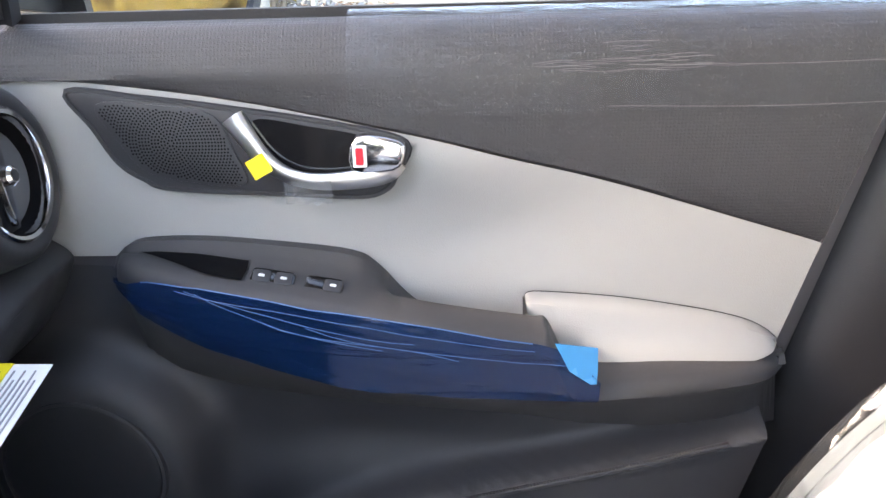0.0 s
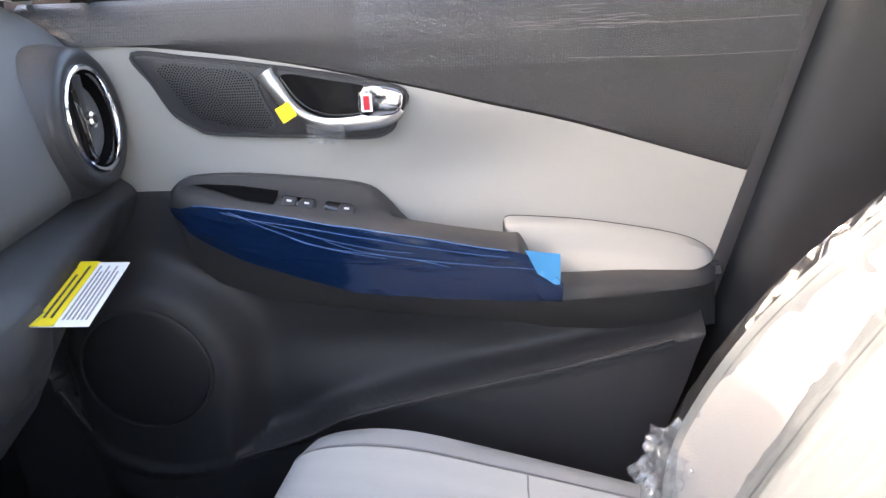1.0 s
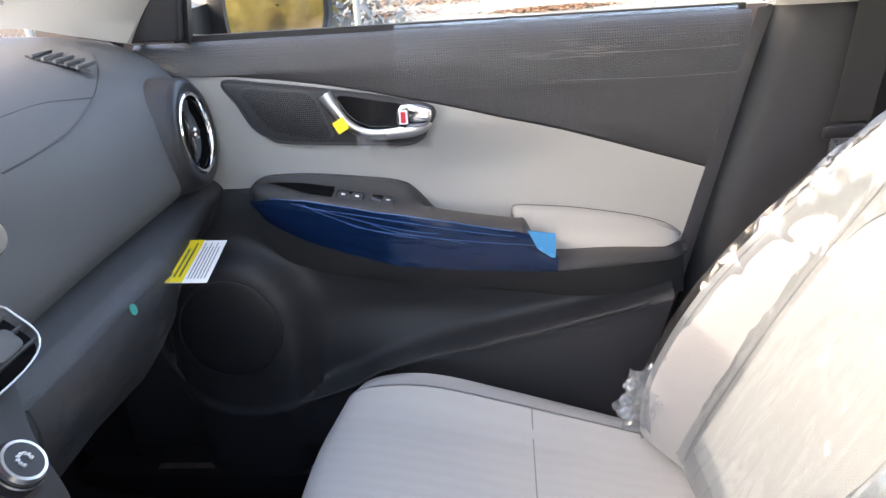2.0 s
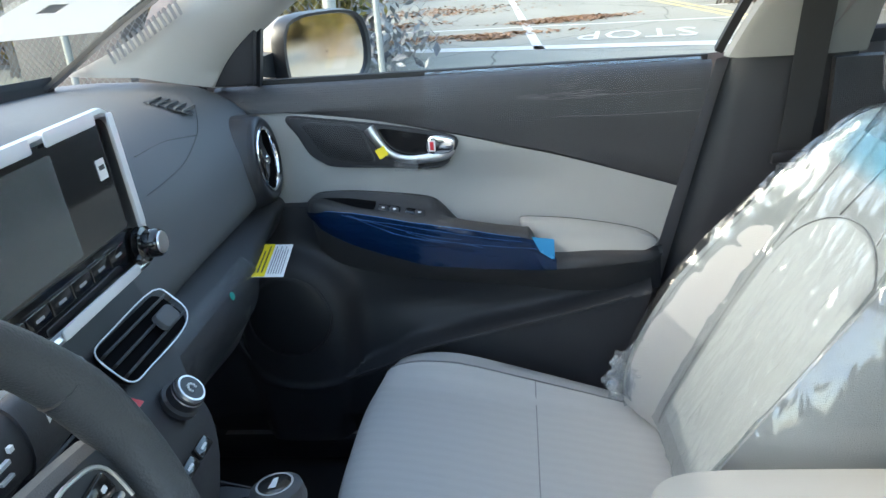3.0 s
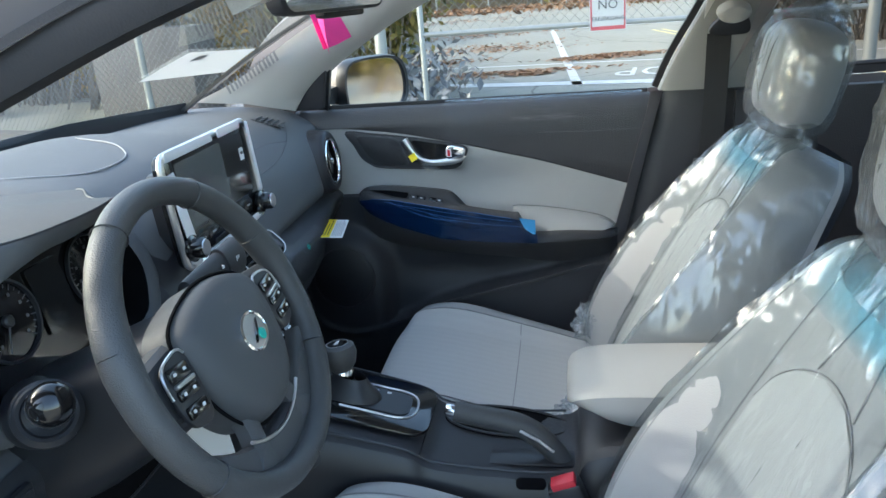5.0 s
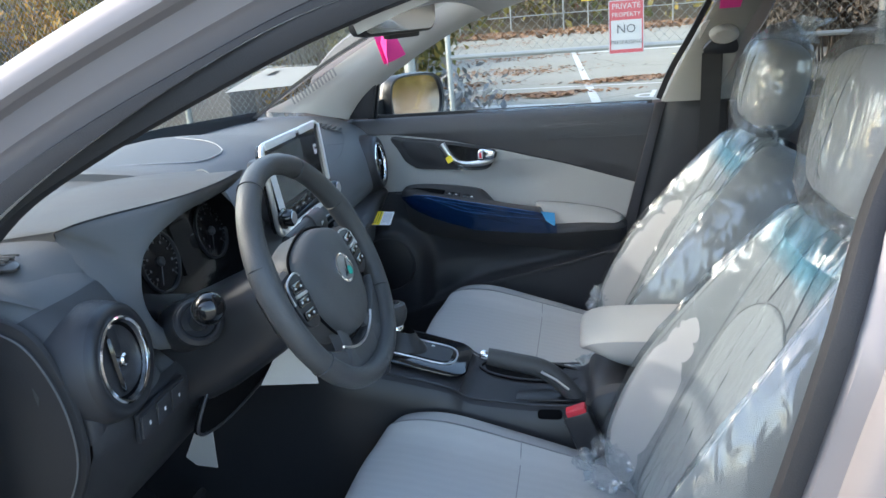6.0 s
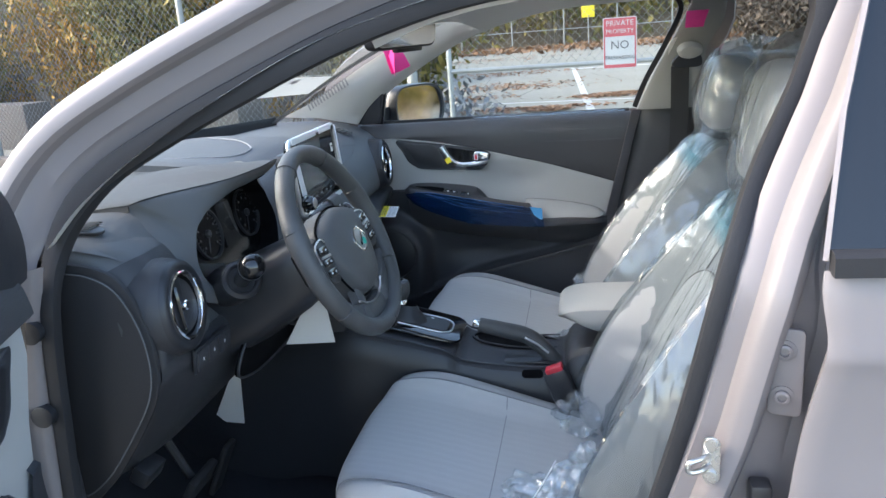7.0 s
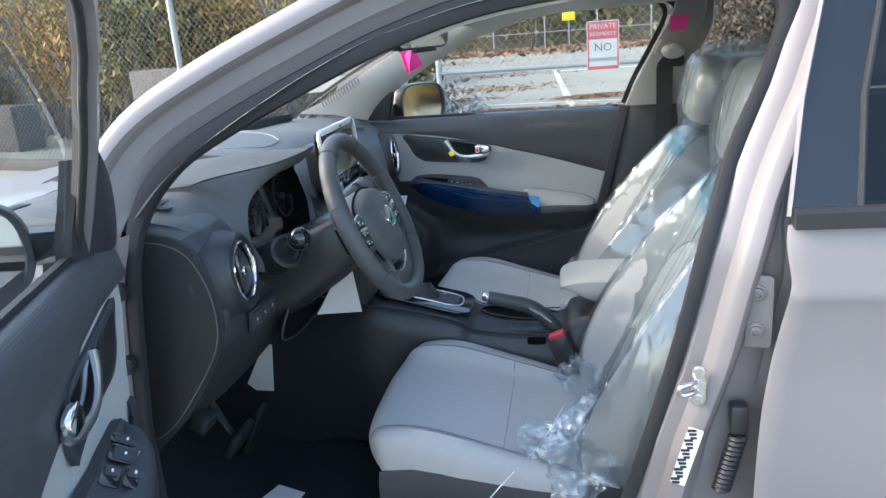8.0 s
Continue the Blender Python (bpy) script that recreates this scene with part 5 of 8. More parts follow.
for f in np.linspace(0, 1, 14):
    row = []
    for q in upper:
        foot = Vector((-0.84, YC + (q.y - YC) * 1.22, 1.092 + (q.z - 1.13) * 0.35))
        row.append(foot.lerp(q, f) + Vector((0, 0, 0.012 * math.sin(math.pi * f) * max(0.0, 1 - ((q.y - YC) / 0.23) ** 2))))
    top.append(row)
part("hood", loft(top), HOODTOP, hood)
part("hood_crease", tube([q + Vector((0.001, 0, 0.0005)) for q in upper[1:-1]], 0.0016, 6), DARK, hood)
CM = frame_of((-0.462, -0.345, 1.020), (1, 0, 0.20))
part("cluster_glass", plate(spline_loop([(-0.18, -0.02), (-0.16, 0.055), (0, 0.075), (0.15, 0.05), (0.165, -0.02), (0.13, -0.085), (0, -0.10), (-0.14, -0.085)], 4), CM @ Matrix.Translation((0, 0, -0.006)), 0.004), PIANO, hood, "dark glossy cluster face")
for a, r, ink in ((-0.088, 0.052, DIALINK), (0.088, 0.052, DARK)):
    m = CM @ Matrix.Translation((a, 0.004, 0.0))
    part("dial_ring", lathe([(r, 0), (r, 0.006), (r - 0.003, 0.006), (r - 0.004, 0.001)], m, 44), BLACK, hood)
    part("dial_face", lathe([(r - 0.004, 0.0012), (0, 0.0014)], m, 36), PIANO, hood)
    for k in range(25):
        b = radians(225 - 270 * k / 24)
        big = 0.0042 if k % 3 == 0 else 0.0022
        part("dial_tick", plate([(-0.0007, -big), (0.0007, -big), (0.0007, big), (-0.0007, big)], m @ Matrix.Translation(((r - 0.009) * math.cos(b), (r - 0.009) * math.sin(b), 0.0022)) @ Matrix.Rotation(b - math.pi / 2, 4, "Z"), 0.0004), ink, hood)
        if k % 3 == 0:
            part("dial_mark", plate(round_rect(0.0045, 0.0045, 0.001), m @ Matrix.Translation(((r - 0.019) * math.cos(b), (r - 0.019) * math.sin(b), 0.0022)), 0.0004), ink, hood)
    part("needle", plate([(-0.0014, -0.004), (0.0014, -0.004), (0.0006, 0.040), (-0.0006, 0.040)], m @ Matrix.Translation((0, 0, 0.004)) @ Matrix.Rotation(radians(155), 4, "Z"), 0.001), ink, hood)
    part("needle_hub", lathe([(0.008, 0.001), (0.008, 0.006), (0.006, 0.008), (0, 0.008)], m, 18), BLACK, hood)
part("info_display", plate(round_rect(0.062, 0.09, 0.004), CM @ Matrix.Translation((0, 0.002, 0.001)), 0.001), SCREEN, hood)

# column shroud, stalks and wheel
WC, WA = Vector((-0.187, -0.424, 1.004)), radians(23.3)
WN = Vector((math.cos(WA), 0, math.sin(WA)))
WM = frame_of(WC, WN)          # x to the driver's right, y up the wheel
column = thing("steering_column", (-0.36, -0.385, 0.92), "black steering column shroud with stalks", "steering column", CAR)
rows = []
for d, w, h, o in ((-0.03, 0.055, 0.05, 0), (-0.05, 0.075, 0.062, -0.005), (-0.12, 0.085, 0.075, -0.012), (-0.22, 0.09, 0.085, -0.02), (-0.30, 0.09, 0.09, -0.02)):
    rows.append([WM @ Vector((w * a, h * b + o, d)) for a, b in spline_loop([(-1, 0), (-0.8, 0.7), (0, 0.85), (0.8, 0.7), (1, 0), (0.8, -0.85), (0, -1.05), (-0.8, -0.85)], 4)])
part("shroud", loft(rows, closed=True, caps=True), BLACK, column)
tipL = Vector((-0.300, -0.585, 1.006))
STN2 = Vector((-0.352, -0.535, 0.962))
part("stalk_boss", sweep(spline([(-0.42, -0.47, 0.925), (-0.385, -0.51, 0.945), STN2], 4), ring_section(0.036, 18), False, (0, 0, 1), lambda t: 1.15 - 0.15 * t), BLACK, column)
part("stalk", sweep(spline([STN2, STN2.lerp(tipL, 0.5), tipL], 5), ring_section(0.014, 12)), BLACK, column, "light switch stalk")
part("stalk_collar", lathe([(0.037, -0.01), (0.037, 0.004), (0.031, 0.009), (0.027, 0.008), (0.024, 0.002), (0.014, 0.0)], frame_of(STN2, tipL - STN2), 26), BLACK, column)
SDIR = (tipL - STN2).normalized()
part("stalk_tip", lathe([(0.013, -0.036), (0.020, -0.028), (0.0225, -0.010), (0.0215, 0.004), (0.015, 0.013), (0.006, 0.016), (0.0, 0.0165)], frame_of(tipL, SDIR), 24), PIANO, column, "rounded glossy stalk end")
part("stalk_band", lathe([(0.0218, -0.020), (0.0232, -0.016), (0.0228, -0.012)], frame_of(tipL, SDIR), 24), SATIN, column)
STR = WM @ Vector((0.07, 0.02, -0.10))
tipR = Vector((-0.276, -0.232, 1.015))
part("stalk", sweep([STR, STR.lerp(tipR, 0.4), tipR], [(-0.008, -0.018), (0.008, -0.018), (0.010, 0.0), (0.008, 0.018), (-0.008, 0.018)]), BLACK, column, "wiper stalk")
part("stalk_body", sweep(spline([tipR + Vector((-0.006, -0.10, -0.004)), tipR + Vector((-0.003, -0.055, -0.002)), tipR], 4), ring_section(0.016, 18, 0.027), False, (0, 0, 1), lambda t: 0.8 + 0.2 * t), DARK, column, "wiper stalk body")
part("stalk_tip", sweep(spline([tipR + Vector((0.0, -0.012, 0)), tipR + Vector((0.002, 0.008, 0.001)), tipR + Vector((0.002, 0.028, 0.002)), tipR + Vector((0.001, 0.034, 0.002))], 4), ring_section(0.0175, 18, 0.030), False, (0, 0, 1)), DARK, column, "wiper stalk end with white symbols")
for y0, z0, w, h in ((0.010, 0.006, 0.010, 0.012), (0.020, 0.004, 0.006, 0.008), (-0.030, 0.010, 0.004, 0.004), (-0.040, 0.004, 0.012, 0.003), (-0.040, -0.006, 0.012, 0.002), (-0.062, 0.006, 0.004, 0.012), (-0.070, 0.004, 0.004, 0.010), (-0.080, -0.008, 0.010, 0.010)):
    part("stalk_mark", box(tipR + Vector((0.0175 if y0 > 0 else 0.0148, y0, z0)), (0.003, w, h), 0), WHITEMARK, column)

wheel = thing("steering_wheel", WC, "dark leather-wrapped three-spoke steering wheel", "steering wheel", CAR)
RR = 0.180
rim = []
for k in range(72):
    a = 2 * math.pi * k / 72
    rim.append(WM @ Vector((RR * math.cos(a), RR * math.sin(a) * (1 - 0.02 * max(0, -math.sin(a)) ** 6), 0)))
rim_rows = []
for k in range(72):
    a = 2 * math.pi * k / 72
    out, wide = (rim[k] - WC).normalized(), 1 + 0.10 * math.exp(-((math.sin(a) - 0.30) / 0.18) ** 2)
    rim_rows.append([rim[k] + wide * (out * 0.0165 * math.cos(b) + WN * 0.0185 * math.sin(b)) for b in np.linspace(0, 2 * math.pi, 17)[:16]])
part("rim", loft(rim_rows + rim_rows[:1], closed=True), WRAP, wheel)
for a in (24, 62, 118, 160, 212, 328, 270):
    b = radians(a)
    m = frame_of(WM @ Vector((RR * math.cos(b), RR * math.sin(b), 0)), WM.to_3x3() @ Vector((-math.sin(b), math.cos(b), 0)), WN)
    part("rim_seam", lathe([(0.0178, -0.001), (0.0194, 0.0), (0.0178, 0.001)], m, 18), BLACK, wheel)
WH = WM @ Matrix.Translation((0.004, -0.022, 0))
HUB = spline_loop([(-0.094, 0.030), (-0.078, 0.066), (0.0, 0.084), (0.078, 0.066), (0.094, 0.030), (0.082, -0.035), (0.048, -0.080), (0.0, -0.092), (-0.048, -0.080), (-0.082, -0.035)], 5)
rows = [[WH @ Vector((x * k, y * k + 0.003, d)) for x, y in HUB] for k, d in ((1.0, -0.045), (1.02, -0.02), (1.0, -0.004), (0.95, 0.008), (0.85, 0.016), (0.55, 0.024), (0.02, 0.028))]
part("airbag_cover", loft(rows, closed=True), HORN, wheel, "rounded dark grey airbag cover")
part("cover_groove", tube([WH @ Vector((1.03 * x, 1.03 * y + 0.003, -0.006)) for x, y in HUB], 0.0022, 6, True, WN), RECESS_SHADE, wheel)
for s in (-1, 1):
    rows = []
    for t, x in ((0, 0.06), (0.35, 0.10), (0.7, 0.140), (1, 0.172)):
        h0, h1 = 0.062 - 0.010 * t, -0.030 + 0.024 * t
        d = -0.010 - 0.006 * math.sin(math.pi * t)
        rows.append([WH @ Vector((s * x, y, z)) for y, z in ((h1, d - 0.020), (h1, d - 0.002), (h1 + 0.006, d + 0.005), (0.5 * (h0 + h1), d + 0.007), (h0 - 0.006, d + 0.005), (h0, d - 0.002), (h0, d - 0.020))])
    part("spoke", loft(smooth_rows(rows, 3), closed=True), HORN, wheel)
    SMW = WH @ Matrix.Translation((s * 0.122, 0.014, 0.000)) @ Matrix.Rotation(s * 0.10, 4, "Z")
    pad = spline_loop([(-0.024, -0.036), (0.010, -0.040), (0.023, -0.018), (0.024, 0.022), (0.004, 0.036), (-0.024, 0.032)] if s > 0 else [(0.024, -0.036), (-0.010, -0.040), (-0.023, -0.018), (-0.024, 0.022), (-0.004, 0.036), (0.024, 0.032)])
    panel = part("switch_pad", plate(pad, SMW, 0.004, 0.002), BLACK, wheel, "black switch pad with a silver edge")
    part("pad_edge", tube([SMW @ Vector((x, y, 0.0035)) for x, y in (pad[12:26] if s > 0 else pad[12:26])], 0.0017, 6), SATIN, panel)
    for v, hgt in ((0.019, 0.016), (-0.003, 0.012), (-0.023, 0.014)):
        part("switch_button", plate(round_rect(0.036, hgt, 0.004), SMW @ Matrix.Translation((0, v, 0.004)), 0.003, 0.0012), PIANO, panel)
        for u in (-0.009, 0.009):
            part("switch_mark", plate(round_rect(0.005, 0.0035, 0.001), SMW @ Matrix.Translation((u, v, 0.0072)), 0.0004), WHITEMARK, panel)
    part("switch_rocker", plate(round_rect(0.034, 0.005, 0.002), SMW @ Matrix.Translation((0, 0.0075, 0.005)), 0.0045, 0.0015), SATIN, panel, "satin silver rocker switch")
for s in (-1, 1):
    rows = []
    for y, xo, xi in ((-0.070, 0.060, 0.030), (-0.10, 0.062, 0.034), (-0.125, 0.072, 0.040), (-0.142, 0.088, 0.042), (-0.150, 0.098, 0.038)):
        rows.append([WM @ Vector((s * x, y, d)) for x, d in ((xi, -0.02), (xi, -0.004), (xi + 0.006, 0.0), (xo - 0.006, 0.0), (xo, -0.004), (xo, -0.02))])
    part("lower_spoke", loft(smooth_rows(rows, 3), closed=True), HORN, wheel)
rows = []
for a in np.linspace(204, 336, 29):
    c, sn = math.cos(radians(a)), math.sin(radians(a))
    r0 = 0.124 + 0.036 * (abs(a - 270) / 66) ** 2
    rows.append([WM @ Vector((r * c, r * sn, d)) for r, d in ((r0, -0.022), (r0, -0.008), (r0 + 0.004, -0.003), (0.164, -0.001), (RR - 0.004, -0.008), (RR - 0.004, -0.02))])
part("lower_bridge", loft(rows), HORN, wheel)
part("spoke_trim", tube([WM @ Vector((0.130 * math.cos(radians(a)), 0.130 * math.sin(radians(a)), 0.0)) for a in np.linspace(236, 304, 15)], 0.0022, 6), SATIN, wheel, "thin satin trim line")
badge = part("badge", lathe([(0.026, 0.020), (0.026, 0.030), (0.0235, 0.0315), (0.0215, 0.0300)], WH @ Matrix.Translation((0, 0.010, 0)), 32, 1.12, 0.92), CHROME, wheel, "oval chrome badge ring under protective film")
part("badge_face", lathe([(0.0225, 0.0300), (0.0, 0.0306)], WH @ Matrix.Translation((0, 0.010, 0)), 28, 1.12, 0.92), SATIN, badge)
part("badge_bar", plate([(-0.013, -0.012), (-0.008, -0.012), (-0.002, 0.0), (0.008, 0.012), (0.013, 0.012), (0.004, -0.002)], WH @ Matrix.Translation((0, 0.010, 0.0308)), 0.0015), CHROME, badge)
part("badge_film", lathe([(0.0075, 0.0), (0.0070, 0.0006), (0.0, 0.0006)], WH @ Matrix.Translation((0.007, 0.002, 0.0325)), 14), TEAL, badge, "teal dot of film")

# switch panel and fuse card on the driver's knee panel
knee = thing("switch_panel", (-0.42, -0.62, 0.83), "small black switch panel with white symbols", "switch panel", CAR)
KM2 = frame_of((-0.400, -0.600, 0.855), (1, 0, -0.10))
part("panel", plate(round_rect(0.125, 0.046, 0.004), KM2, 0.006, 0.002), BLACK, knee)
for k in range(3):
    part("button", plate(round_rect(0.036, 0.036, 0.003), KM2 @ Matrix.Translation((-0.04 + 0.04 * k, 0, 0.006)), 0.003, 0.001), DARK, knee)
    part("button_mark", plate(round_rect(0.004, 0.006, 0.001), KM2 @ Matrix.Translation((-0.04 + 0.04 * k, 0, 0.0092)), 0.0004), WHITEMARK, knee)
tray = thing("coin_tray", (-0.42, -0.42, 0.80), "storage tray below the column, its dark mouth painted flat", "storage tray", CAR)
# A flat near-black plate stands in for the tray's shaded mouth.
part("opening", plate(spline_loop([(-0.135, -0.005), (-0.10, 0.062), (-0.02, 0.060), (0.16, -0.022), (0.185, -0.045), (0.05, -0.052), (-0.06, -0.040)], 5), frame_of((-0.404, -0.385, 0.770), (1, 0, -0.25)), 0.006, 0.002), RECESS_SHADE, tray, "flat plate painting the shade of a storage recess")
part("opening_rim", tube([frame_of((-0.396, -0.385, 0.770), (1, 0, -0.25)) @ Vector((a, b, 0)) for a, b in spline_loop([(-0.135, -0.005), (-0.10, 0.062), (-0.02, 0.060), (0.16, -0.022), (0.185, -0.045), (0.05, -0.052), (-0.06, -0.040)], 5)], 0.0028, 6, True, (1, 0, 0)), DARK, tray)
pedal = thing("pedal", (-0.62, -0.40, 0.42), "black rubber brake pedal", "pedal")
part("pad", box((-0.60, -0.40, 0.44), (0.02, 0.11, 0.06), 0.006, (0, 30, 0)), RUBBER, pedal)
part("arm", tube([(-0.62, -0.40, 0.45), (-0.70, -0.40, 0.62), (-0.72, -0.40, 0.72)], 0.01), BLACK, pedal)
gas = thing("pedal", (-0.62, -0.26, 0.40), "black rubber accelerator pedal", "pedal")
part("pad", box((-0.63, -0.25, 0.38), (0.016, 0.05, 0.15), 0.006, (0, 25, 0)), RUBBER, gas)
obd = thing("diagnostic_socket", (-0.52, -0.66, 0.63), "small black socket under the dashboard", "socket")
part("socket", box((-0.535, -0.655, 0.635), (0.035, 0.06, 0.035), 0.005, (0, 30, 0)), BLACK, obd)

# hanging papers
def card(name, corners, material, label, thick=0.0012):
    ob = thing(name, corners[0], label, "paper card")
    rows = [[Vector(corners[0]).lerp(Vector(corners[1]), u) for u in np.linspace(0, 1, 5)], [Vector(corners[3]).lerp(Vector(corners[2]), u) for u in np.linspace(0, 1, 5)]]
    part("sheet", loft(rows, thick=thick), material, ob)
    return ob


card("hanging_card", [(-0.330, -0.287, 0.835), (-0.296, -0.285, 0.835), (-0.283, -0.285, 0.730), (-0.399, -0.285, 0.724)], PAPER, "blank white card hanging below the steering column")
card("hanging_card", [(-0.605, -0.17, 0.60), (-0.575, -0.19, 0.60), (-0.612, -0.14, 0.438), (-0.710, -0.117, 0.43)], PAPER, "blank white card hanging under the dashboard")
card("paper_scrap", [(-0.52, -0.39, 0.303), (-0.44, -0.42, 0.303), (-0.45, -0.49, 0.303), (-0.55, -0.47, 0.303)], PAPER, "blank white paper lying on the floor carpet")

tag = thing("warning_tag", (-0.37, 0.46, 0.83), "white warning tag with yellow header stuck in the glovebox", "warning tag")
TA, TB, TC = Vector((-0.369, 0.427, 0.836)), Vector((-0.390, 0.563, 0.837)), Vector((-0.315, 0.431, 0.833))
tx, ty = (TB - TA), (TC - TA)
def tag_quad(u0, u1, v0, v1, lift):
    n = tx.cross(ty).normalized()
    n = n if n.z > 0 else -n
    return loft([[TA + tx * u + ty * v + n * lift for u in np.linspace(u0, u1, 4)] for v in np.linspace(v0, v1, 4)], thick=0.0006)


# ---- seats ----
CUSH_X = curve1([0, 0.10, 0.2, 0.3, 0.5, 0.72, 1], [-0.205, -0.232, -0.228, -0.190, -0.08, 0.08, 0.32])
CUSH_Z = curve1([0, 0.10, 0.2, 0.3, 0.5, 0.72, 1], [0.455, 0.500, 0.545, 0.563, 0.548, 0.508, 0.452])
CUSH_B = curve1([0, 0.10, 0.2, 0.3, 0.5, 0.72, 1], [0.0, 0.003, 0.012, 0.026, 0.042, 0.036, 0.012])
CUSH_W = curve1([0, 0.2, 0.5, 1], [0.93, 0.97, 1.0, 1.02])


def cushion_at(a, v, lift=0.0):
    """A point of the seat cushion: a across (-1 to 1), v from the front hem over the nose to the back."""
    s, b = math.copysign(1, a), abs(a)
    w, x, z, rise = CUSH_W(v), CUSH_X(v), CUSH_Z(v), CUSH_B(v)
    if b <= 0.62:
        dy, dz = 0.172 * b / 0.62, 0.004 * (b / 0.62) ** 2 - 0.004
    elif b <= 0.86:
        f = (b - 0.62) / 0.24
        dy, dz = 0.172 + 0.062 * f, rise * math.sin(f * math.pi * 0.5) ** 1.2
    else:
        f = (b - 0.86) / 0.14
        dy = 0.234 + 0.022 * math.sin(f * math.pi * 0.75)
        dz = rise - (rise + 0.075) * f ** 1.6
        x += 0.010 * f if v < 0.3 else 0
    nose = (1 - math.sqrt(max(0.0, 1 - b ** 3))) * max(0.0, 1 - v / 0.6)
    return Vector((x + 0.135 * nose, s * dy * w, z + dz + lift - 0.02 * nose))


BACK0, BACK1 = Vector((0.335, 0, 0.445)), Vector((0.640, 0, 1.035))
BN = Vector((-(BACK1 - BACK0).z, 0, (BACK1 - BACK0).x)).normalized()
TOP_X = 0.0


def recline(foot, top):
    """Sets the backrest's line: how far its foot and its top stand back from the usual."""
    global BACK0, BACK1, BN, TOP_X
    BACK0, BACK1, TOP_X = Vector((0.335 + foot, 0, 0.445)), Vector((0.640 + top, 0, 1.035)), top
    BN = Vector((-(BACK1 - BACK0).z, 0, (BACK1 - BACK0).x)).normalized()


BACK_W = curve1([0, 0.15, 0.4, 0.65, 0.85, 0.95, 1], [0.96, 1.0, 1.02, 0.93, 0.80, 0.70, 0.50])
BACK_B = curve1([0, 0.15, 0.35, 0.6, 0.85, 1], [0.060, 0.084, 0.084, 0.058, 0.025, 0.0])
BACK_T = curve1([0, 0.1, 0.5, 0.85, 0.95, 1], [0.05, 0.062, 0.065, 0.055, 0.045, 0.015])


def back_at(a, v, lift=0.0):
    """A point of the backrest's front: a across (-1 to 1), v up."""
    s, b = math.copysign(1, a), abs(a)
    w, bol, th = BACK_W(v), BACK_B(v), BACK_T(v)
    if b <= 0.60:
        dy, d = 0.160 * b / 0.60, th - 0.006 * math.cos(b / 0.6 * 1.57)
    elif b <= 0.85:
        f = (b - 0.60) / 0.25
        dy, d = 0.160 + 0.062 * f, th + bol * math.sin(f * math.pi * 0.5) ** 1.3
    else:
        f = (b - 0.85) / 0.15
        dy, d = 0.222 + 0.033 * math.sin(f * math.pi * 0.65), (th + bol) * (1 - f) - 0.055 * f
    bow = 0.02 * math.sin(math.pi * v)
    q = BACK0.lerp(BACK1, v) + BN * (d + lift - bow * 0.3)
    return Vector((q.x, s * dy * w * (1 + lift * 1.2 / 0.2), q.z))


def seat_line(fn, pts, r=0.0012, lift=0.0018):
    return tube([fn(a, v, lift) for a, v in pts], r, 6)


def span(a0, v0, a1, v1, n=14):
    return [(a0 + (a1 - a0) * t, v0 + (v1 - v0) * t) for t in np.linspace(0, 1, n)]


def move(bm, dy):
    bmesh.ops.translate(bm, verts=bm.verts, vec=(0, dy, 0))
    return bm


AA = [-1, -0.97, -0.93, -0.9, -0.86, -0.8, -0.74, -0.68, -0.62, -0.5, -0.3, 0, 0.3, 0.5, 0.62, 0.68, 0.74, 0.8, 0.86, 0.9, 0.93, 0.97, 1]


HEAD_N = Vector((-1, 0, 0.20)).normalized()


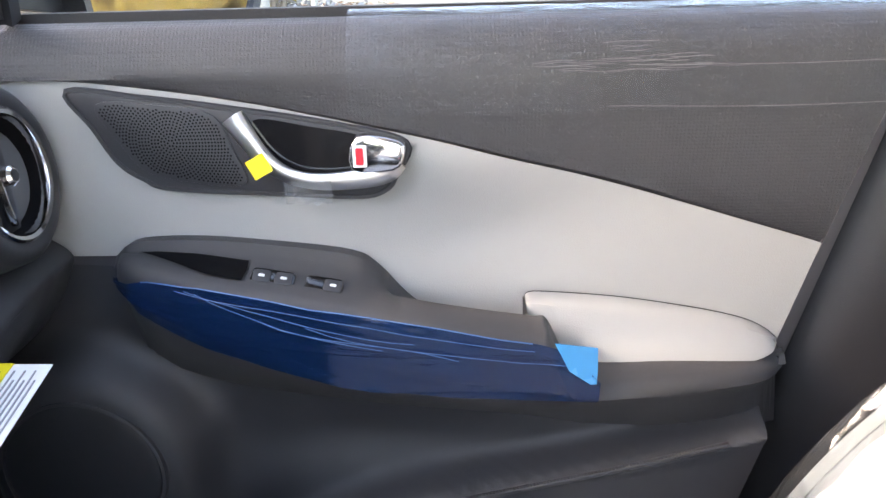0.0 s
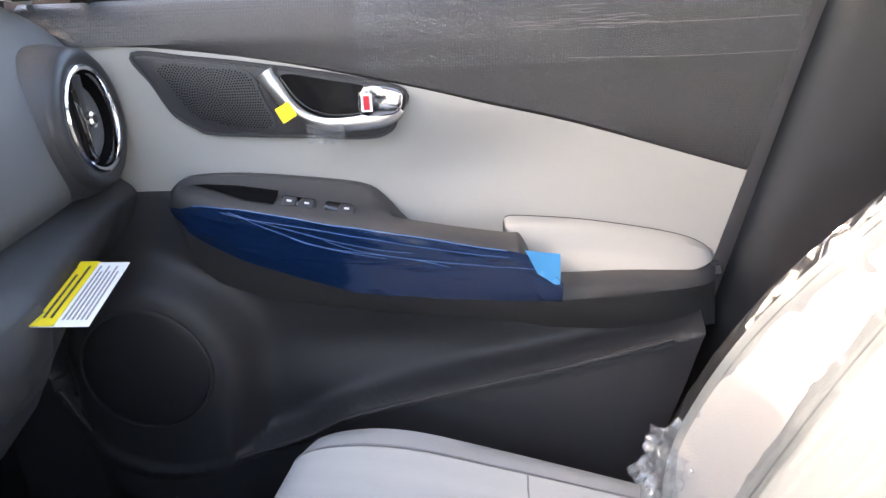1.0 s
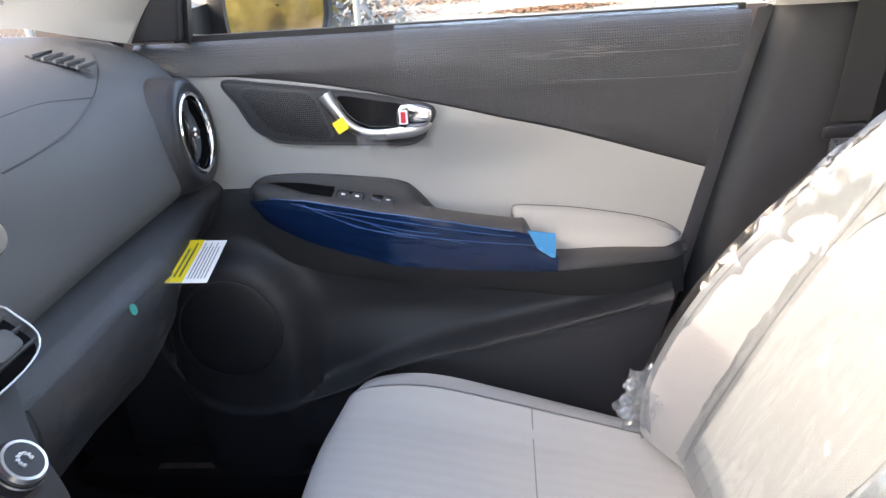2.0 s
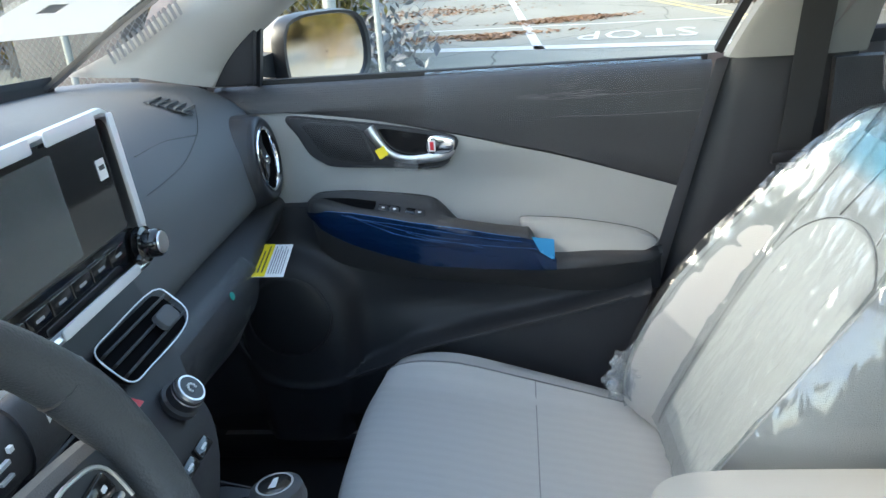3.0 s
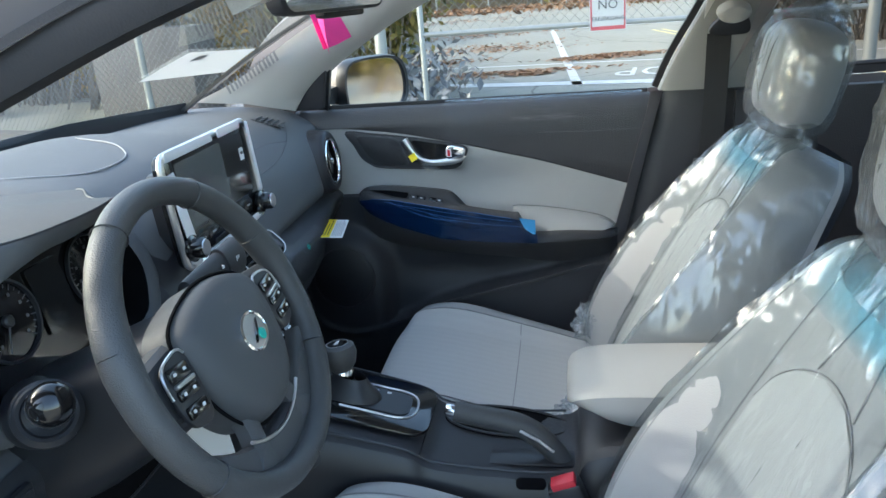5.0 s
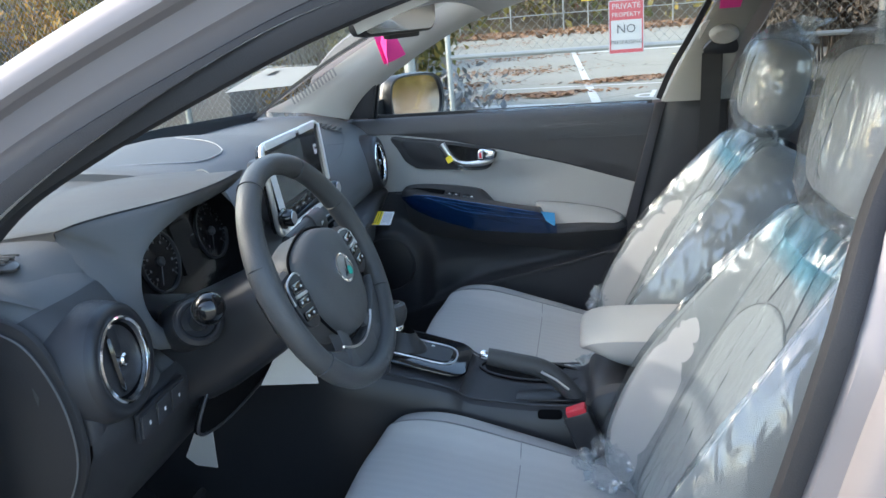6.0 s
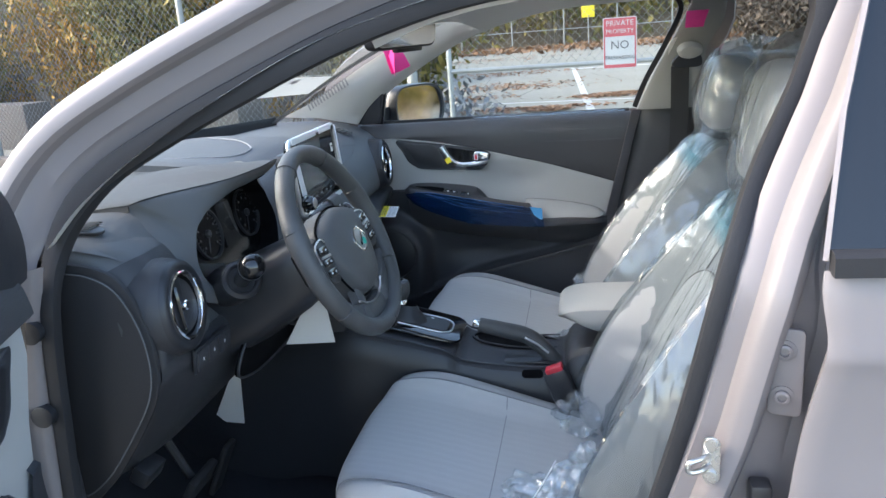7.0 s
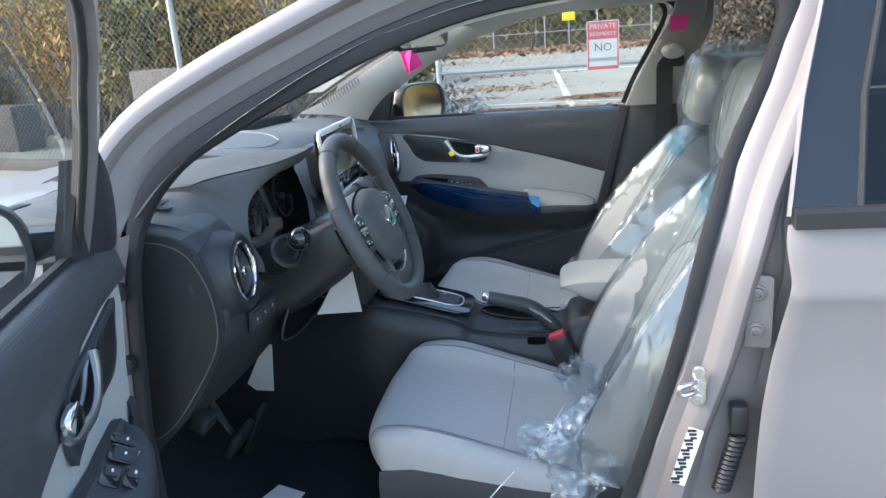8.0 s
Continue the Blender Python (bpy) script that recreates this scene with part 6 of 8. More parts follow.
def seat(y, who, rise=0.0, tall=1.0):
    st = thing("car_seat", (0.1, y, 0.3), "light grey leather and ribbed cloth %s seat" % who, "car seat", "front seats")
    P = lambda n, b, m, l="", sharp=60: part(n, move(b, y), m, st, l, sharp)
    P("cushion", loft([[cushion_at(a, v) for a in AA] for v in np.linspace(0, 1, 34)]), LEATHER)
    ins = [[cushion_at(a, v, 0.0022) for a in np.linspace(-0.76, 0.76, 21)] for v in np.linspace(0.14, 0.99, 28)]
    P("cushion_insert", loft(ins), CLOTH, "pale ribbed cloth panel")
    for s in (-1, 1):
        P("seam", seat_line(cushion_at, span(s * 0.77, 0.13, s * 0.77, 0.99, 34)), SEAM)
    P("seam", seat_line(cushion_at, span(-0.76, 0.715, 0.76, 0.715, 24)), SEAM)
    rows = [[(x, dy, z) for dy in np.linspace(-0.25, 0.25, 9)] for x, z in ((-0.19, 0.47), (-0.20, 0.42), (-0.18, 0.36), (0.0, 0.34))]
    P("front_valance", loft(rows), DARK, "black plastic seat valance")
    for s in (-1, 1):
        rows = [[(x, s * 0.252, zt), (x, s * 0.262, zt - 0.03), (x, s * 0.262, zt - 0.10), (x, s * 0.25, zt - 0.13)] for x, zt in ((-0.18, 0.500), (-0.05, 0.510), (0.15, 0.487), (0.33, 0.475), (0.46, 0.465))]
        P("side_valance", loft(smooth_rows(rows, 3), thick=0.008), DARK, "black plastic seat side trim")
        P("rail", box((0.05, s * 0.19, 0.305), (0.50, 0.04, 0.04), 0.006), BLACK)
    VV = np.linspace(0, 1, 36)
    front = [[back_at(a, v) for a in np.linspace(-1, 1, 91)] for v in np.linspace(0, 1, 90)]
    P("backrest", loft(front), LEATHER)
    rear = []
    for v in VV:
        w, q = BACK_W(v), BACK0.lerp(BACK1, v)
        rear.append([(q.x - BN.x * d, dy * w, q.z - BN.z * d) for dy, d in ((-0.25, 0.055), (-0.235, 0.075), (-0.15, 0.09), (0, 0.095), (0.15, 0.09), (0.235, 0.075), (0.25, 0.055))])
    P("back_panel", loft(rear), DARK, "dark plastic back panel")
    P("backrest_insert", loft([[back_at(a * (1.0 if v < 0.58 else math.sqrt(max(0.02, 1 - ((v - 0.58) / 0.16) ** 2))), v, 0.0022) for a in np.linspace(-0.56, 0.56, 15)] for v in np.linspace(0.06, 0.735, 26)]), CLOTH, "pale ribbed cloth panel")
    for s in (-1, 1):
        P("seam", seat_line(back_at, span(s * 0.60, 0.02, s * 0.62, 0.97, 34)), SEAM)
        P("seam", seat_line(back_at, span(s * 0.80, 0.05, s * 0.80, 0.92, 34), 0.0008, 0.0004), SEAM)
    P("seam", seat_line(back_at, [(a, 0.58 + 0.165 * math.sqrt(max(0, 1 - (a / 0.57) ** 2))) for a in np.linspace(-0.57, 0.57, 26)]), SEAM)
    for s in (-1, 1):
        P("seam", seat_line(back_at, span(s * 0.25, 0.735, s * 0.12, 0.98, 10), 0.0014), SEAM)
        P("headrest_post", tube([(0.630 + TOP_X, s * 0.06, 1.02), (0.636 + TOP_X, s * 0.06, 1.10)], 0.007), CHROME)
    HC = Vector((0.633 + TOP_X, 0, 1.156 + rise))
    HMx = frame_of(HC, HEAD_N) @ Matrix.Diagonal((1, tall, 1, 1))
    rows = []
    for d, k in ((-0.055, 0.05), (-0.052, 0.6), (-0.038, 0.9), (-0.01, 1.0), (0.025, 0.98), (0.045, 0.85), (0.055, 0.5), (0.057, 0.05)):
        rows.append([HMx @ Vector((x * k, yy * k, d)) for x, yy in spline_loop([(-0.135, -0.02), (-0.125, 0.075), (0, 0.098), (0.125, 0.075), (0.135, -0.02), (0.10, -0.085), (0, -0.095), (-0.10, -0.085)], 5)])
    P("headrest", loft(smooth_rows(rows, 2), closed=True), LEATHER)
    P("seam", tube([HMx @ Vector((0.015 * math.sin(1.2 * t), t * 0.095, 0.0575 - 0.030 * t ** 4)) for t in np.linspace(-0.98, 0.98, 24)], 0.0011, 6), SEAM)
    P("seam", tube([HMx @ Vector((t * 0.128, -0.062 + 0.012 * t * t, 0.050 - 0.030 * t ** 4)) for t in np.linspace(-0.98, 0.98, 24)], 0.0011, 6), SEAM)
    return st




# clear dust covers over the backrests
def crease(p, f, k):
    return noise.noise(Vector((p.x * f, p.y * f * 1.5, p.z * f * 0.6)) + Vector((k, 0, 0)))


def dust_cover(y, seed, rise=0.0, tall=1.0):
    cv = thing("dust_cover", (0.4, y, 0.5), "crinkled clear plastic dust cover pulled over the backrest", "plastic cover", "seat covers")
    rows = []
    for v in np.linspace(0.02, 1.0, 110):
        row = []
        for a in np.linspace(-1, 1, 91):
            q = back_at(a * 0.99, v, 0.007)
            pull = Vector((a * 3.2 + 0.5 * v, v * 1.1, seed))
            f = crease(q, 7, seed) * 0.001 + 0.005 * (1 - abs(noise.noise(pull * 1.6))) ** 5 + 0.0022 * (1 - abs(noise.noise(pull * 4.1))) ** 4
            d = Vector((q.x * 5 + a * 2.2, q.y * 4 - v * 3.0, q.z * 3))
            ridge = 0.0035 * (1 - abs(noise.noise(d + Vector((seed, 3, 0))))) ** 14 + 0.002 * (1 - abs(noise.noise(d * 2.6 + Vector((0, seed, 5))))) ** 12
            row.append(Vector((q.x, y + q.y, q.z)) + BN * (f + ridge) * max(0.0, 1 - abs(a) ** 6))
        rows.append(row)
    part("sheet", loft(rows), COVER, cv, sharp=40)
    band_rows = [[Vector((0, y, 0)) + back_at(a, v, 0.017) for a in np.linspace(-0.72, 0.72, 24)] for v in np.linspace(0.82, 0.97, 7)]
    part("tinted_band", loft(band_rows), BLUEBAND, cv, "blue tinted band across the cover")
    m = frame_of(Vector((0.630 + TOP_X, y, 1.156 + rise)), HEAD_N) @ Matrix.Diagonal((1, tall, 1, 1))
    rows = []
    for d, k in ((-0.064, 0.05), (-0.061, 0.6), (-0.046, 0.92), (-0.012, 1.04), (0.026, 1.03), (0.050, 0.90), (0.062, 0.55), (0.065, 0.05)):
        rows.append([m @ Vector((x * k, yy * k, d)) for x, yy in spline_loop([(-0.138, -0.02), (-0.128, 0.078), (0, 0.102), (0.128, 0.078), (0.138, -0.02), (0.105, -0.092), (0, -0.104), (-0.105, -0.092)], 9)])
    rows = smooth_rows(rows, 4)
    for row in rows:
        for j, q in enumerate(row):
            w = m.inverted() @ q
            ang, far = math.atan2(w.x - 0.01, 0.135 - w.y), math.hypot(w.x - 0.01, 0.135 - w.y)
            pleat = Vector((ang * 6 + (0 if w.z > 0 else 9), far * 5, seed + w.z * 6))
            ridge = 0.007 * (1 - abs(noise.noise(pleat))) ** 7 + 0.004 * (1 - abs(noise.noise(pleat * 2.3))) ** 6
            lift = 0.030 * math.exp(-(w.x / 0.06) ** 2) * max(0.0, (w.y - 0.05) / 0.05) * (1 - abs(w.z) / 0.08)
            row[j] = q + (q - m.translation).normalized() * (0.001 * crease(q, 11, seed + 3) + ridge) + m.to_3x3() @ Vector((0, max(0.0, lift), -0.4 * max(0.0, lift)))
    part("headrest_bag", loft(rows, closed=True), BAG, cv, "greyish clear bag over the headrest", 45)
    tuft = []
    for k, (h, r) in enumerate(((0.100, 0.050), (0.118, 0.028), (0.130, 0.016), (0.142, 0.024), (0.154, 0.034))):
        ring = []
        for j in range(60):
            b = 2 * math.pi * j / 60
            g = 1 + 0.45 * noise.noise(Vector((math.cos(b) * 4, math.sin(b) * 4, seed + k * 0.25)))
            ring.append(m @ Vector((r * g * 1.5 * math.cos(b) + 0.01, h + 0.010 * noise.noise(Vector((math.cos(b) * 2, math.sin(b) * 2, seed + 8))), r * g * math.sin(b) - 0.020 - 0.01 * k)))
        tuft.append(ring)
    part("gathered_top", loft(smooth_rows(tuft, 4), closed=True), CRUMPLE, cv, "gathered film tuft on top of the headrest", 40)
    neck = []
    for k, (x, z, w, h) in enumerate(((0.602, 0.985, 0.150, 0.075), (0.612, 1.03, 0.130, 0.062), (0.620, 1.06, 0.112, 0.054), (0.626, 1.085, 0.110, 0.056))):
        mk = frame_of(Vector((x + TOP_X, y, z)), BACK1 - BACK0, BN)
        ring = []
        for j in range(72):
            b = 2 * math.pi * j / 72
            g = 1 + 0.07 * noise.noise(Vector((math.cos(b) * 3, math.sin(b) * 3, seed))) + 0.05 * (1 - abs(noise.noise(Vector((math.cos(b) * 7, math.sin(b) * 7, seed + k * 0.3))))) ** 3
            ring.append(mk @ Vector((w * g * math.cos(b), h * g * math.sin(b), 0)))
        neck.append(ring)
    part("gathered_neck", loft(smooth_rows(neck, 4), closed=True), COVER, cv, "gathered film below the headrest", 70)
    return cv


recline(0.008, -0.030)
seat(-0.373, "driver", 0.014, 1.16)
dust_cover(-0.373, 1, 0.014, 1.22)
recline(0.0, 0.0)
seat(0.373, "passenger")
dust_cover(0.373, 7)


# crumpled film bunched at the foot of the backrests
def crumple(c, size, seed, label):
    ob = thing("crumpled_film", c, label, "plastic film", "bunched film")
    bm = bmesh.new()
    bmesh.ops.create_icosphere(bm, subdivisions=4, radius=1)
    for v in bm.verts:
        n = v.co.copy()
        k = 1 + 0.45 * noise.noise(n * 1.7 + Vector((seed, 0, 0))) + 0.35 * abs(noise.noise(n * 4 + Vector((0, seed, 0)))) - 0.45 * abs(noise.noise(n * 6 + Vector((0, 0, seed)))) + 0.30 * noise.noise(n * 13 + Vector((0, seed, seed)))
        v.co = Vector(c) + Vector((n.x * size[0], n.y * size[1], n.z * size[2])) * k
    part("wad", bm, CRUMPLE, ob, sharp=4)


crumple((0.225, -0.555, 0.510), (0.125, 0.095, 0.070), 3, "wad of crumpled clear film on the driver seat")
crumple((0.265, -0.46, 0.525), (0.05, 0.09, 0.04), 5, "wad of crumpled clear film at the seat fold")
crumple((0.255, 0.60, 0.535), (0.045, 0.035, 0.05), 9, "wad of crumpled clear film at the passenger seat fold")
crumple((0.22, 0.20, 0.52), (0.05, 0.03, 0.04), 11, "wad of crumpled clear film beside the console")
crumple((0.245, -0.185, 0.505), (0.055, 0.045, 0.050), 13, "wad of crumpled clear film beside the buckle")
strand = thing("film_string", (0.1, -0.62, 0.5), "thin white string of torn film across the seat edge", "string")
part("strand", tube(spline([(0.205, -0.52, 0.60), (0.16, -0.57, 0.545), (0.09, -0.64, 0.50), (0.05, -0.66, 0.46)], 5), 0.0012, 5), WHITEMARK, strand)

# ---- centre console ----
console = thing("centre_console", (0.0, 0, 0.5), "black centre console with shift gate, cup holders and pale armrest", "centre console", CAR)
rows = []
for x, z, w, h in ((-0.90, 0.58, 0.10, 0.30), (-0.60, 0.61, 0.11, 0.34), (-0.42, 0.66, 0.12, 0.36), (-0.32, 0.685, 0.125, 0.40), (-0.20, 0.660, 0.115, 0.38), (-0.08, 0.628, 0.108, 0.34), (-0.03, 0.600, 0.102, 0.32), (0.10, 0.585, 0.100, 0.30), (0.20, 0.585, 0.100, 0.30), (0.26, 0.63, 0.095, 0.33), (0.6, 0.63, 0.095, 0.33)):
    rows.append([(x, -w - 0.03, z - h), (x, -w - 0.012, z - 0.07), (x, -w, z - 0.012), (x, -w + 0.012, z), (x, 0, z + 0.002), (x, w - 0.012, z), (x, w, z - 0.012), (x, w + 0.012, z - 0.07), (x, w + 0.03, z - h)])
part("body", loft(smooth_rows(rows, 4)), BLACK, console)
part("top_panel", loft(smooth_rows([[Vector(q) + Vector((0, 0, 0.0015)) for q in r[2:7]] for r in rows], 4)), DARK, console, "dark grey console top")


def top_m(x, y, lift=0.0, slope=-0.25):
    z = float(np.interp(x, [-0.32, -0.20, -0.08, -0.03, 0.10], [0.685, 0.660, 0.628, 0.600, 0.585]))
    return frame_of((x, y, z + 0.003 + lift), (-slope, 0, 1), (-1, 0, 0))


for s in (-1, 1):
    part("console_groove", tube(spline([(x, s * (w - 0.004), z - 0.001) for x, z, w in ((-0.33, 0.688, 0.124), (-0.20, 0.6635, 0.115), (-0.08, 0.632, 0.108), (-0.03, 0.604, 0.102), (0.10, 0.589, 0.100), (0.19, 0.589, 0.100))], 5), 0.0022, 6), BLACK, console)
part("console_groove", tube([(-0.055, y, 0.6155) for y in np.linspace(-0.10, 0.10, 6)], 0.002, 6), BLACK, console)
# Slot drawn as a near-black plate in place of its shade.
part("side_slot_shade", plate(round_rect(0.050, 0.020, 0.008), frame_of((0.132, -0.110, 0.574), (0, -1, 0.35)), 0.002, 0.0006), RECESS_SHADE, console, "small plate painting the shade of a slot")
GM = top_m(-0.178, 0.005, 0.006)
part("gate_plate", plate(round_rect(0.165, 0.27, 0.04), GM, 0.006, 0.003), PIANO, console, "gloss black shift gate plate")
part("gate_gaiter", lathe([(0.048, 0.0075), (0.044, 0.016), (0.030, 0.030), (0.022, 0.044)], GM @ Matrix.Translation((0, 0.025, 0)), 20, 0.8, 1.3), BLACK, console, "black leather gaiter")
part("gate_trim", tube(spline([GM @ Vector((a, b, 0.007)) for a, b in ((-0.044, 0.03), (-0.044, -0.02), (-0.044, -0.07), (-0.032, -0.098), (0.0, -0.105), (0.032, -0.098), (0.044, -0.07), (0.044, -0.02), (0.044, 0.03))], 4), 0.0022, 8, False, (0, 0, 1)), SATIN, console, "satin silver shift gate trim")
part("gate_slot", plate(round_rect(0.070, 0.185, 0.02), GM @ Matrix.Translation((0, 0, 0.006)), 0.002), BLACK, console)
for k in range(5):
    part("gear_mark", plate(round_rect(0.006, 0.008, 0.001), GM @ Matrix.Translation((0.026, 0.05 - 0.024 * k, 0.0085)), 0.0004), WHITEMARK, console)
# Cup recess barely dips; near-black colour paints its shade.
oval = [(0.112 * math.cos(b) * (1 + 0.05 * math.cos(b)), 0.046 * math.sin(b)) for b in np.linspace(0, 2 * math.pi, 41)[:40]]
OVM = frame_of((0.078, 0.048, 0.5915), (0.10, 0, 1), (0, 1, 0))
part("cup_recess_shade", loft([[OVM @ Vector((x * k, y * k, d)) for x, y in oval] for k, d in ((1.06, 0.0), (1.03, 0.0035), (1.0, 0.0035), (0.985, 0.0), (0.97, -0.0008), (0.02, -0.001))], closed=True), RECESS_SHADE, console, "shallow oval with the cup recess shade painted in")
part("cup_rim", tube([OVM @ Vector((x * 1.02, y * 1.03, 0.0035)) for x, y in oval], 0.0024, 6, True), DARK, console)
part("cup_divider", box(OVM @ Vector((0.0, 0.02, 0.002)), (0.012, 0.016, 0.004), 0.001), STEEL, console)
shifter = thing("gear_selector", (-0.20, 0.005, 0.66), "round black gear selector knob on a silver collar", "gear selector", CAR)
SB = Vector((-0.205, 0.010, 0.665))
ST = Vector((-0.214, 0.017, 0.765))
m = frame_of(SB, ST - SB, (0, 1, 0))
L = (ST - SB).length
part("boot", lathe([(0.034, 0.0), (0.028, 0.012), (0.020, 0.028), (0.017, 0.038)], m, 24), BLACK, shifter)
part("collar", lathe([(0.0165, L - 0.075), (0.018, L - 0.07), (0.019, L - 0.048), (0.017, L - 0.045)], m, 24), CHROME, shifter, "bright silver collar")
part("knob", lathe([(0.018, L - 0.048), (0.027, L - 0.036), (0.032, L - 0.016), (0.029, L - 0.001), (0.021, L + 0.004)], m, 30), WRAP, shifter)
part("knob_ring", lathe([(0.0225, L + 0.001), (0.021, L + 0.004), (0.0185, L + 0.004)], m, 30), SATIN, shifter)
part("knob_cap", lathe([(0.019, L + 0.003), (0.0, L + 0.005)], m, 24), PIANO, shifter)
part("cap_mark", plate([(-0.004, -0.010), (0.004, -0.008), (0.002, 0.010), (-0.003, 0.008)], m @ Matrix.Translation((0, 0, L + 0.0052)), 0.0005), WHITEMARK, shifter)

brake = thing("handbrake", (0.1, -0.045, 0.58), "black handbrake lever with a silver release button", "handbrake", CAR)
bp = spline([(0.20, -0.06, 0.555), (0.165, -0.058, 0.610), (0.12, -0.056, 0.648), (0.06, -0.058, 0.666), (0.004, -0.060, 0.680)], 6)
part("grip", sweep(bp, ring_section(0.0165, 12, 0.0175), False, (0, 0, 1), lambda t: 1.0 + 0.15 * math.sin(3.1 * t)), WRAP, brake)
part("button", lathe([(0.011, -0.004), (0.011, 0.012), (0.008, 0.016), (0, 0.0165)], frame_of((0.004, -0.060, 0.680), (-1, -0.03, 0.24)), 20), CHROME, brake, "chrome release button")
part("grip_trim", tube([(0.17, -0.074, 0.612), (0.145, -0.0745, 0.634), (0.115, -0.0745, 0.652)], 0.003, 6), SATIN, brake)
part("slot", box((0.14, -0.058, 0.588), (0.16, 0.045, 0.006), 0.003), BLACK, brake)

buckle = thing("belt_buckle", (0.19, -0.145, 0.5), "black seat belt buckle with a red button", "belt buckle")
part("housing", box((0.203, -0.142, 0.552), (0.054, 0.036, 0.105), 0.006, (0, -20, 0)), BLACK, buckle)
part("button", box((0.186, -0.145, 0.605), (0.040, 0.026, 0.014), 0.003, (0, -20, 0)), RED, buckle, "red release button")
part("stem", box((0.21, -0.148, 0.485), (0.024, 0.03, 0.08), 0.006, (0, -14, 0)), BLACK, buckle)

rows = []
for x, zt, zb, w in ((0.194, 0.700, 0.694, 0.064), (0.197, 0.714, 0.685, 0.080), (0.213, 0.727, 0.676, 0.089), (0.25, 0.735, 0.670, 0.093), (0.33, 0.738, 0.667, 0.094), (0.55, 0.740, 0.662, 0.094)):
    rows.append([(x + 0.060 * max(0.0, 1 - k) ** 1.2, y * w, zb + (zt - zb) * k) for y, k in ((-0.92, 0), (-1.0, 0.15), (-1.02, 0.5), (-0.97, 0.86), (-0.85, 0.98), (0, 1.02), (0.85, 0.98), (0.97, 0.86), (1.02, 0.5), (1.0, 0.15), (0.92, 0))])
part("armrest", loft(smooth_rows(rows, 4), closed=True, caps=True), VINYL, console, "light grey padded armrest")

# ---- passenger belt and pillar trim ----
trim_lo = thing("pillar_trim", (0.5, 0.75, 0.8), "dark lower and pale upper trim of the door pillar", "pillar trim", CAR)
rows, rows2 = [], []
for z in np.linspace(1.085, 0.36, 14):
    a, b = strip_x(z) + 0.012, 0.655 + 0.01 * (z - 1)
    rows.append([(a, 0.785, z), (a + 0.012, 0.768, z), (a + 0.05, 0.757, z), (0.5 * (a + b) + 0.05, 0.748, z), (b - 0.012, 0.752, z), (b, 0.79, z)])
part("lower_trim", loft(rows), DARK, trim_lo, "dark grained lower trim")
for z in np.linspace(1.43, 1.084, 9):
    t = tumble(z)
    a, b = strip_x(z) + 0.012, 0.655 + 0.05 * (z - 1)
    a -= 0.014
    rows2.append([(a, 0.785 - t, z), (a + 0.002, 0.758 - t, z), (a + 0.018, 0.746 - t, z), (0.5 * (a + b) + 0.03, 0.738 - t, z), (b - 0.012, 0.75 - t, z), (b, 0.80 - t, z)])
part("upper_trim", loft(rows2), TAUPE, trim_lo, "pale fabric-grain upper trim")
belt = thing("seat_belt", (0.57, 0.72, 1.2), "black seat belt hanging from its pillar guide", "seat belt")
bt = [Vector((0.545, 0.672, 1.215)), Vector((0.548, 0.705, 1.10)), Vector((0.548, 0.724, 1.0)), Vector((0.543, 0.732, 0.92))]
part("webbing", loft([[q + Vector((-0.026, 0, 0)), q + Vector((0.026, -0.004, 0))] for q in spline(bt, 4)], thick=0.002), WEB, belt)
GMt = frame_of((0.560, 0.650, 1.235), (0, -1, -0.4))
part("guide", plate(spline_loop([(-0.040, -0.016), (0.035, -0.022), (0.045, 0.0), (0.025, 0.028), (-0.02, 0.020)]), GMt, 0.012, 0.004), BLACK, belt, "black belt guide")
part("guide_cover", lathe([(0.032, -0.004), (0.031, 0.012), (0.024, 0.02), (0.0, 0.023)], frame_of((0.568, 0.640, 1.262), (0, -1, -0.4)), 24, 1.15, 0.75), VINYL, belt, "pale grey guide cover")
part("track", plate(round_rect(0.085, 0.14, 0.025), frame_of((0.552, 0.672, 1.235), (0.05, -1, -0.42)), 0.002), HEAD, belt)
part("tongue", box((0.537, 0.728, 0.905), (0.062, 0.012, 0.022), 0.004), BLACK, belt, "black belt tongue")
part("tongue_blade", plate([(-0.022, -0.02), (0.022, -0.02), (0.018, 0.02), (-0.018, 0.02)], frame_of((0.535, 0.724, 0.880), (0, -1, 0.1)), 0.003), STEEL, belt, "steel tongue blade")
pink_tag = thing("pink_tag", (0.57, 0.6, 1.34), "pink tape square stuck high on the pillar trim", "tape")
part("square", plate(round_rect(0.065, 0.05, 0.002), frame_of((0.585, 0.612, 1.348), (0.05, -1, -0.42)), 0.001), PINK, pink_tag)
# windscreen pillar trims
ap = thing("pillar_trim", (-0.35, 0.68, 1.2), "pale fabric-grain windscreen pillar trim", "pillar trim", CAR)
rows = []
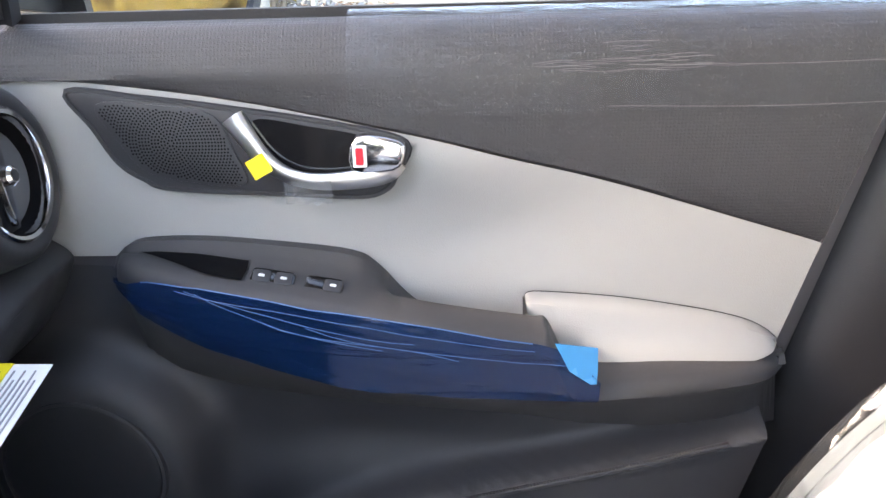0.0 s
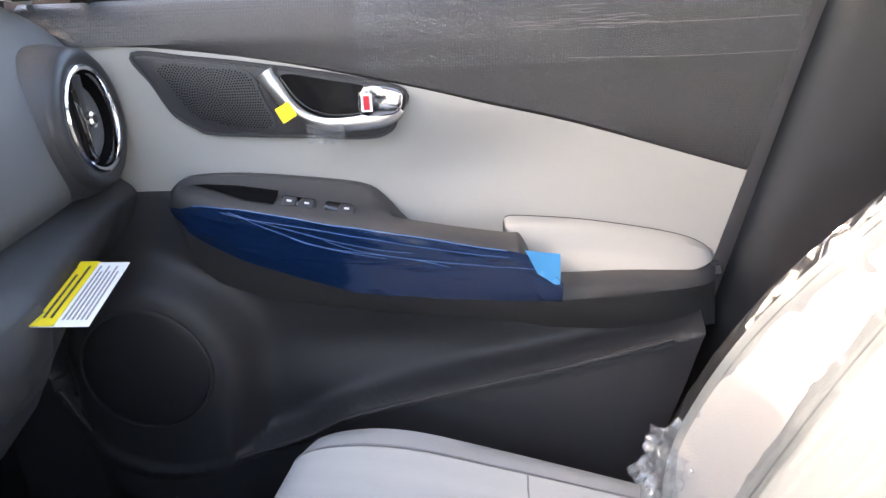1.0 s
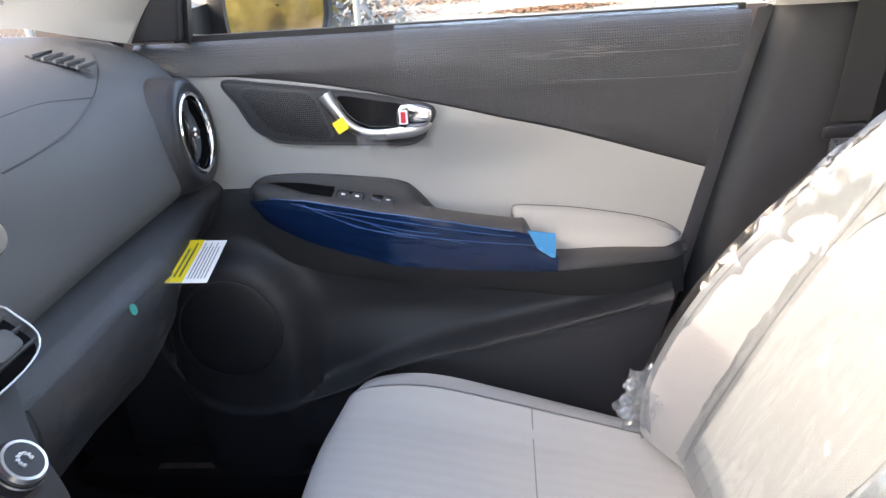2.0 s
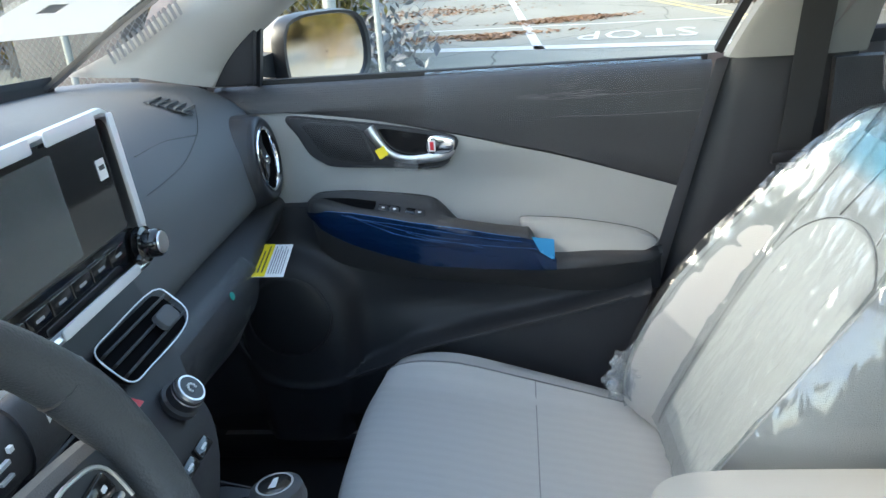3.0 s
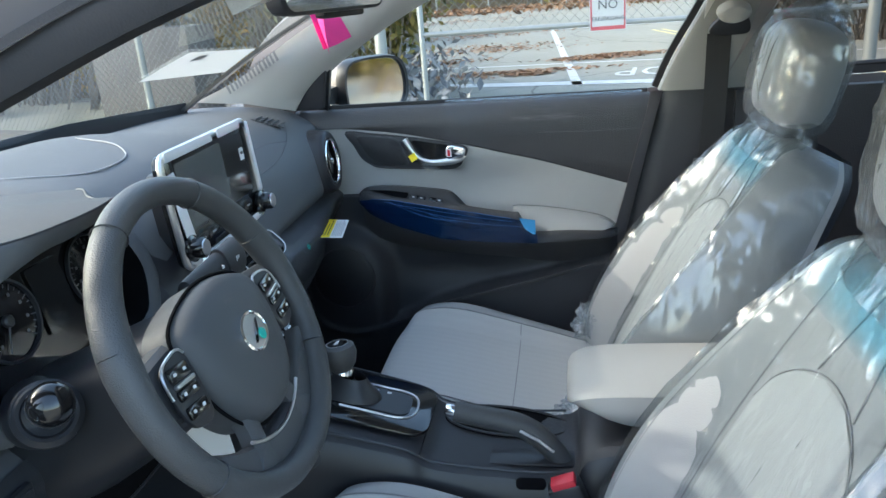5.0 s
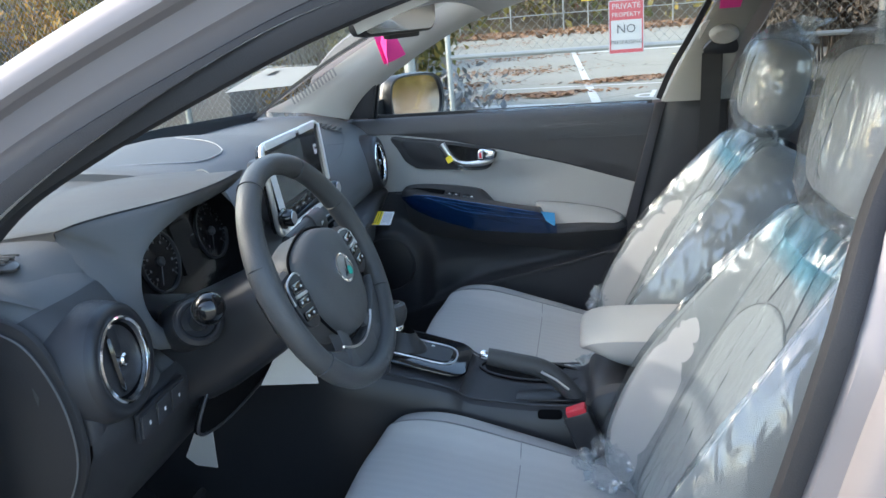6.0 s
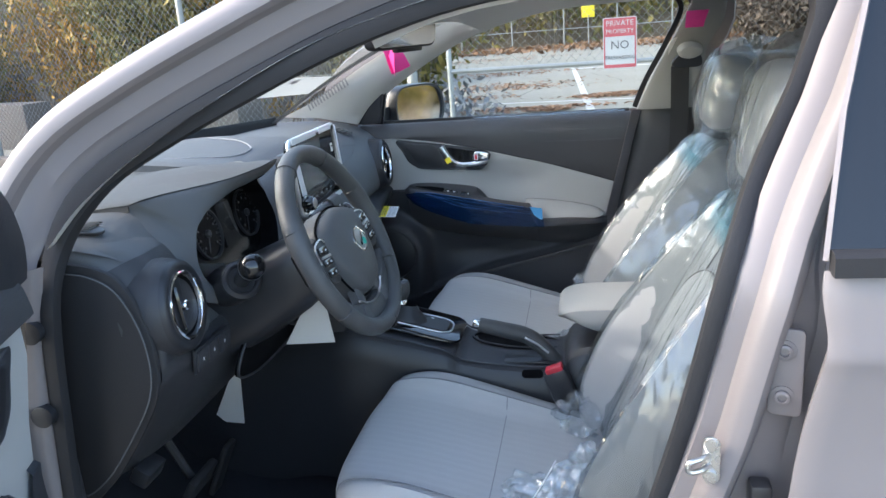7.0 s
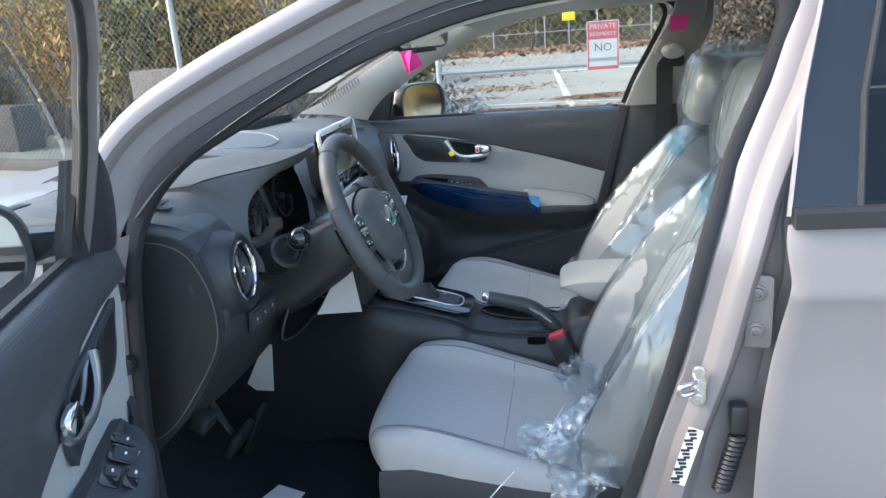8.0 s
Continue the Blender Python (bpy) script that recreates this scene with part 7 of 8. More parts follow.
for lo, hi in (((-0.735, 0.665, 1.130), (-0.50, 0.735, 1.085)), ((-0.60, 0.655, 1.185), (-0.44, 0.715, 1.150)), ((-0.42, 0.625, 1.285), (-0.335, 0.680, 1.225)), ((-0.20, 0.585, 1.385), (-0.17, 0.64, 1.315)), ((-0.05, 0.56, 1.435), (-0.03, 0.61, 1.37)), ((0.2, 0.55, 1.46), (0.2, 0.60, 1.415)), ((0.6, 0.55, 1.47), (0.6, 0.60, 1.42))):
    lo, hi = Vector(lo), Vector(hi)
    c = lo.lerp(hi, 0.5) + Vector((0.01, -0.028, 0.012))
    rows.append([lo + Vector((0, 0.03, 0)), lo, lo.lerp(c, 0.5) + Vector((0, -0.006, 0)), c, hi.lerp(c, 0.5) + Vector((0, -0.004, 0)), hi, hi + Vector((0, 0.05, -0.01))])
part("cover", loft(smooth_rows(rows, 5)), HEAD, ap)
ap2 = thing("pillar_trim", (-0.35, -0.68, 1.2), "pale fabric-grain windscreen pillar trim", "pillar trim", CAR)
part("cover", loft(smooth_rows([[(q[0] - 0.02, -q[1] - 0.012, q[2] + 0.028) for q in r] for r in rows], 5)), HEAD, ap2)
header = thing("header_trim", (0, 0, 1.43), "pale trim above the windscreen", "roof trim", CAR)
part("rail", sweep([(-0.05, y, 1.435 - 0.03 * (y / 0.56) ** 2) for y in np.linspace(-0.56, 0.56, 13)], [(-0.03, -0.02), (0.03, -0.02), (0.04, 0.02), (-0.03, 0.03)]), HEAD, header)
comb = thing("slotted_strip", (-0.56, 0.69, 1.17), "grey slotted strip lying along the pillar trim", "slotted strip")
c0, c1 = Vector((-0.628, 0.648, 1.148)), Vector((-0.485, 0.628, 1.222))
nrm = Vector((0.1, -1, 0.1)).normalized()
cway = (c1 - c0).normalized()
cup = nrm.cross(cway)
for k in range(14):
    q = c0.lerp(c1, k / 13) + nrm * 0.004
    part("slot_bar", loft([[q, q + cway * 0.006], [q + cup * 0.026 + cway * 0.002, q + cup * 0.026 + cway * 0.008]], thick=0.001), INK, comb)
mirror_in = thing("rear_view_mirror", (-0.14, 0.02, 1.36), "black rear-view mirror on the windscreen", "rear-view mirror")
MMr = frame_of((-0.118, -0.045, 1.372), (0.93, -0.36, -0.08))
part("housing", plate(round_rect(0.25, 0.068, 0.026), MMr @ Matrix.Translation((0, 0, -0.028)), 0.028, 0.006), BLACK, mirror_in)
part("glass", plate(round_rect(0.235, 0.055, 0.022), MMr @ Matrix.Translation((0, 0, 0.001)), 0.001), MIRROR, mirror_in)
part("button_bar", plate(round_rect(0.10, 0.012, 0.005), MMr @ Matrix.Translation((0.02, -0.036, -0.02)), 0.016, 0.003), BLACK, mirror_in)
part("stem", tube([(-0.15, -0.03, 1.37), (-0.20, -0.01, 1.41)], 0.012), BLACK, mirror_in)
ribbon = thing("pink_ribbon", (-0.2, 0.14, 1.31), "bright pink ribbon tied to the mirror", "ribbon")
part("strip", loft([[(-0.175, 0.03, 1.347), (-0.170, 0.035, 1.335)], [(-0.20, 0.10, 1.325), (-0.19, 0.10, 1.300)], [(-0.215, 0.145, 1.322), (-0.20, 0.14, 1.268)]], thick=0.0006), PINK, ribbon)
part("flag", loft([[(-0.222, 0.125, 1.335), (-0.205, 0.125, 1.275)], [(-0.195, 0.155, 1.345), (-0.19, 0.155, 1.28)], [(-0.185, 0.18, 1.325), (-0.17, 0.185, 1.29)]], thick=0.0006), PINK, ribbon)
sheet = thing("paper_envelope", (-0.6, 0.5, 1.2), "white paper in a clear sleeve stuck inside the windscreen", "paper")
page = lambda f, g, d: screen_at(0.48 + 0.45 * f + 0.04 * g - 0.05 * f * g, 0.27 - 0.01 * f + 0.13 * g) + Vector((d - 0.010, 0, -0.003 - 0.1 * (d - 0.012)))
part("page", loft([[page(f, g, 0.012) for f in np.linspace(0, 1, 8)] for g in np.linspace(0, 1, 6)]), PAGE, sheet)
part("page_print", loft([[page(f, g, 0.0135) for f in np.linspace(0.22, 0.36, 3)] for g in np.linspace(0.66, 0.86, 3)], thick=0.0004), FADED, sheet)


# ---- front doors ----
POCKET = curve1([-0.62, -0.58, -0.55, -0.525, -0.49, -0.45, -0.40, -0.35, -0.28, -0.207, -0.134, 0.137, 0.30], [0.86, 0.76, 0.67, 0.59, 0.52, 0.490, 0.478, 0.482, 0.500, 0.526, 0.560, 0.628, 0.674])
TRIM_Z = curve1([-0.46, -0.417, -0.342, -0.207, -0.046, 0.04, 0.148, 0.351, 0.42], [1.033, 1.031, 1.026, 1.006, 0.970, 0.947, 0.919, 0.855, 0.834])
REAR_X = curve1([0.36, 0.442, 0.543, 0.735, 0.859, 1.057, 1.09], [0.195, 0.228, 0.268, 0.318, 0.350, 0.400, 0.408])
POD = [(-0.369, 1.020), (-0.351, 0.985), (-0.333, 0.951), (-0.311, 0.934), (-0.285, 0.924), (-0.18, 0.917), (-0.103, 0.913), (-0.077, 0.920), (-0.067, 0.935), (-0.056, 0.966), (-0.119, 0.984), (-0.223, 1.002), (-0.301, 1.013)]


def front_door(s, sw, at, label):
    """A front door's inner side, drawn closed. s: +1 passenger, -1 driver."""
    dr = thing("front_door", at, label, "car door", "car doors", "structure")
    Y = lambda q: Vector((q[0], s * q[1], q[2]))
    P = lambda n, b, m, l="", sharp=45, par=None: part(n, b, m, par or dr, l, sharp)
    dz = -0.009 if s > 0 else 0.004
    xs = [-0.51 + 0.02 * k for k in range(48)]
    trim_z = TRIM_Z if s > 0 else (lambda x: TRIM_Z(x) - 0.038 * min(1.0, max(0.0, (x + 0.20) / 0.12)))
    fore = (lambda z: -1.0) if s > 0 else (lambda z: float(np.interp(z, [0.34, 0.64, 0.83, 0.90, 0.985, 1.03, 1.1], [-0.382, -0.372, -0.366, -0.386, -0.430, -0.466, -0.480])))
    rows = []
    for x in xs:
        zl = trim_z(x)
        xr = lambda z: max(fore(z), min(x, REAR_X(z)))
        prof = [(0.800, 1.070 + dz), (0.792, 1.083 + dz), (0.776, 1.086 + dz), (0.762, 1.080 + dz), (0.750, 1.064 + dz), (0.742, 1.04)]
        r = [Y((xr(z), y, z)) for y, z in prof]
        r += [Y((xr(1.03 + (zl - 1.03) * f), 0.740 + 0.006 * f, 1.03 + (zl - 1.03) * f)) for f in (0.1, 0.4, 0.7, 0.97)]
        r += [Y((xr(zl), 0.752, zl - 0.002))]
        rows.append(r)
    P("upper_trim", loft(rows), TRIM, "dark textured upper door trim")
    rows = []
    for x in xs:
        zl = trim_z(x) - 0.001
        r = []
        for f in np.linspace(0, 1, 44):
            z = zl + (0.735 - zl) * f
            scoop = 0.020 * math.exp(-((x - 0.02) / 0.11) ** 2 - ((z - 0.87) / 0.05) ** 2) / (1 + math.exp((z - 0.935 + 1.3 * (x - 0.01) ** 2) / 0.004))
            y = 0.747 + scoop
            r.append(Y((max(fore(min(z, 0.985)), min(x, REAR_X(z))), y, z)))
        rows.append(r)
    P("insert", loft(rows), VINYL, "pale grey vinyl insert")
    # dark lower panel with speaker bulge and pocket
    rows = []
    for x in [-0.62 + 0.008 * k for k in range(134)]:
        if s < 0 and x < -0.42:
            continue
        r = []
        ztop = float(np.interp(x, [-0.62, -0.345, -0.31, -0.05, 0.4], [0.855, 0.852, 0.80, 0.742, 0.735]))
        for z in np.linspace(ztop, 0.34, 84):
            cr, cr2 = POCKET(x), POCKET(x + 0.02)
            y = 0.738
            d = math.hypot(x + 0.404, max(z - 0.635, 0.25 * (z - 0.635)))
            bul = (0.060 if s > 0 else 0.0) * (1 / (1 + math.exp((d - 0.118) / 0.008))) * (1 if x < -0.2 else 0)
            sd = (z - cr) / math.hypot(1.0, 50 * (cr2 - cr))
            pocket = (0.050 if s > 0 else 0.02) / (1 + math.exp(max(-60.0, min(60.0, sd / 0.0035)))) * min(1, max(0, (z - 0.30) / 0.1))
            y -= max(bul, pocket) + 0.006 * math.exp(-((sd + 0.006) / 0.007) ** 2)
            top = 0.045 * math.exp(-((z - 0.80) / 0.05) ** 2) * (1 / (1 + math.exp((-x - (0.33 if s > 0 else 0.22)) / 0.02)))
            bowl = 0.020 * math.exp(-((x + 0.10) / 0.14) ** 2 - ((z - 0.63) / 0.045) ** 2)
            y += -top + bowl
            if z > 0.85:
                y = 0.749
            r.append(Y((max(fore(z), min(x, REAR_X(z))), y, z)))
        rows.append(r)
    P("lower_panel", loft(rows), DARK, "black grained lower door panel")
    lip = [Y((x, 0.738 - (0.054 if s > 0 else 0.024), POCKET(x) - 0.002)) for x in np.linspace(-0.53 if s > 0 else -0.33, 0.262, 40)]
    P("pocket_lip", tube(lip, 0.0032, 8), TRIM, "rounded lip of the door pocket")
    sm = frame_of(Y((-0.404, 0.677, 0.635)), (0, -s, 0.04))
    if s > 0:
        P("speaker_grille", lathe([(0.083, -0.004), (0.081, 0.002), (0.075, 0.004), (0.0, 0.007)], sm, 48), BLACK, "round black speaker grille")
    if s > 0:
        P("speaker_ring", lathe([(0.087, -0.006), (0.086, 0.003), (0.0835, 0.004), (0.082, -0.002)], sm, 48), DARK)
    # handle pod
    dm = Matrix(((1, 0, 0, 0), (0, 0, -s, s * 0.748), (0, s * s, 0, 0), (0, 0, 0, 1)))
    if s < 0:
        dm = Matrix(((1, 0, 0, 0), (0, 0, 1, -0.748), (0, 1, 0, 0), (0, 0, 0, 1)))
    outline = POD if s > 0 else POD[:6] + [(-0.104, 0.899), (-0.090, 0.893), (-0.082, 0.903), (-0.078, 0.936)] + POD[10:]
    pod = [(q.x, q.y) for q in spline([(a, b, 0) for a, b in outline], 5, closed=True)]
    P("handle_pod", plate(pod, dm, 0.009, 0.004, 3), DARK, "black handle surround")
    tw = [(q.x, q.y) for q in spline([(-0.343, 1.008, 0), (-0.328, 0.972, 0), (-0.307, 0.943, 0), (-0.270, 0.932, 0), (-0.213, 0.928, 0), (-0.220, 0.962, 0), (-0.236, 0.996, 0), (-0.285, 1.006, 0)], 5, closed=True)]
    P("tweeter_grille", plate(tw, dm @ Matrix.Translation((0, 0, 0.0092)), 0.0015, 0.0006), DARK, "perforated tweeter grille")
    bm = bmesh.new()
    inside = lambda x, z: sum((b[1] > z) != (c[1] > z) and x < (c[0] - b[0]) * (z - b[1]) / (c[1] - b[1]) + b[0] for b, c in zip(tw, tw[1:] + tw[:1])) % 2
    for ring_no in range(1, 31):
        r = 0.0030 * ring_no
        for k in range(max(6, int(2 * math.pi * r / 0.0033))):
            a = 2 * math.pi * k / max(6, int(2 * math.pi * r / 0.0033))
            x, z = -0.278 + r * math.cos(a), 0.970 + r * math.sin(a)
            if all(inside(x + i, z + j) for i in (-0.003, 0.003) for j in (-0.003, 0.003)):
                bm.faces.new([bm.verts.new(dm @ Vector((x + 0.0010 * math.cos(b), z + 0.0010 * math.sin(b), 0.0111))) for b in np.linspace(0, 2 * math.pi, 7)[:6]])
    ob = P("perforation", bm, RECESS_SHADE)
    ob["kind"] = "stuff"
    P("pod_rim", tube([dm @ Vector((a, b, 0.0075)) for a, b in pod], 0.0028 if s > 0 else 0.0012, 6, True, (0, 1, 0)), DARK)
    cup = [(q.x, q.y) for q in spline([(-0.198, 0.990, 0), (-0.180, 0.955, 0), (-0.155, 0.940, 0), (-0.105, 0.940, 0), (-0.088, 0.955, 0), (-0.095, 0.972, 0), (-0.145, 0.983, 0)], 5, closed=True)]
    P("handle_cup", plate(cup, dm @ Matrix.Translation((0, 0, 0.0095)), 0.0006), PIANO, "dark recessed handle cup")
    hp = [dm @ Vector(q) for q in spline([(-0.216, 0.994, 0.012), (-0.204, 0.975, 0.016), (-0.188, 0.953, 0.018), (-0.166, 0.938, 0.019), (-0.138, 0.932, 0.019), (-0.098, 0.934, 0.017), (-0.076, 0.940, 0.014), (-0.066, 0.950, 0.012)], 5)]
    P("pull_handle", sweep(hp, [(-0.009, -0.003), (-0.005, -0.006), (0.005, -0.006), (0.009, -0.003), (0.009, 0.002), (0.005, 0.005), (-0.005, 0.005), (-0.009, 0.002)], False, dm.to_3x3() @ Vector((0, 0, 1)), lambda t: 1.25 - 0.45 * math.sin(math.pi * min(1, t * 1.15))), SATIN, "satin silver pull handle")
    P("lock_lever", plate(spline_loop([(-0.108, 0.943), (-0.068, 0.941), (-0.057, 0.957), (-0.062, 0.971), (-0.102, 0.975)], 3), dm @ Matrix.Translation((0.0, 0.0, 0.010)), 0.012, 0.004), CHROME, "bright chrome release lever")
    if s > 0:
        P("lock_mark", plate(round_rect(0.007, 0.016, 0.001), dm @ Matrix.Translation((-0.099, 0.957, 0.0225)), 0.0008), RED, "red unlocked mark")
    if s > 0:
        P("lock_pad", plate(round_rect(0.013, 0.021, 0.001), dm @ Matrix.Translation((-0.099, 0.957, 0.0218)), 0.0008), WHITEMARK)
    # armrest: a long shelf that grows out of the panel
    rows = []
    rear_part = ((0.06, 0.738, 0.772, 0.797, 0.659, 0.722), (0.076, 0.738, 0.766, 0.793, 0.659, 0.720), (0.097, 0.738, 0.748, 0.748, 0.662, 0.716), (0.12, 0.738, 0.735, 0.742, 0.664, 0.712), (0.20, 0.738, 0.730, 0.744, 0.672, 0.708), (0.29, 0.738, 0.732, 0.738, 0.700, 0.708), (0.325, 0.742, 0.735, 0.735, 0.734, 0.71))
    if s > 0:
        shelf = ((-0.352, 0.742, 0.852, 0.850, 0.735, 0.845), (-0.345, 0.738, 0.860, 0.856, 0.715, 0.82), (-0.325, 0.738, 0.871, 0.862, 0.692, 0.795), (-0.26, 0.738, 0.872, 0.855, 0.672, 0.768), (-0.18, 0.738, 0.864, 0.842, 0.664, 0.752), (-0.115, 0.738, 0.854, 0.830, 0.660, 0.742),
                 (-0.09, 0.738, 0.838, 0.825, 0.659, 0.738), (-0.063, 0.738, 0.806, 0.819, 0.658, 0.735), (-0.035, 0.738, 0.785, 0.813, 0.658, 0.732), (0.01, 0.738, 0.774, 0.805, 0.658, 0.728)) + rear_part
    else:
        shelf = ((-0.264, 0.742, 0.864, 0.862, 0.735, 0.855), (-0.252, 0.738, 0.867, 0.862, 0.712, 0.82), (-0.225, 0.738, 0.867, 0.858, 0.690, 0.785), (-0.18, 0.738, 0.866, 0.851, 0.674, 0.755), (-0.10, 0.738, 0.862, 0.842, 0.662, 0.742), (-0.03, 0.738, 0.860, 0.832, 0.658, 0.735), (0.02, 0.738, 0.820, 0.815, 0.658, 0.728)) + rear_part
    for x, yt, zt, zo, yo, zb in shelf:
        mid = 0.5 * (yt + yo) + 0.004
        rows.append([Y(q) for q in ((x, yt + 0.01, zt), (x, yt - 0.008, zt + 0.002), (x, yt - 0.016, zt - 0.006), (x, mid, zo + 0.004), (x, yo + 0.012, zo + 0.002), (x, yo + 0.003, zo - 0.004), (x, yo, zo - 0.014), (x, yo + 0.002, 0.5 * (zo + zb)), (x, yo + 0.014, zb), (x, yt - 0.01, zb - 0.055))])
    P("armrest", loft(smooth_rows(rows, 4)), DARK_LIT if s > 0 else DARK, "black door armrest")
    # grip recess: a near-black sheet on the armrest paints its shade
    def on_shelf(x, f, lift=0.0025):
        """A point of the armrest's top: f from the panel (0) to the cabin's edge (1)."""
        yt, zt, zo, yo = [float(np.interp(x, [r[0] for r in shelf], [r[k] for r in shelf])) for k in (1, 2, 3, 4)]
        pts = [(yt - 0.016, zt - 0.006), (0.5 * (yt + yo) + 0.004, zo + 0.004), (yo + 0.012, zo + 0.002)]
        y, z = [float(np.interp(f, (0, 0.5, 1), [p[k] for p in pts])) for k in (0, 1)]
        return Y((x, y, z + lift))
    if s > 0:
        rows = []
        for x in np.linspace(-0.318, -0.212, 14):
            u = (x + 0.318) / 0.106
            f0, f1 = 0.16 + 0.10 * u + 0.30 * max(0, 0.12 - u) / 0.12, 0.50 + 0.42 * min(1, 1.5 * u)
            rows.append([on_shelf(x, f0 + (f1 - f0) * g) for g in np.linspace(0, 1, 6)])
        P("grip_recess_shade", loft(rows), RECESS_SHADE, "flat patch painting the shade of a grip recess")
    # switches
    for x, y, z, w, h, keys in sw:
        m = frame_of(Y((x, y, z)), (0.16, -s * 0.55, 0.9), (0, s, 0))
        b = P("switch_block", plate(round_rect(w, h, 0.005), m, 0.003, 0.001), PIANO, "gloss black switch block")
        for k in range(keys):
            q = m @ Matrix.Translation(((k - 0.5 * (keys - 1)) * w / keys + (0.009 if w == 0.036 else 0), 0, 0.003))
            P("switch_key", plate(round_rect(0.8 * w / keys if w != 0.036 else 0.018, 0.72 * h, 0.003), q, 0.0018, 0.001), DARK, par=b)
            P("switch_mark", plate(round_rect(0.006, 0.003, 0.001), q @ Matrix.Translation((0, 0, 0.0019)), 0.0003), WHITEMARK, par=b)
    # storage lid behind the armrest
    rows = []
    for x, zt, zb, yo in ((0.058, 0.803, 0.768, 0.716), (0.066, 0.806, 0.760, 0.712), (0.10, 0.804, 0.742, 0.706), (0.15, 0.799, 0.731, 0.701), (0.20, 0.791, 0.729, 0.701), (0.25, 0.781, 0.731, 0.705), (0.285, 0.771, 0.736, 0.711), (0.306, 0.760, 0.742, 0.718), (0.318, 0.750, 0.746, 0.737)):
        rows.append([Y(q) for q in ((x, 0.748, zt), (x, 0.742 if yo < 0.73 else 0.745, zt - 0.001), (x, 0.5 * (yo + 0.745), zt - 0.12 * (zt - zb)), (x, yo + 0.012, zt - 0.38 * (zt - zb)), (x, yo + 0.003, zt - 0.68 * (zt - zb)), (x, yo + 0.002, zb + 0.004), (x, yo + 0.02, zb - 0.004))])
    P("storage_lid", loft(smooth_rows(rows, 4)), VINYL, "pale grey vinyl storage lid")
    edge = [r[0] + Vector((0, -s * 0.002, 0)) for r in smooth_rows(rows, 4)]
    P("lid_gap", tube(edge, 0.0006, 6), BLACK)
    P("lid_front", loft([[Y((0.056, 0.748, 0.801)), Y((0.058, 0.716, 0.797))], [Y((0.056, 0.748, 0.767)), Y((0.062, 0.708, 0.767))]]), BLACK)
    hem = [r[-1] + Vector((0, -s * 0.002, -0.001)) for r in smooth_rows(rows, 4)[4:-5]]
    P("lid_trim", tube(hem, 0.0014, 6), CHROME if s > 0 else DARK, "thin bright trim strip")
    # outer skin, window frame and glass
    rows = []
    for z, y in ((1.075, 0.868), (1.0, 0.886), (0.95, 0.886), (0.85, 0.882), (0.72, 0.892), (0.5, 0.90), (0.34, 0.89)):
        rows.append([Y((x, y - (0.03 if x < -0.59 else 0), z)) for x in ((-0.60, -0.585, -0.3, 0.1) if s > 0 else (-0.41, -0.40, -0.3, 0.1))] + [Y((REAR_X(z) + 0.085, y - 0.004, z)), Y((REAR_X(z) + 0.09, y - 0.03, z))])
    P("outer_skin", loft(smooth_rows(rows, 3)), PAINT, "pearl white outer skin")
    P("rear_edge", loft([[Y((REAR_X(z) + 0.004, 0.76, z)), Y((REAR_X(z) + 0.06, 0.80, z)), Y((REAR_X(z) + 0.088, 0.862, z))] for z in (1.08, 0.95, 0.8, 0.6, 0.4, 0.34)]), PAINT)
    P("bottom_edge", loft([[Y((x, 0.70, 0.342)), Y((x, 0.80, 0.336)), Y((x, 0.885, 0.342))] for x in (-0.6 if s > 0 else -0.40, -0.2, 0.22)]), PAINT)
    if s > 0:
        P("front_edge", loft([[Y((-0.60, 0.75, z)), Y((-0.60, 0.86, z))] for z in (1.05, 0.8, 0.5, 0.34)]), PAINT)
    else:
        P("front_edge", loft([[Y((fore(z) + 0.002, 0.748, z)), Y((fore(z) - 0.004, 0.753, z)), Y((fore(z) - 0.007, 0.764, z)), Y((fore(z) - 0.008, 0.80, z)), Y((fore(z) - 0.006, 0.87, z))] for z in (1.06, 1.0, 0.9, 0.8, 0.65, 0.5, 0.34)]), RUBBER, "black front shut face")
    fr = [Y(q) for q in spline([(-0.545, 0.785, 1.085), (-0.47, 0.745, 1.175), (-0.345, 0.712, 1.25), (-0.2, 0.684, 1.318), (-0.06, 0.661, 1.374), (0.10, 0.645, 1.415), (0.30, 0.637, 1.437), (0.47, 0.642, 1.435), (0.545, 0.66, 1.39), (0.51, 0.70, 1.29), (0.452, 0.748, 1.175), (0.42, 0.785, 1.09)], 5)]
    wide = 0.45 if s > 0 else 0.95
    if s < 0:
        fr = [Y(q) for q in spline([(-0.400, 0.785, 1.090), (-0.345, 0.745, 1.190), (-0.297, 0.712, 1.275), (-0.242, 0.684, 1.350), (-0.192, 0.660, 1.406), (-0.10, 0.640, 1.47), (0.20, 0.637, 1.50), (0.47, 0.642, 1.435), (0.545, 0.66, 1.39), (0.51, 0.70, 1.29), (0.452, 0.748, 1.175), (0.42, 0.785, 1.09)], 5)]
    P("window_frame", sweep(fr, [(-0.02 * wide, -0.016 * wide), (0.012 * wide, -0.016 * wide), (0.016 * wide, 0.0), (0.012 * wide, 0.016 * wide), (-0.02 * wide, 0.016 * wide)], False, (0, s, 0)), RUBBER if s > 0 else PAINT, "slim window frame")
    if s < 0:
        P("frame_seal", sweep([q + Vector((0.020, 0.0, -0.010)) for q in fr], ring_section(0.006, 8), False, (0, s, 0)), RUBBER, "black window frame seal")
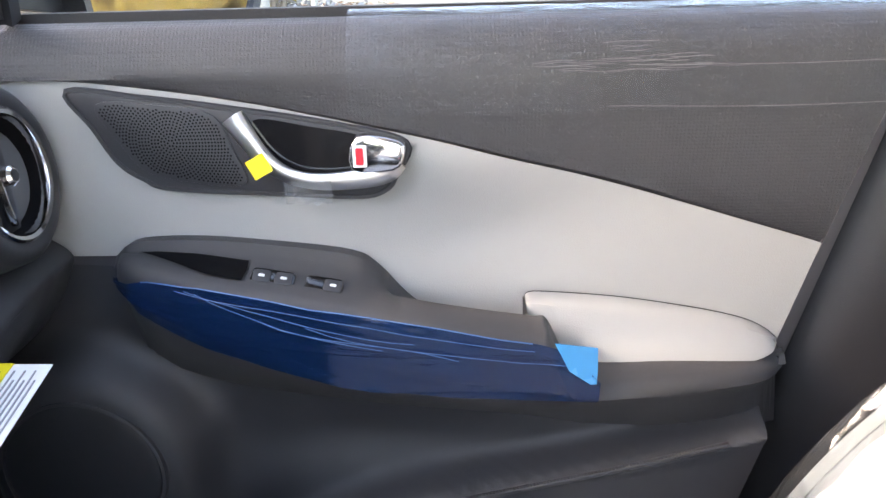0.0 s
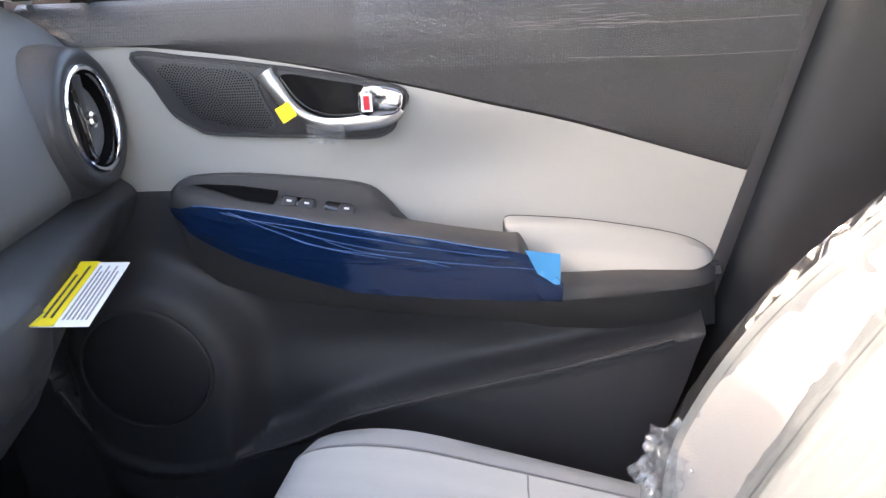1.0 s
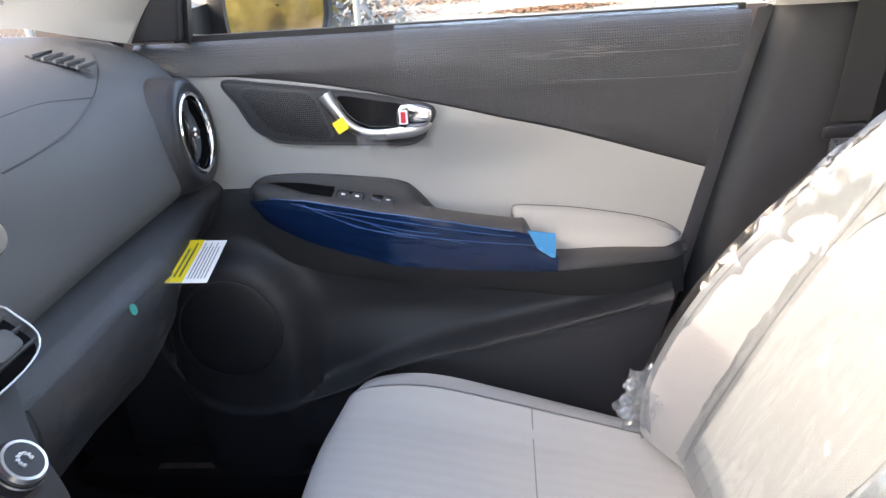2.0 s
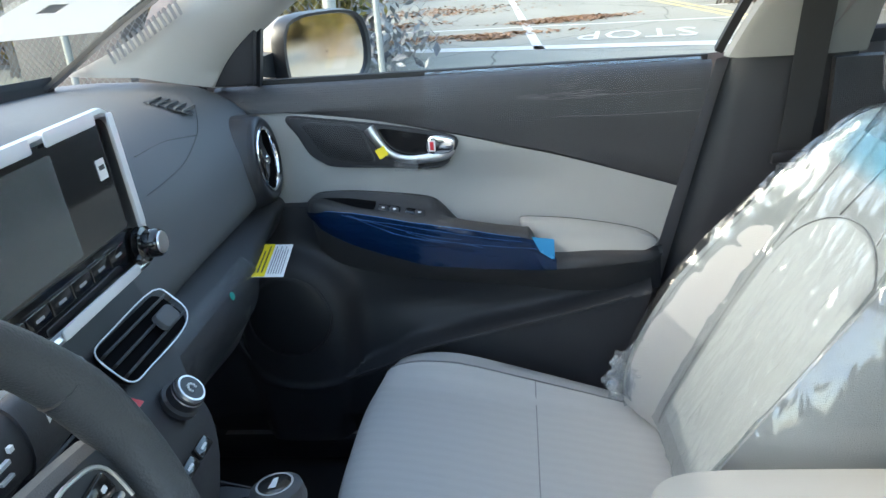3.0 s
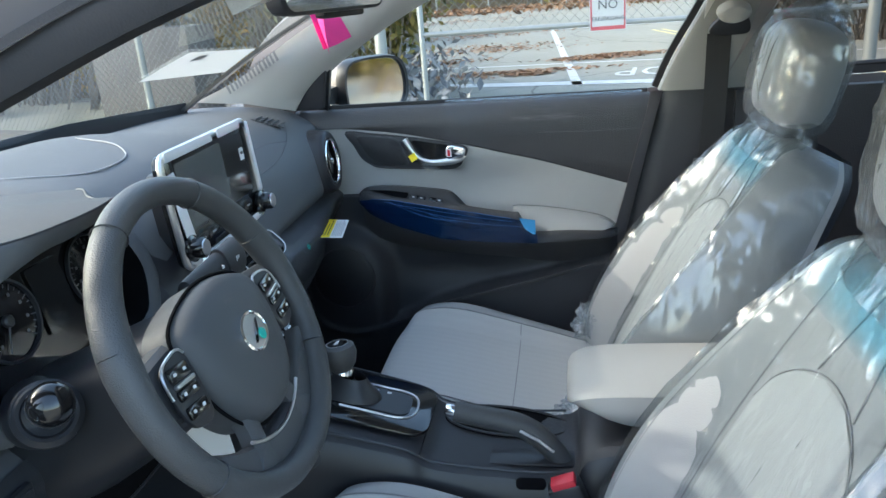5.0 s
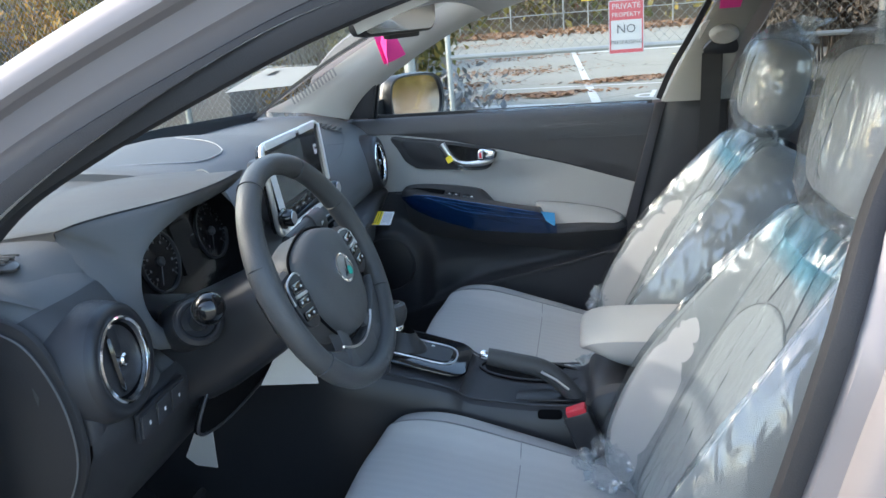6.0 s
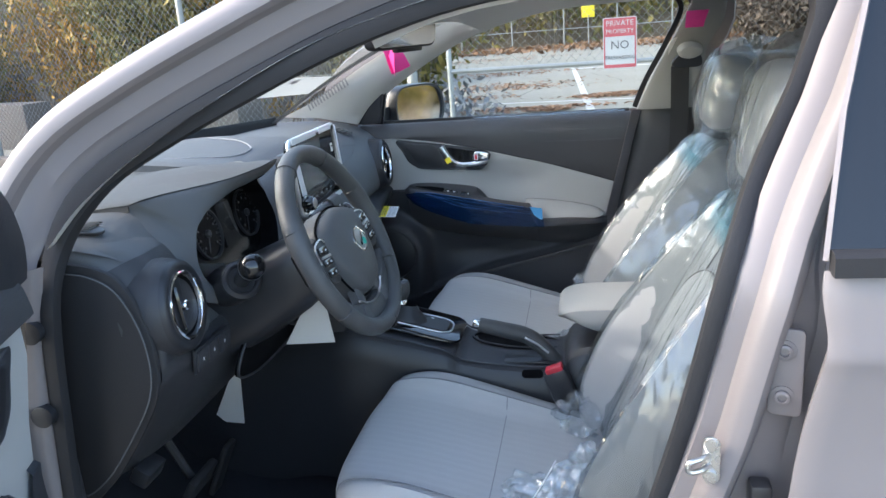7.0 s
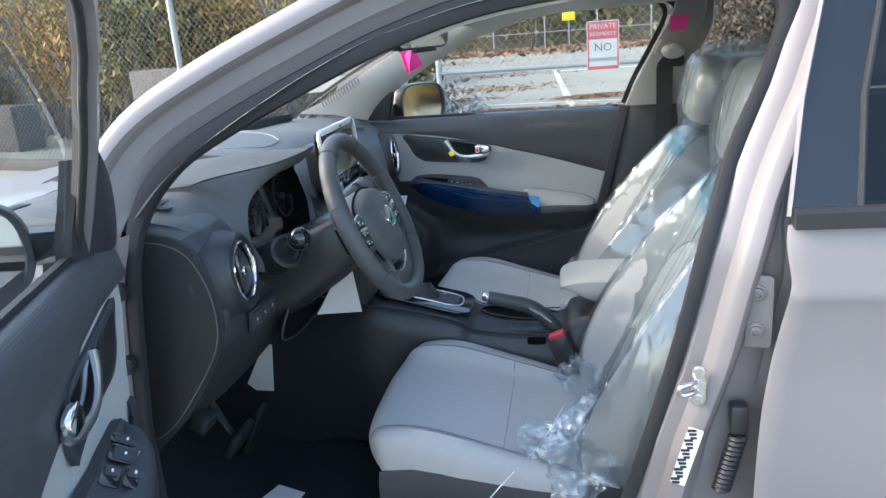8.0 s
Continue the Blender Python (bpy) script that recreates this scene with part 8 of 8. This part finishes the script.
    if s > 0:
        sail = plate([(-0.525, 1.083), (-0.425, 1.083), (-0.385, 1.212), (-0.43, 1.185), (-0.485, 1.135)], Matrix(((1, 0, 0, 0), (0, 0, -1, 0.765), (0, 1, 0, 0), (0, 0, 0, 1))), 0.02, 0.004)
        for v in sail.verts:
            v.co.y -= 0.42 * max(0, v.co.z - 1.085)
    else:
        rows = []
        for z, xf, xb, yf, yb in ((1.068, -0.526, -0.36, 0.762, 0.775), (1.12, -0.512, -0.345, 0.750, 0.765), (1.17, -0.475, -0.335, 0.738, 0.748), (1.21, -0.430, -0.325, 0.728, 0.735), (1.245, -0.372, -0.315, 0.718, 0.724)):
            rows.append([Y((xf, yf + 0.03, z)), Y((xf, yf, z)), Y((0.6 * xf + 0.4 * xb, yf - 0.006, z)), Y((xb - 0.02, yb - 0.002, z)), Y((xb, yb + 0.01, z)), Y((xb, yb + 0.035, z))])
        sail = loft(smooth_rows(rows, 3))
    P("mirror_sail", sail, DARK, "black mirror sail trim")
    bpost = sweep([Y((-0.425, 0.775, 1.08)), Y((-0.384, 0.722, 1.215))], [(-0.006, -0.008), (0.006, -0.008), (0.006, 0.008), (-0.006, 0.008)], False, (0, 1, 0))
    if s > 0:
        P("sail_post", bpost, BLACK)
    rows = []
    for x in np.linspace(-0.42 if s > 0 else -0.30, 0.53, 16):
        top = float(np.interp(x, [-0.47, -0.345, -0.2, -0.06, 0.10, 0.30, 0.47, 0.55], [1.175, 1.25, 1.318, 1.374, 1.415, 1.437, 1.435, 1.39]))
        lo = 1.07 if x < 0.41 else 1.07 + (x - 0.41) * 2.4
        rows.append([Y((x, 0.795 - 0.385 * (z - 1.07), z)) for z in np.linspace(lo, max(lo + 0.01, top), 8)])
    g = P("glass_pane", loft(rows), GLASS, "clear side window")
    g.visible_shadow = False
    P("sill_seal", sweep([Y((x, 0.790, 1.088 + dz)) for x in np.linspace(-0.45, 0.40, 8)], [(-0.006, -0.006), (0.006, -0.006), (0.006, 0.006), (-0.006, 0.006)]), RUBBER)
    # outside mirror on the door
    mm = frame_of(Y((-0.333, 0.965, 1.110)), (0.86, -0.50 * s, 0.04)) @ Matrix.Scale(1.07, 4)
    out = spline_loop([(-0.118, -0.02), (-0.10, 0.062), (0.0, 0.075), (0.098, 0.060), (0.122, -0.005), (0.096, -0.062), (0.0, -0.073), (-0.095, -0.062)], 5)
    mir = P("mirror_housing", loft([[mm @ Vector((x * k, y * k, d)) for x, y in out] for k, d in ((0.92, -0.004), (1.0, 0.004), (1.04, -0.012), (1.02, -0.045), (0.85, -0.085), (0.5, -0.105), (0.02, -0.11))], closed=True), PAINT, "pearl white outside mirror")
    P("mirror_edge", loft([[mm @ Vector((x * k, y * k, d)) for x, y in out] for k, d in ((0.90, -0.010), (0.93, 0.006), (1.0, 0.008), (1.045, -0.006), (1.05, -0.02))], closed=True), BLACK, "black mirror edge", 45, mir)
    P("mirror_glass", loft([[mm @ Vector((x * k, y * k, 0.0)) for x, y in out] for k in (0.92, 0.5, 0.02)], closed=True), MIRROR, "mirror glass", 45, mir)
    P("mirror_foot", loft([[Y((-0.44, 0.80, z)) for z in (1.09, 1.12)], [Y((-0.40, 0.90, z)) for z in (1.07, 1.13)]], thick=0.05), BLACK, "", 45, mir)
    return dr


# door switches: place, length along the door, width across it, number of keys
SW_P = [(-0.186, 0.697, 0.846, 0.042, 0.019, 2), (-0.138, 0.697, 0.8375, 0.036, 0.019, 1)]
SW_D = [(-0.196, 0.712, 0.8615, 0.017, 0.045, 1), (-0.163, 0.708, 0.8575, 0.032, 0.043, 1), (-0.114, 0.716, 0.8555, 0.036, 0.026, 1), (-0.114, 0.688, 0.8475, 0.036, 0.026, 1)]
front_door(1, SW_P, (-0.6, 0.83, 0.6), "closed passenger door, dark over pale grey trim, blue film on its armrest")
driver_door = front_door(-1, SW_D, (-0.6, -0.83, 0.6), "opened driver door with dark and pale grey inner trim")
driver_door.rotation_euler = (0, 0, radians(-71))
driver_door.location += Vector((-0.03, 0.055, 0)) * U

# films and stickers on the passenger door
fl = thing("blue_protective_film", (-0.1, 0.66, 0.78), "creased transparent blue film wrapped over the door armrest", "protective film")
rows = []
for x in np.linspace(-0.352, 0.122, 60):
    zt = float(np.interp(x, [-0.352, -0.30, -0.25, -0.15, -0.05, 0.06, 0.09, 0.122], [0.842, 0.856, 0.855, 0.838, 0.820, 0.799, 0.790, 0.756]))
    zb = float(np.interp(x, [-0.352, -0.30, -0.23, -0.125, -0.017, 0.122], [0.835, 0.804, 0.777, 0.746, 0.735, 0.727]))
    yo = float(np.interp(x, [-0.352, -0.345, -0.32, -0.26, -0.18, -0.10, 0.0, 0.122], [0.722, 0.708, 0.684, 0.667, 0.660, 0.656, 0.654, 0.655]))
    row = []
    for f in np.linspace(0, 1, 14):
        z = zt + (zb - zt) * f
        w = 0.002 * noise.noise(Vector((x * 18, z * 60, 0))) + 0.0025 * max(0, 1 - abs(((f * 2.2 - x * 3.5) % 1.0) - 0.5) / 0.12)
        row.append((x, yo - 0.003 - w + 0.010 * f * f, z))
    rows.append(row)
part("sheet", loft(rows), BLUE, fl, sharp=70)
part("folded_end", loft([[(0.078, 0.652, 0.799), (0.118, 0.655, 0.792)], [(0.092, 0.651, 0.770), (0.1185, 0.653, 0.768)], [(0.112, 0.650, 0.756), (0.118, 0.652, 0.755)]], thick=0.0008), TIP, fl, "bright blue folded film corner")
# Lighter blue tubes paint highlights along the film's edge and creases.
part("film_edge_glint", tube([(x, y - 0.001, z) for x, y, z in [r[0] for r in rows][6:52]], 0.0007, 5), FOLD_GLINT, fl)
for k, (xa, za, xb, zb) in enumerate(((-0.27, 0.850, 0.06, 0.794), (-0.26, 0.848, -0.05, 0.800), (-0.25, 0.846, -0.08, 0.790), (-0.15, 0.815, 0.09, 0.772), (-0.19, 0.822, -0.01, 0.780))):
    ln = []
    for u in np.linspace(0, 1, 12):
        x, z = xa + (xb - xa) * u, za + (zb - za) * (u ** 0.8) + 0.003 * math.sin(5 * u + k)
        row = min(rows, key=lambda r: abs(r[0][0] - x))
        y = min(row, key=lambda q: abs(q[2] - z))[1]
        ln.append((x, y - 0.0015, z))
    part("film_crease_glint", tube(ln, 0.00035, 4), FOLD_GLINT, fl)
cf = thing("clear_protective_film", (0.15, 0.74, 1.03), "clear wrinkled film wrapped over the door sill trim", "protective film")
rows = []
for x in np.linspace(-0.107, 0.385, 50):
    row = []
    for y, z in ((0.793, 1.081), (0.776, 1.0835), (0.760, 1.078), (0.746, 1.060), (0.738, 1.043), (0.7355, 1.025), (0.7355, 1.010), (0.7365, 0.992)):
        row.append((x, y - 0.0012 - 0.0016 * abs(noise.noise(Vector((x * 9, z * 120, 3)))), z))
    rows.append(row)
part("sheet", loft(rows), CLEAR, cf, sharp=70)
# Pale hair-thin tubes paint glints along the film's creases.
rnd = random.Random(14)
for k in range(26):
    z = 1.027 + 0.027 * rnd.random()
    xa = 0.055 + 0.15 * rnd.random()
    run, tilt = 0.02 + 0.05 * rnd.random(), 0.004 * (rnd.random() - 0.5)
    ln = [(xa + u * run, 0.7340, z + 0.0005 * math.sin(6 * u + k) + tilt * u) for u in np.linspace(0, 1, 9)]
    part("film_crease_glint", tube(ln, 0.00016 + 0.00018 * rnd.random(), 4), GLINT, cf)
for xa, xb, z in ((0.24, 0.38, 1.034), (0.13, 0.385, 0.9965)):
    part("film_crease_glint", tube([(x, 0.7338, z + 0.0015 * math.sin(17 * x)) for x in np.linspace(xa, xb, 14)], 0.0003, 4), GLINT, cf)
ys = thing("yellow_sticker", (-0.19, 0.72, 0.945), "square yellow sticker on the pull handle", "sticker")
part("square", plate(round_rect(0.019, 0.019, 0.001), frame_of((-0.193, 0.7225, 0.950), (0.05, -1, 0.15)) @ Matrix.Rotation(radians(28), 4, "Z"), 0.0008), YELLOW, ys)
ct = thing("clear_tape", (-0.15, 0.72, 0.925), "crumpled clear tape round the pull handle", "tape")
rows = []
for u in np.linspace(0, 1, 10):
    rows.append([(-0.172 + 0.045 * u, 0.724 + 0.004 * noise.noise(Vector((u * 9, v * 7, 1))), 0.912 + 0.022 * v + 0.004 * noise.noise(Vector((u * 8, v * 9, 4)))) for v in np.linspace(0, 1, 8)])
part("piece", loft(rows), CRUMPLE, ct, sharp=30)

# warning tag in the glovebox gap
part("sheet", tag_quad(0, 1, 0, 1, 0.0), PAPER, tag)
part("yellow_band", tag_quad(0, 1, 0, 0.44, 0.001), YELLOW, tag)
for k in range(6):
    part("print_bar", tag_quad(0.08, 0.92 - 0.1 * (k % 2), 0.51 + 0.075 * k, 0.535 + 0.075 * k, 0.001), INK, tag)
for k in range(3):
    part("print_bar", tag_quad(0.1, 0.9 - 0.15 * (k % 2), 0.07 + 0.12 * k, 0.105 + 0.12 * k, 0.002), DARK, tag)
dot = thing("green_dot", (-0.37, 0.345, 0.845), "round green sticker on the glovebox edge", "sticker")
part("disc", lathe([(0.0065, 0.0), (0.0065, 0.001), (0.0, 0.0012)], frame_of((-0.366, 0.345, 0.842), (1, 0, 0.3)), 20), TEAL, dot)

lime = thing("lime_sticker", (-0.507, -0.93, 0.84), "lime green sticker on the opened door's front edge", "sticker")
part("strip", loft([[(-0.4917, -0.9523, 0.868), (-0.5069, -0.9575, 0.868)], [(-0.4882, -0.9626, 0.83), (-0.5033, -0.9678, 0.83)], [(-0.4886, -0.9614, 0.79), (-0.5038, -0.9666, 0.79)]], thick=0.001), LIME, lime)
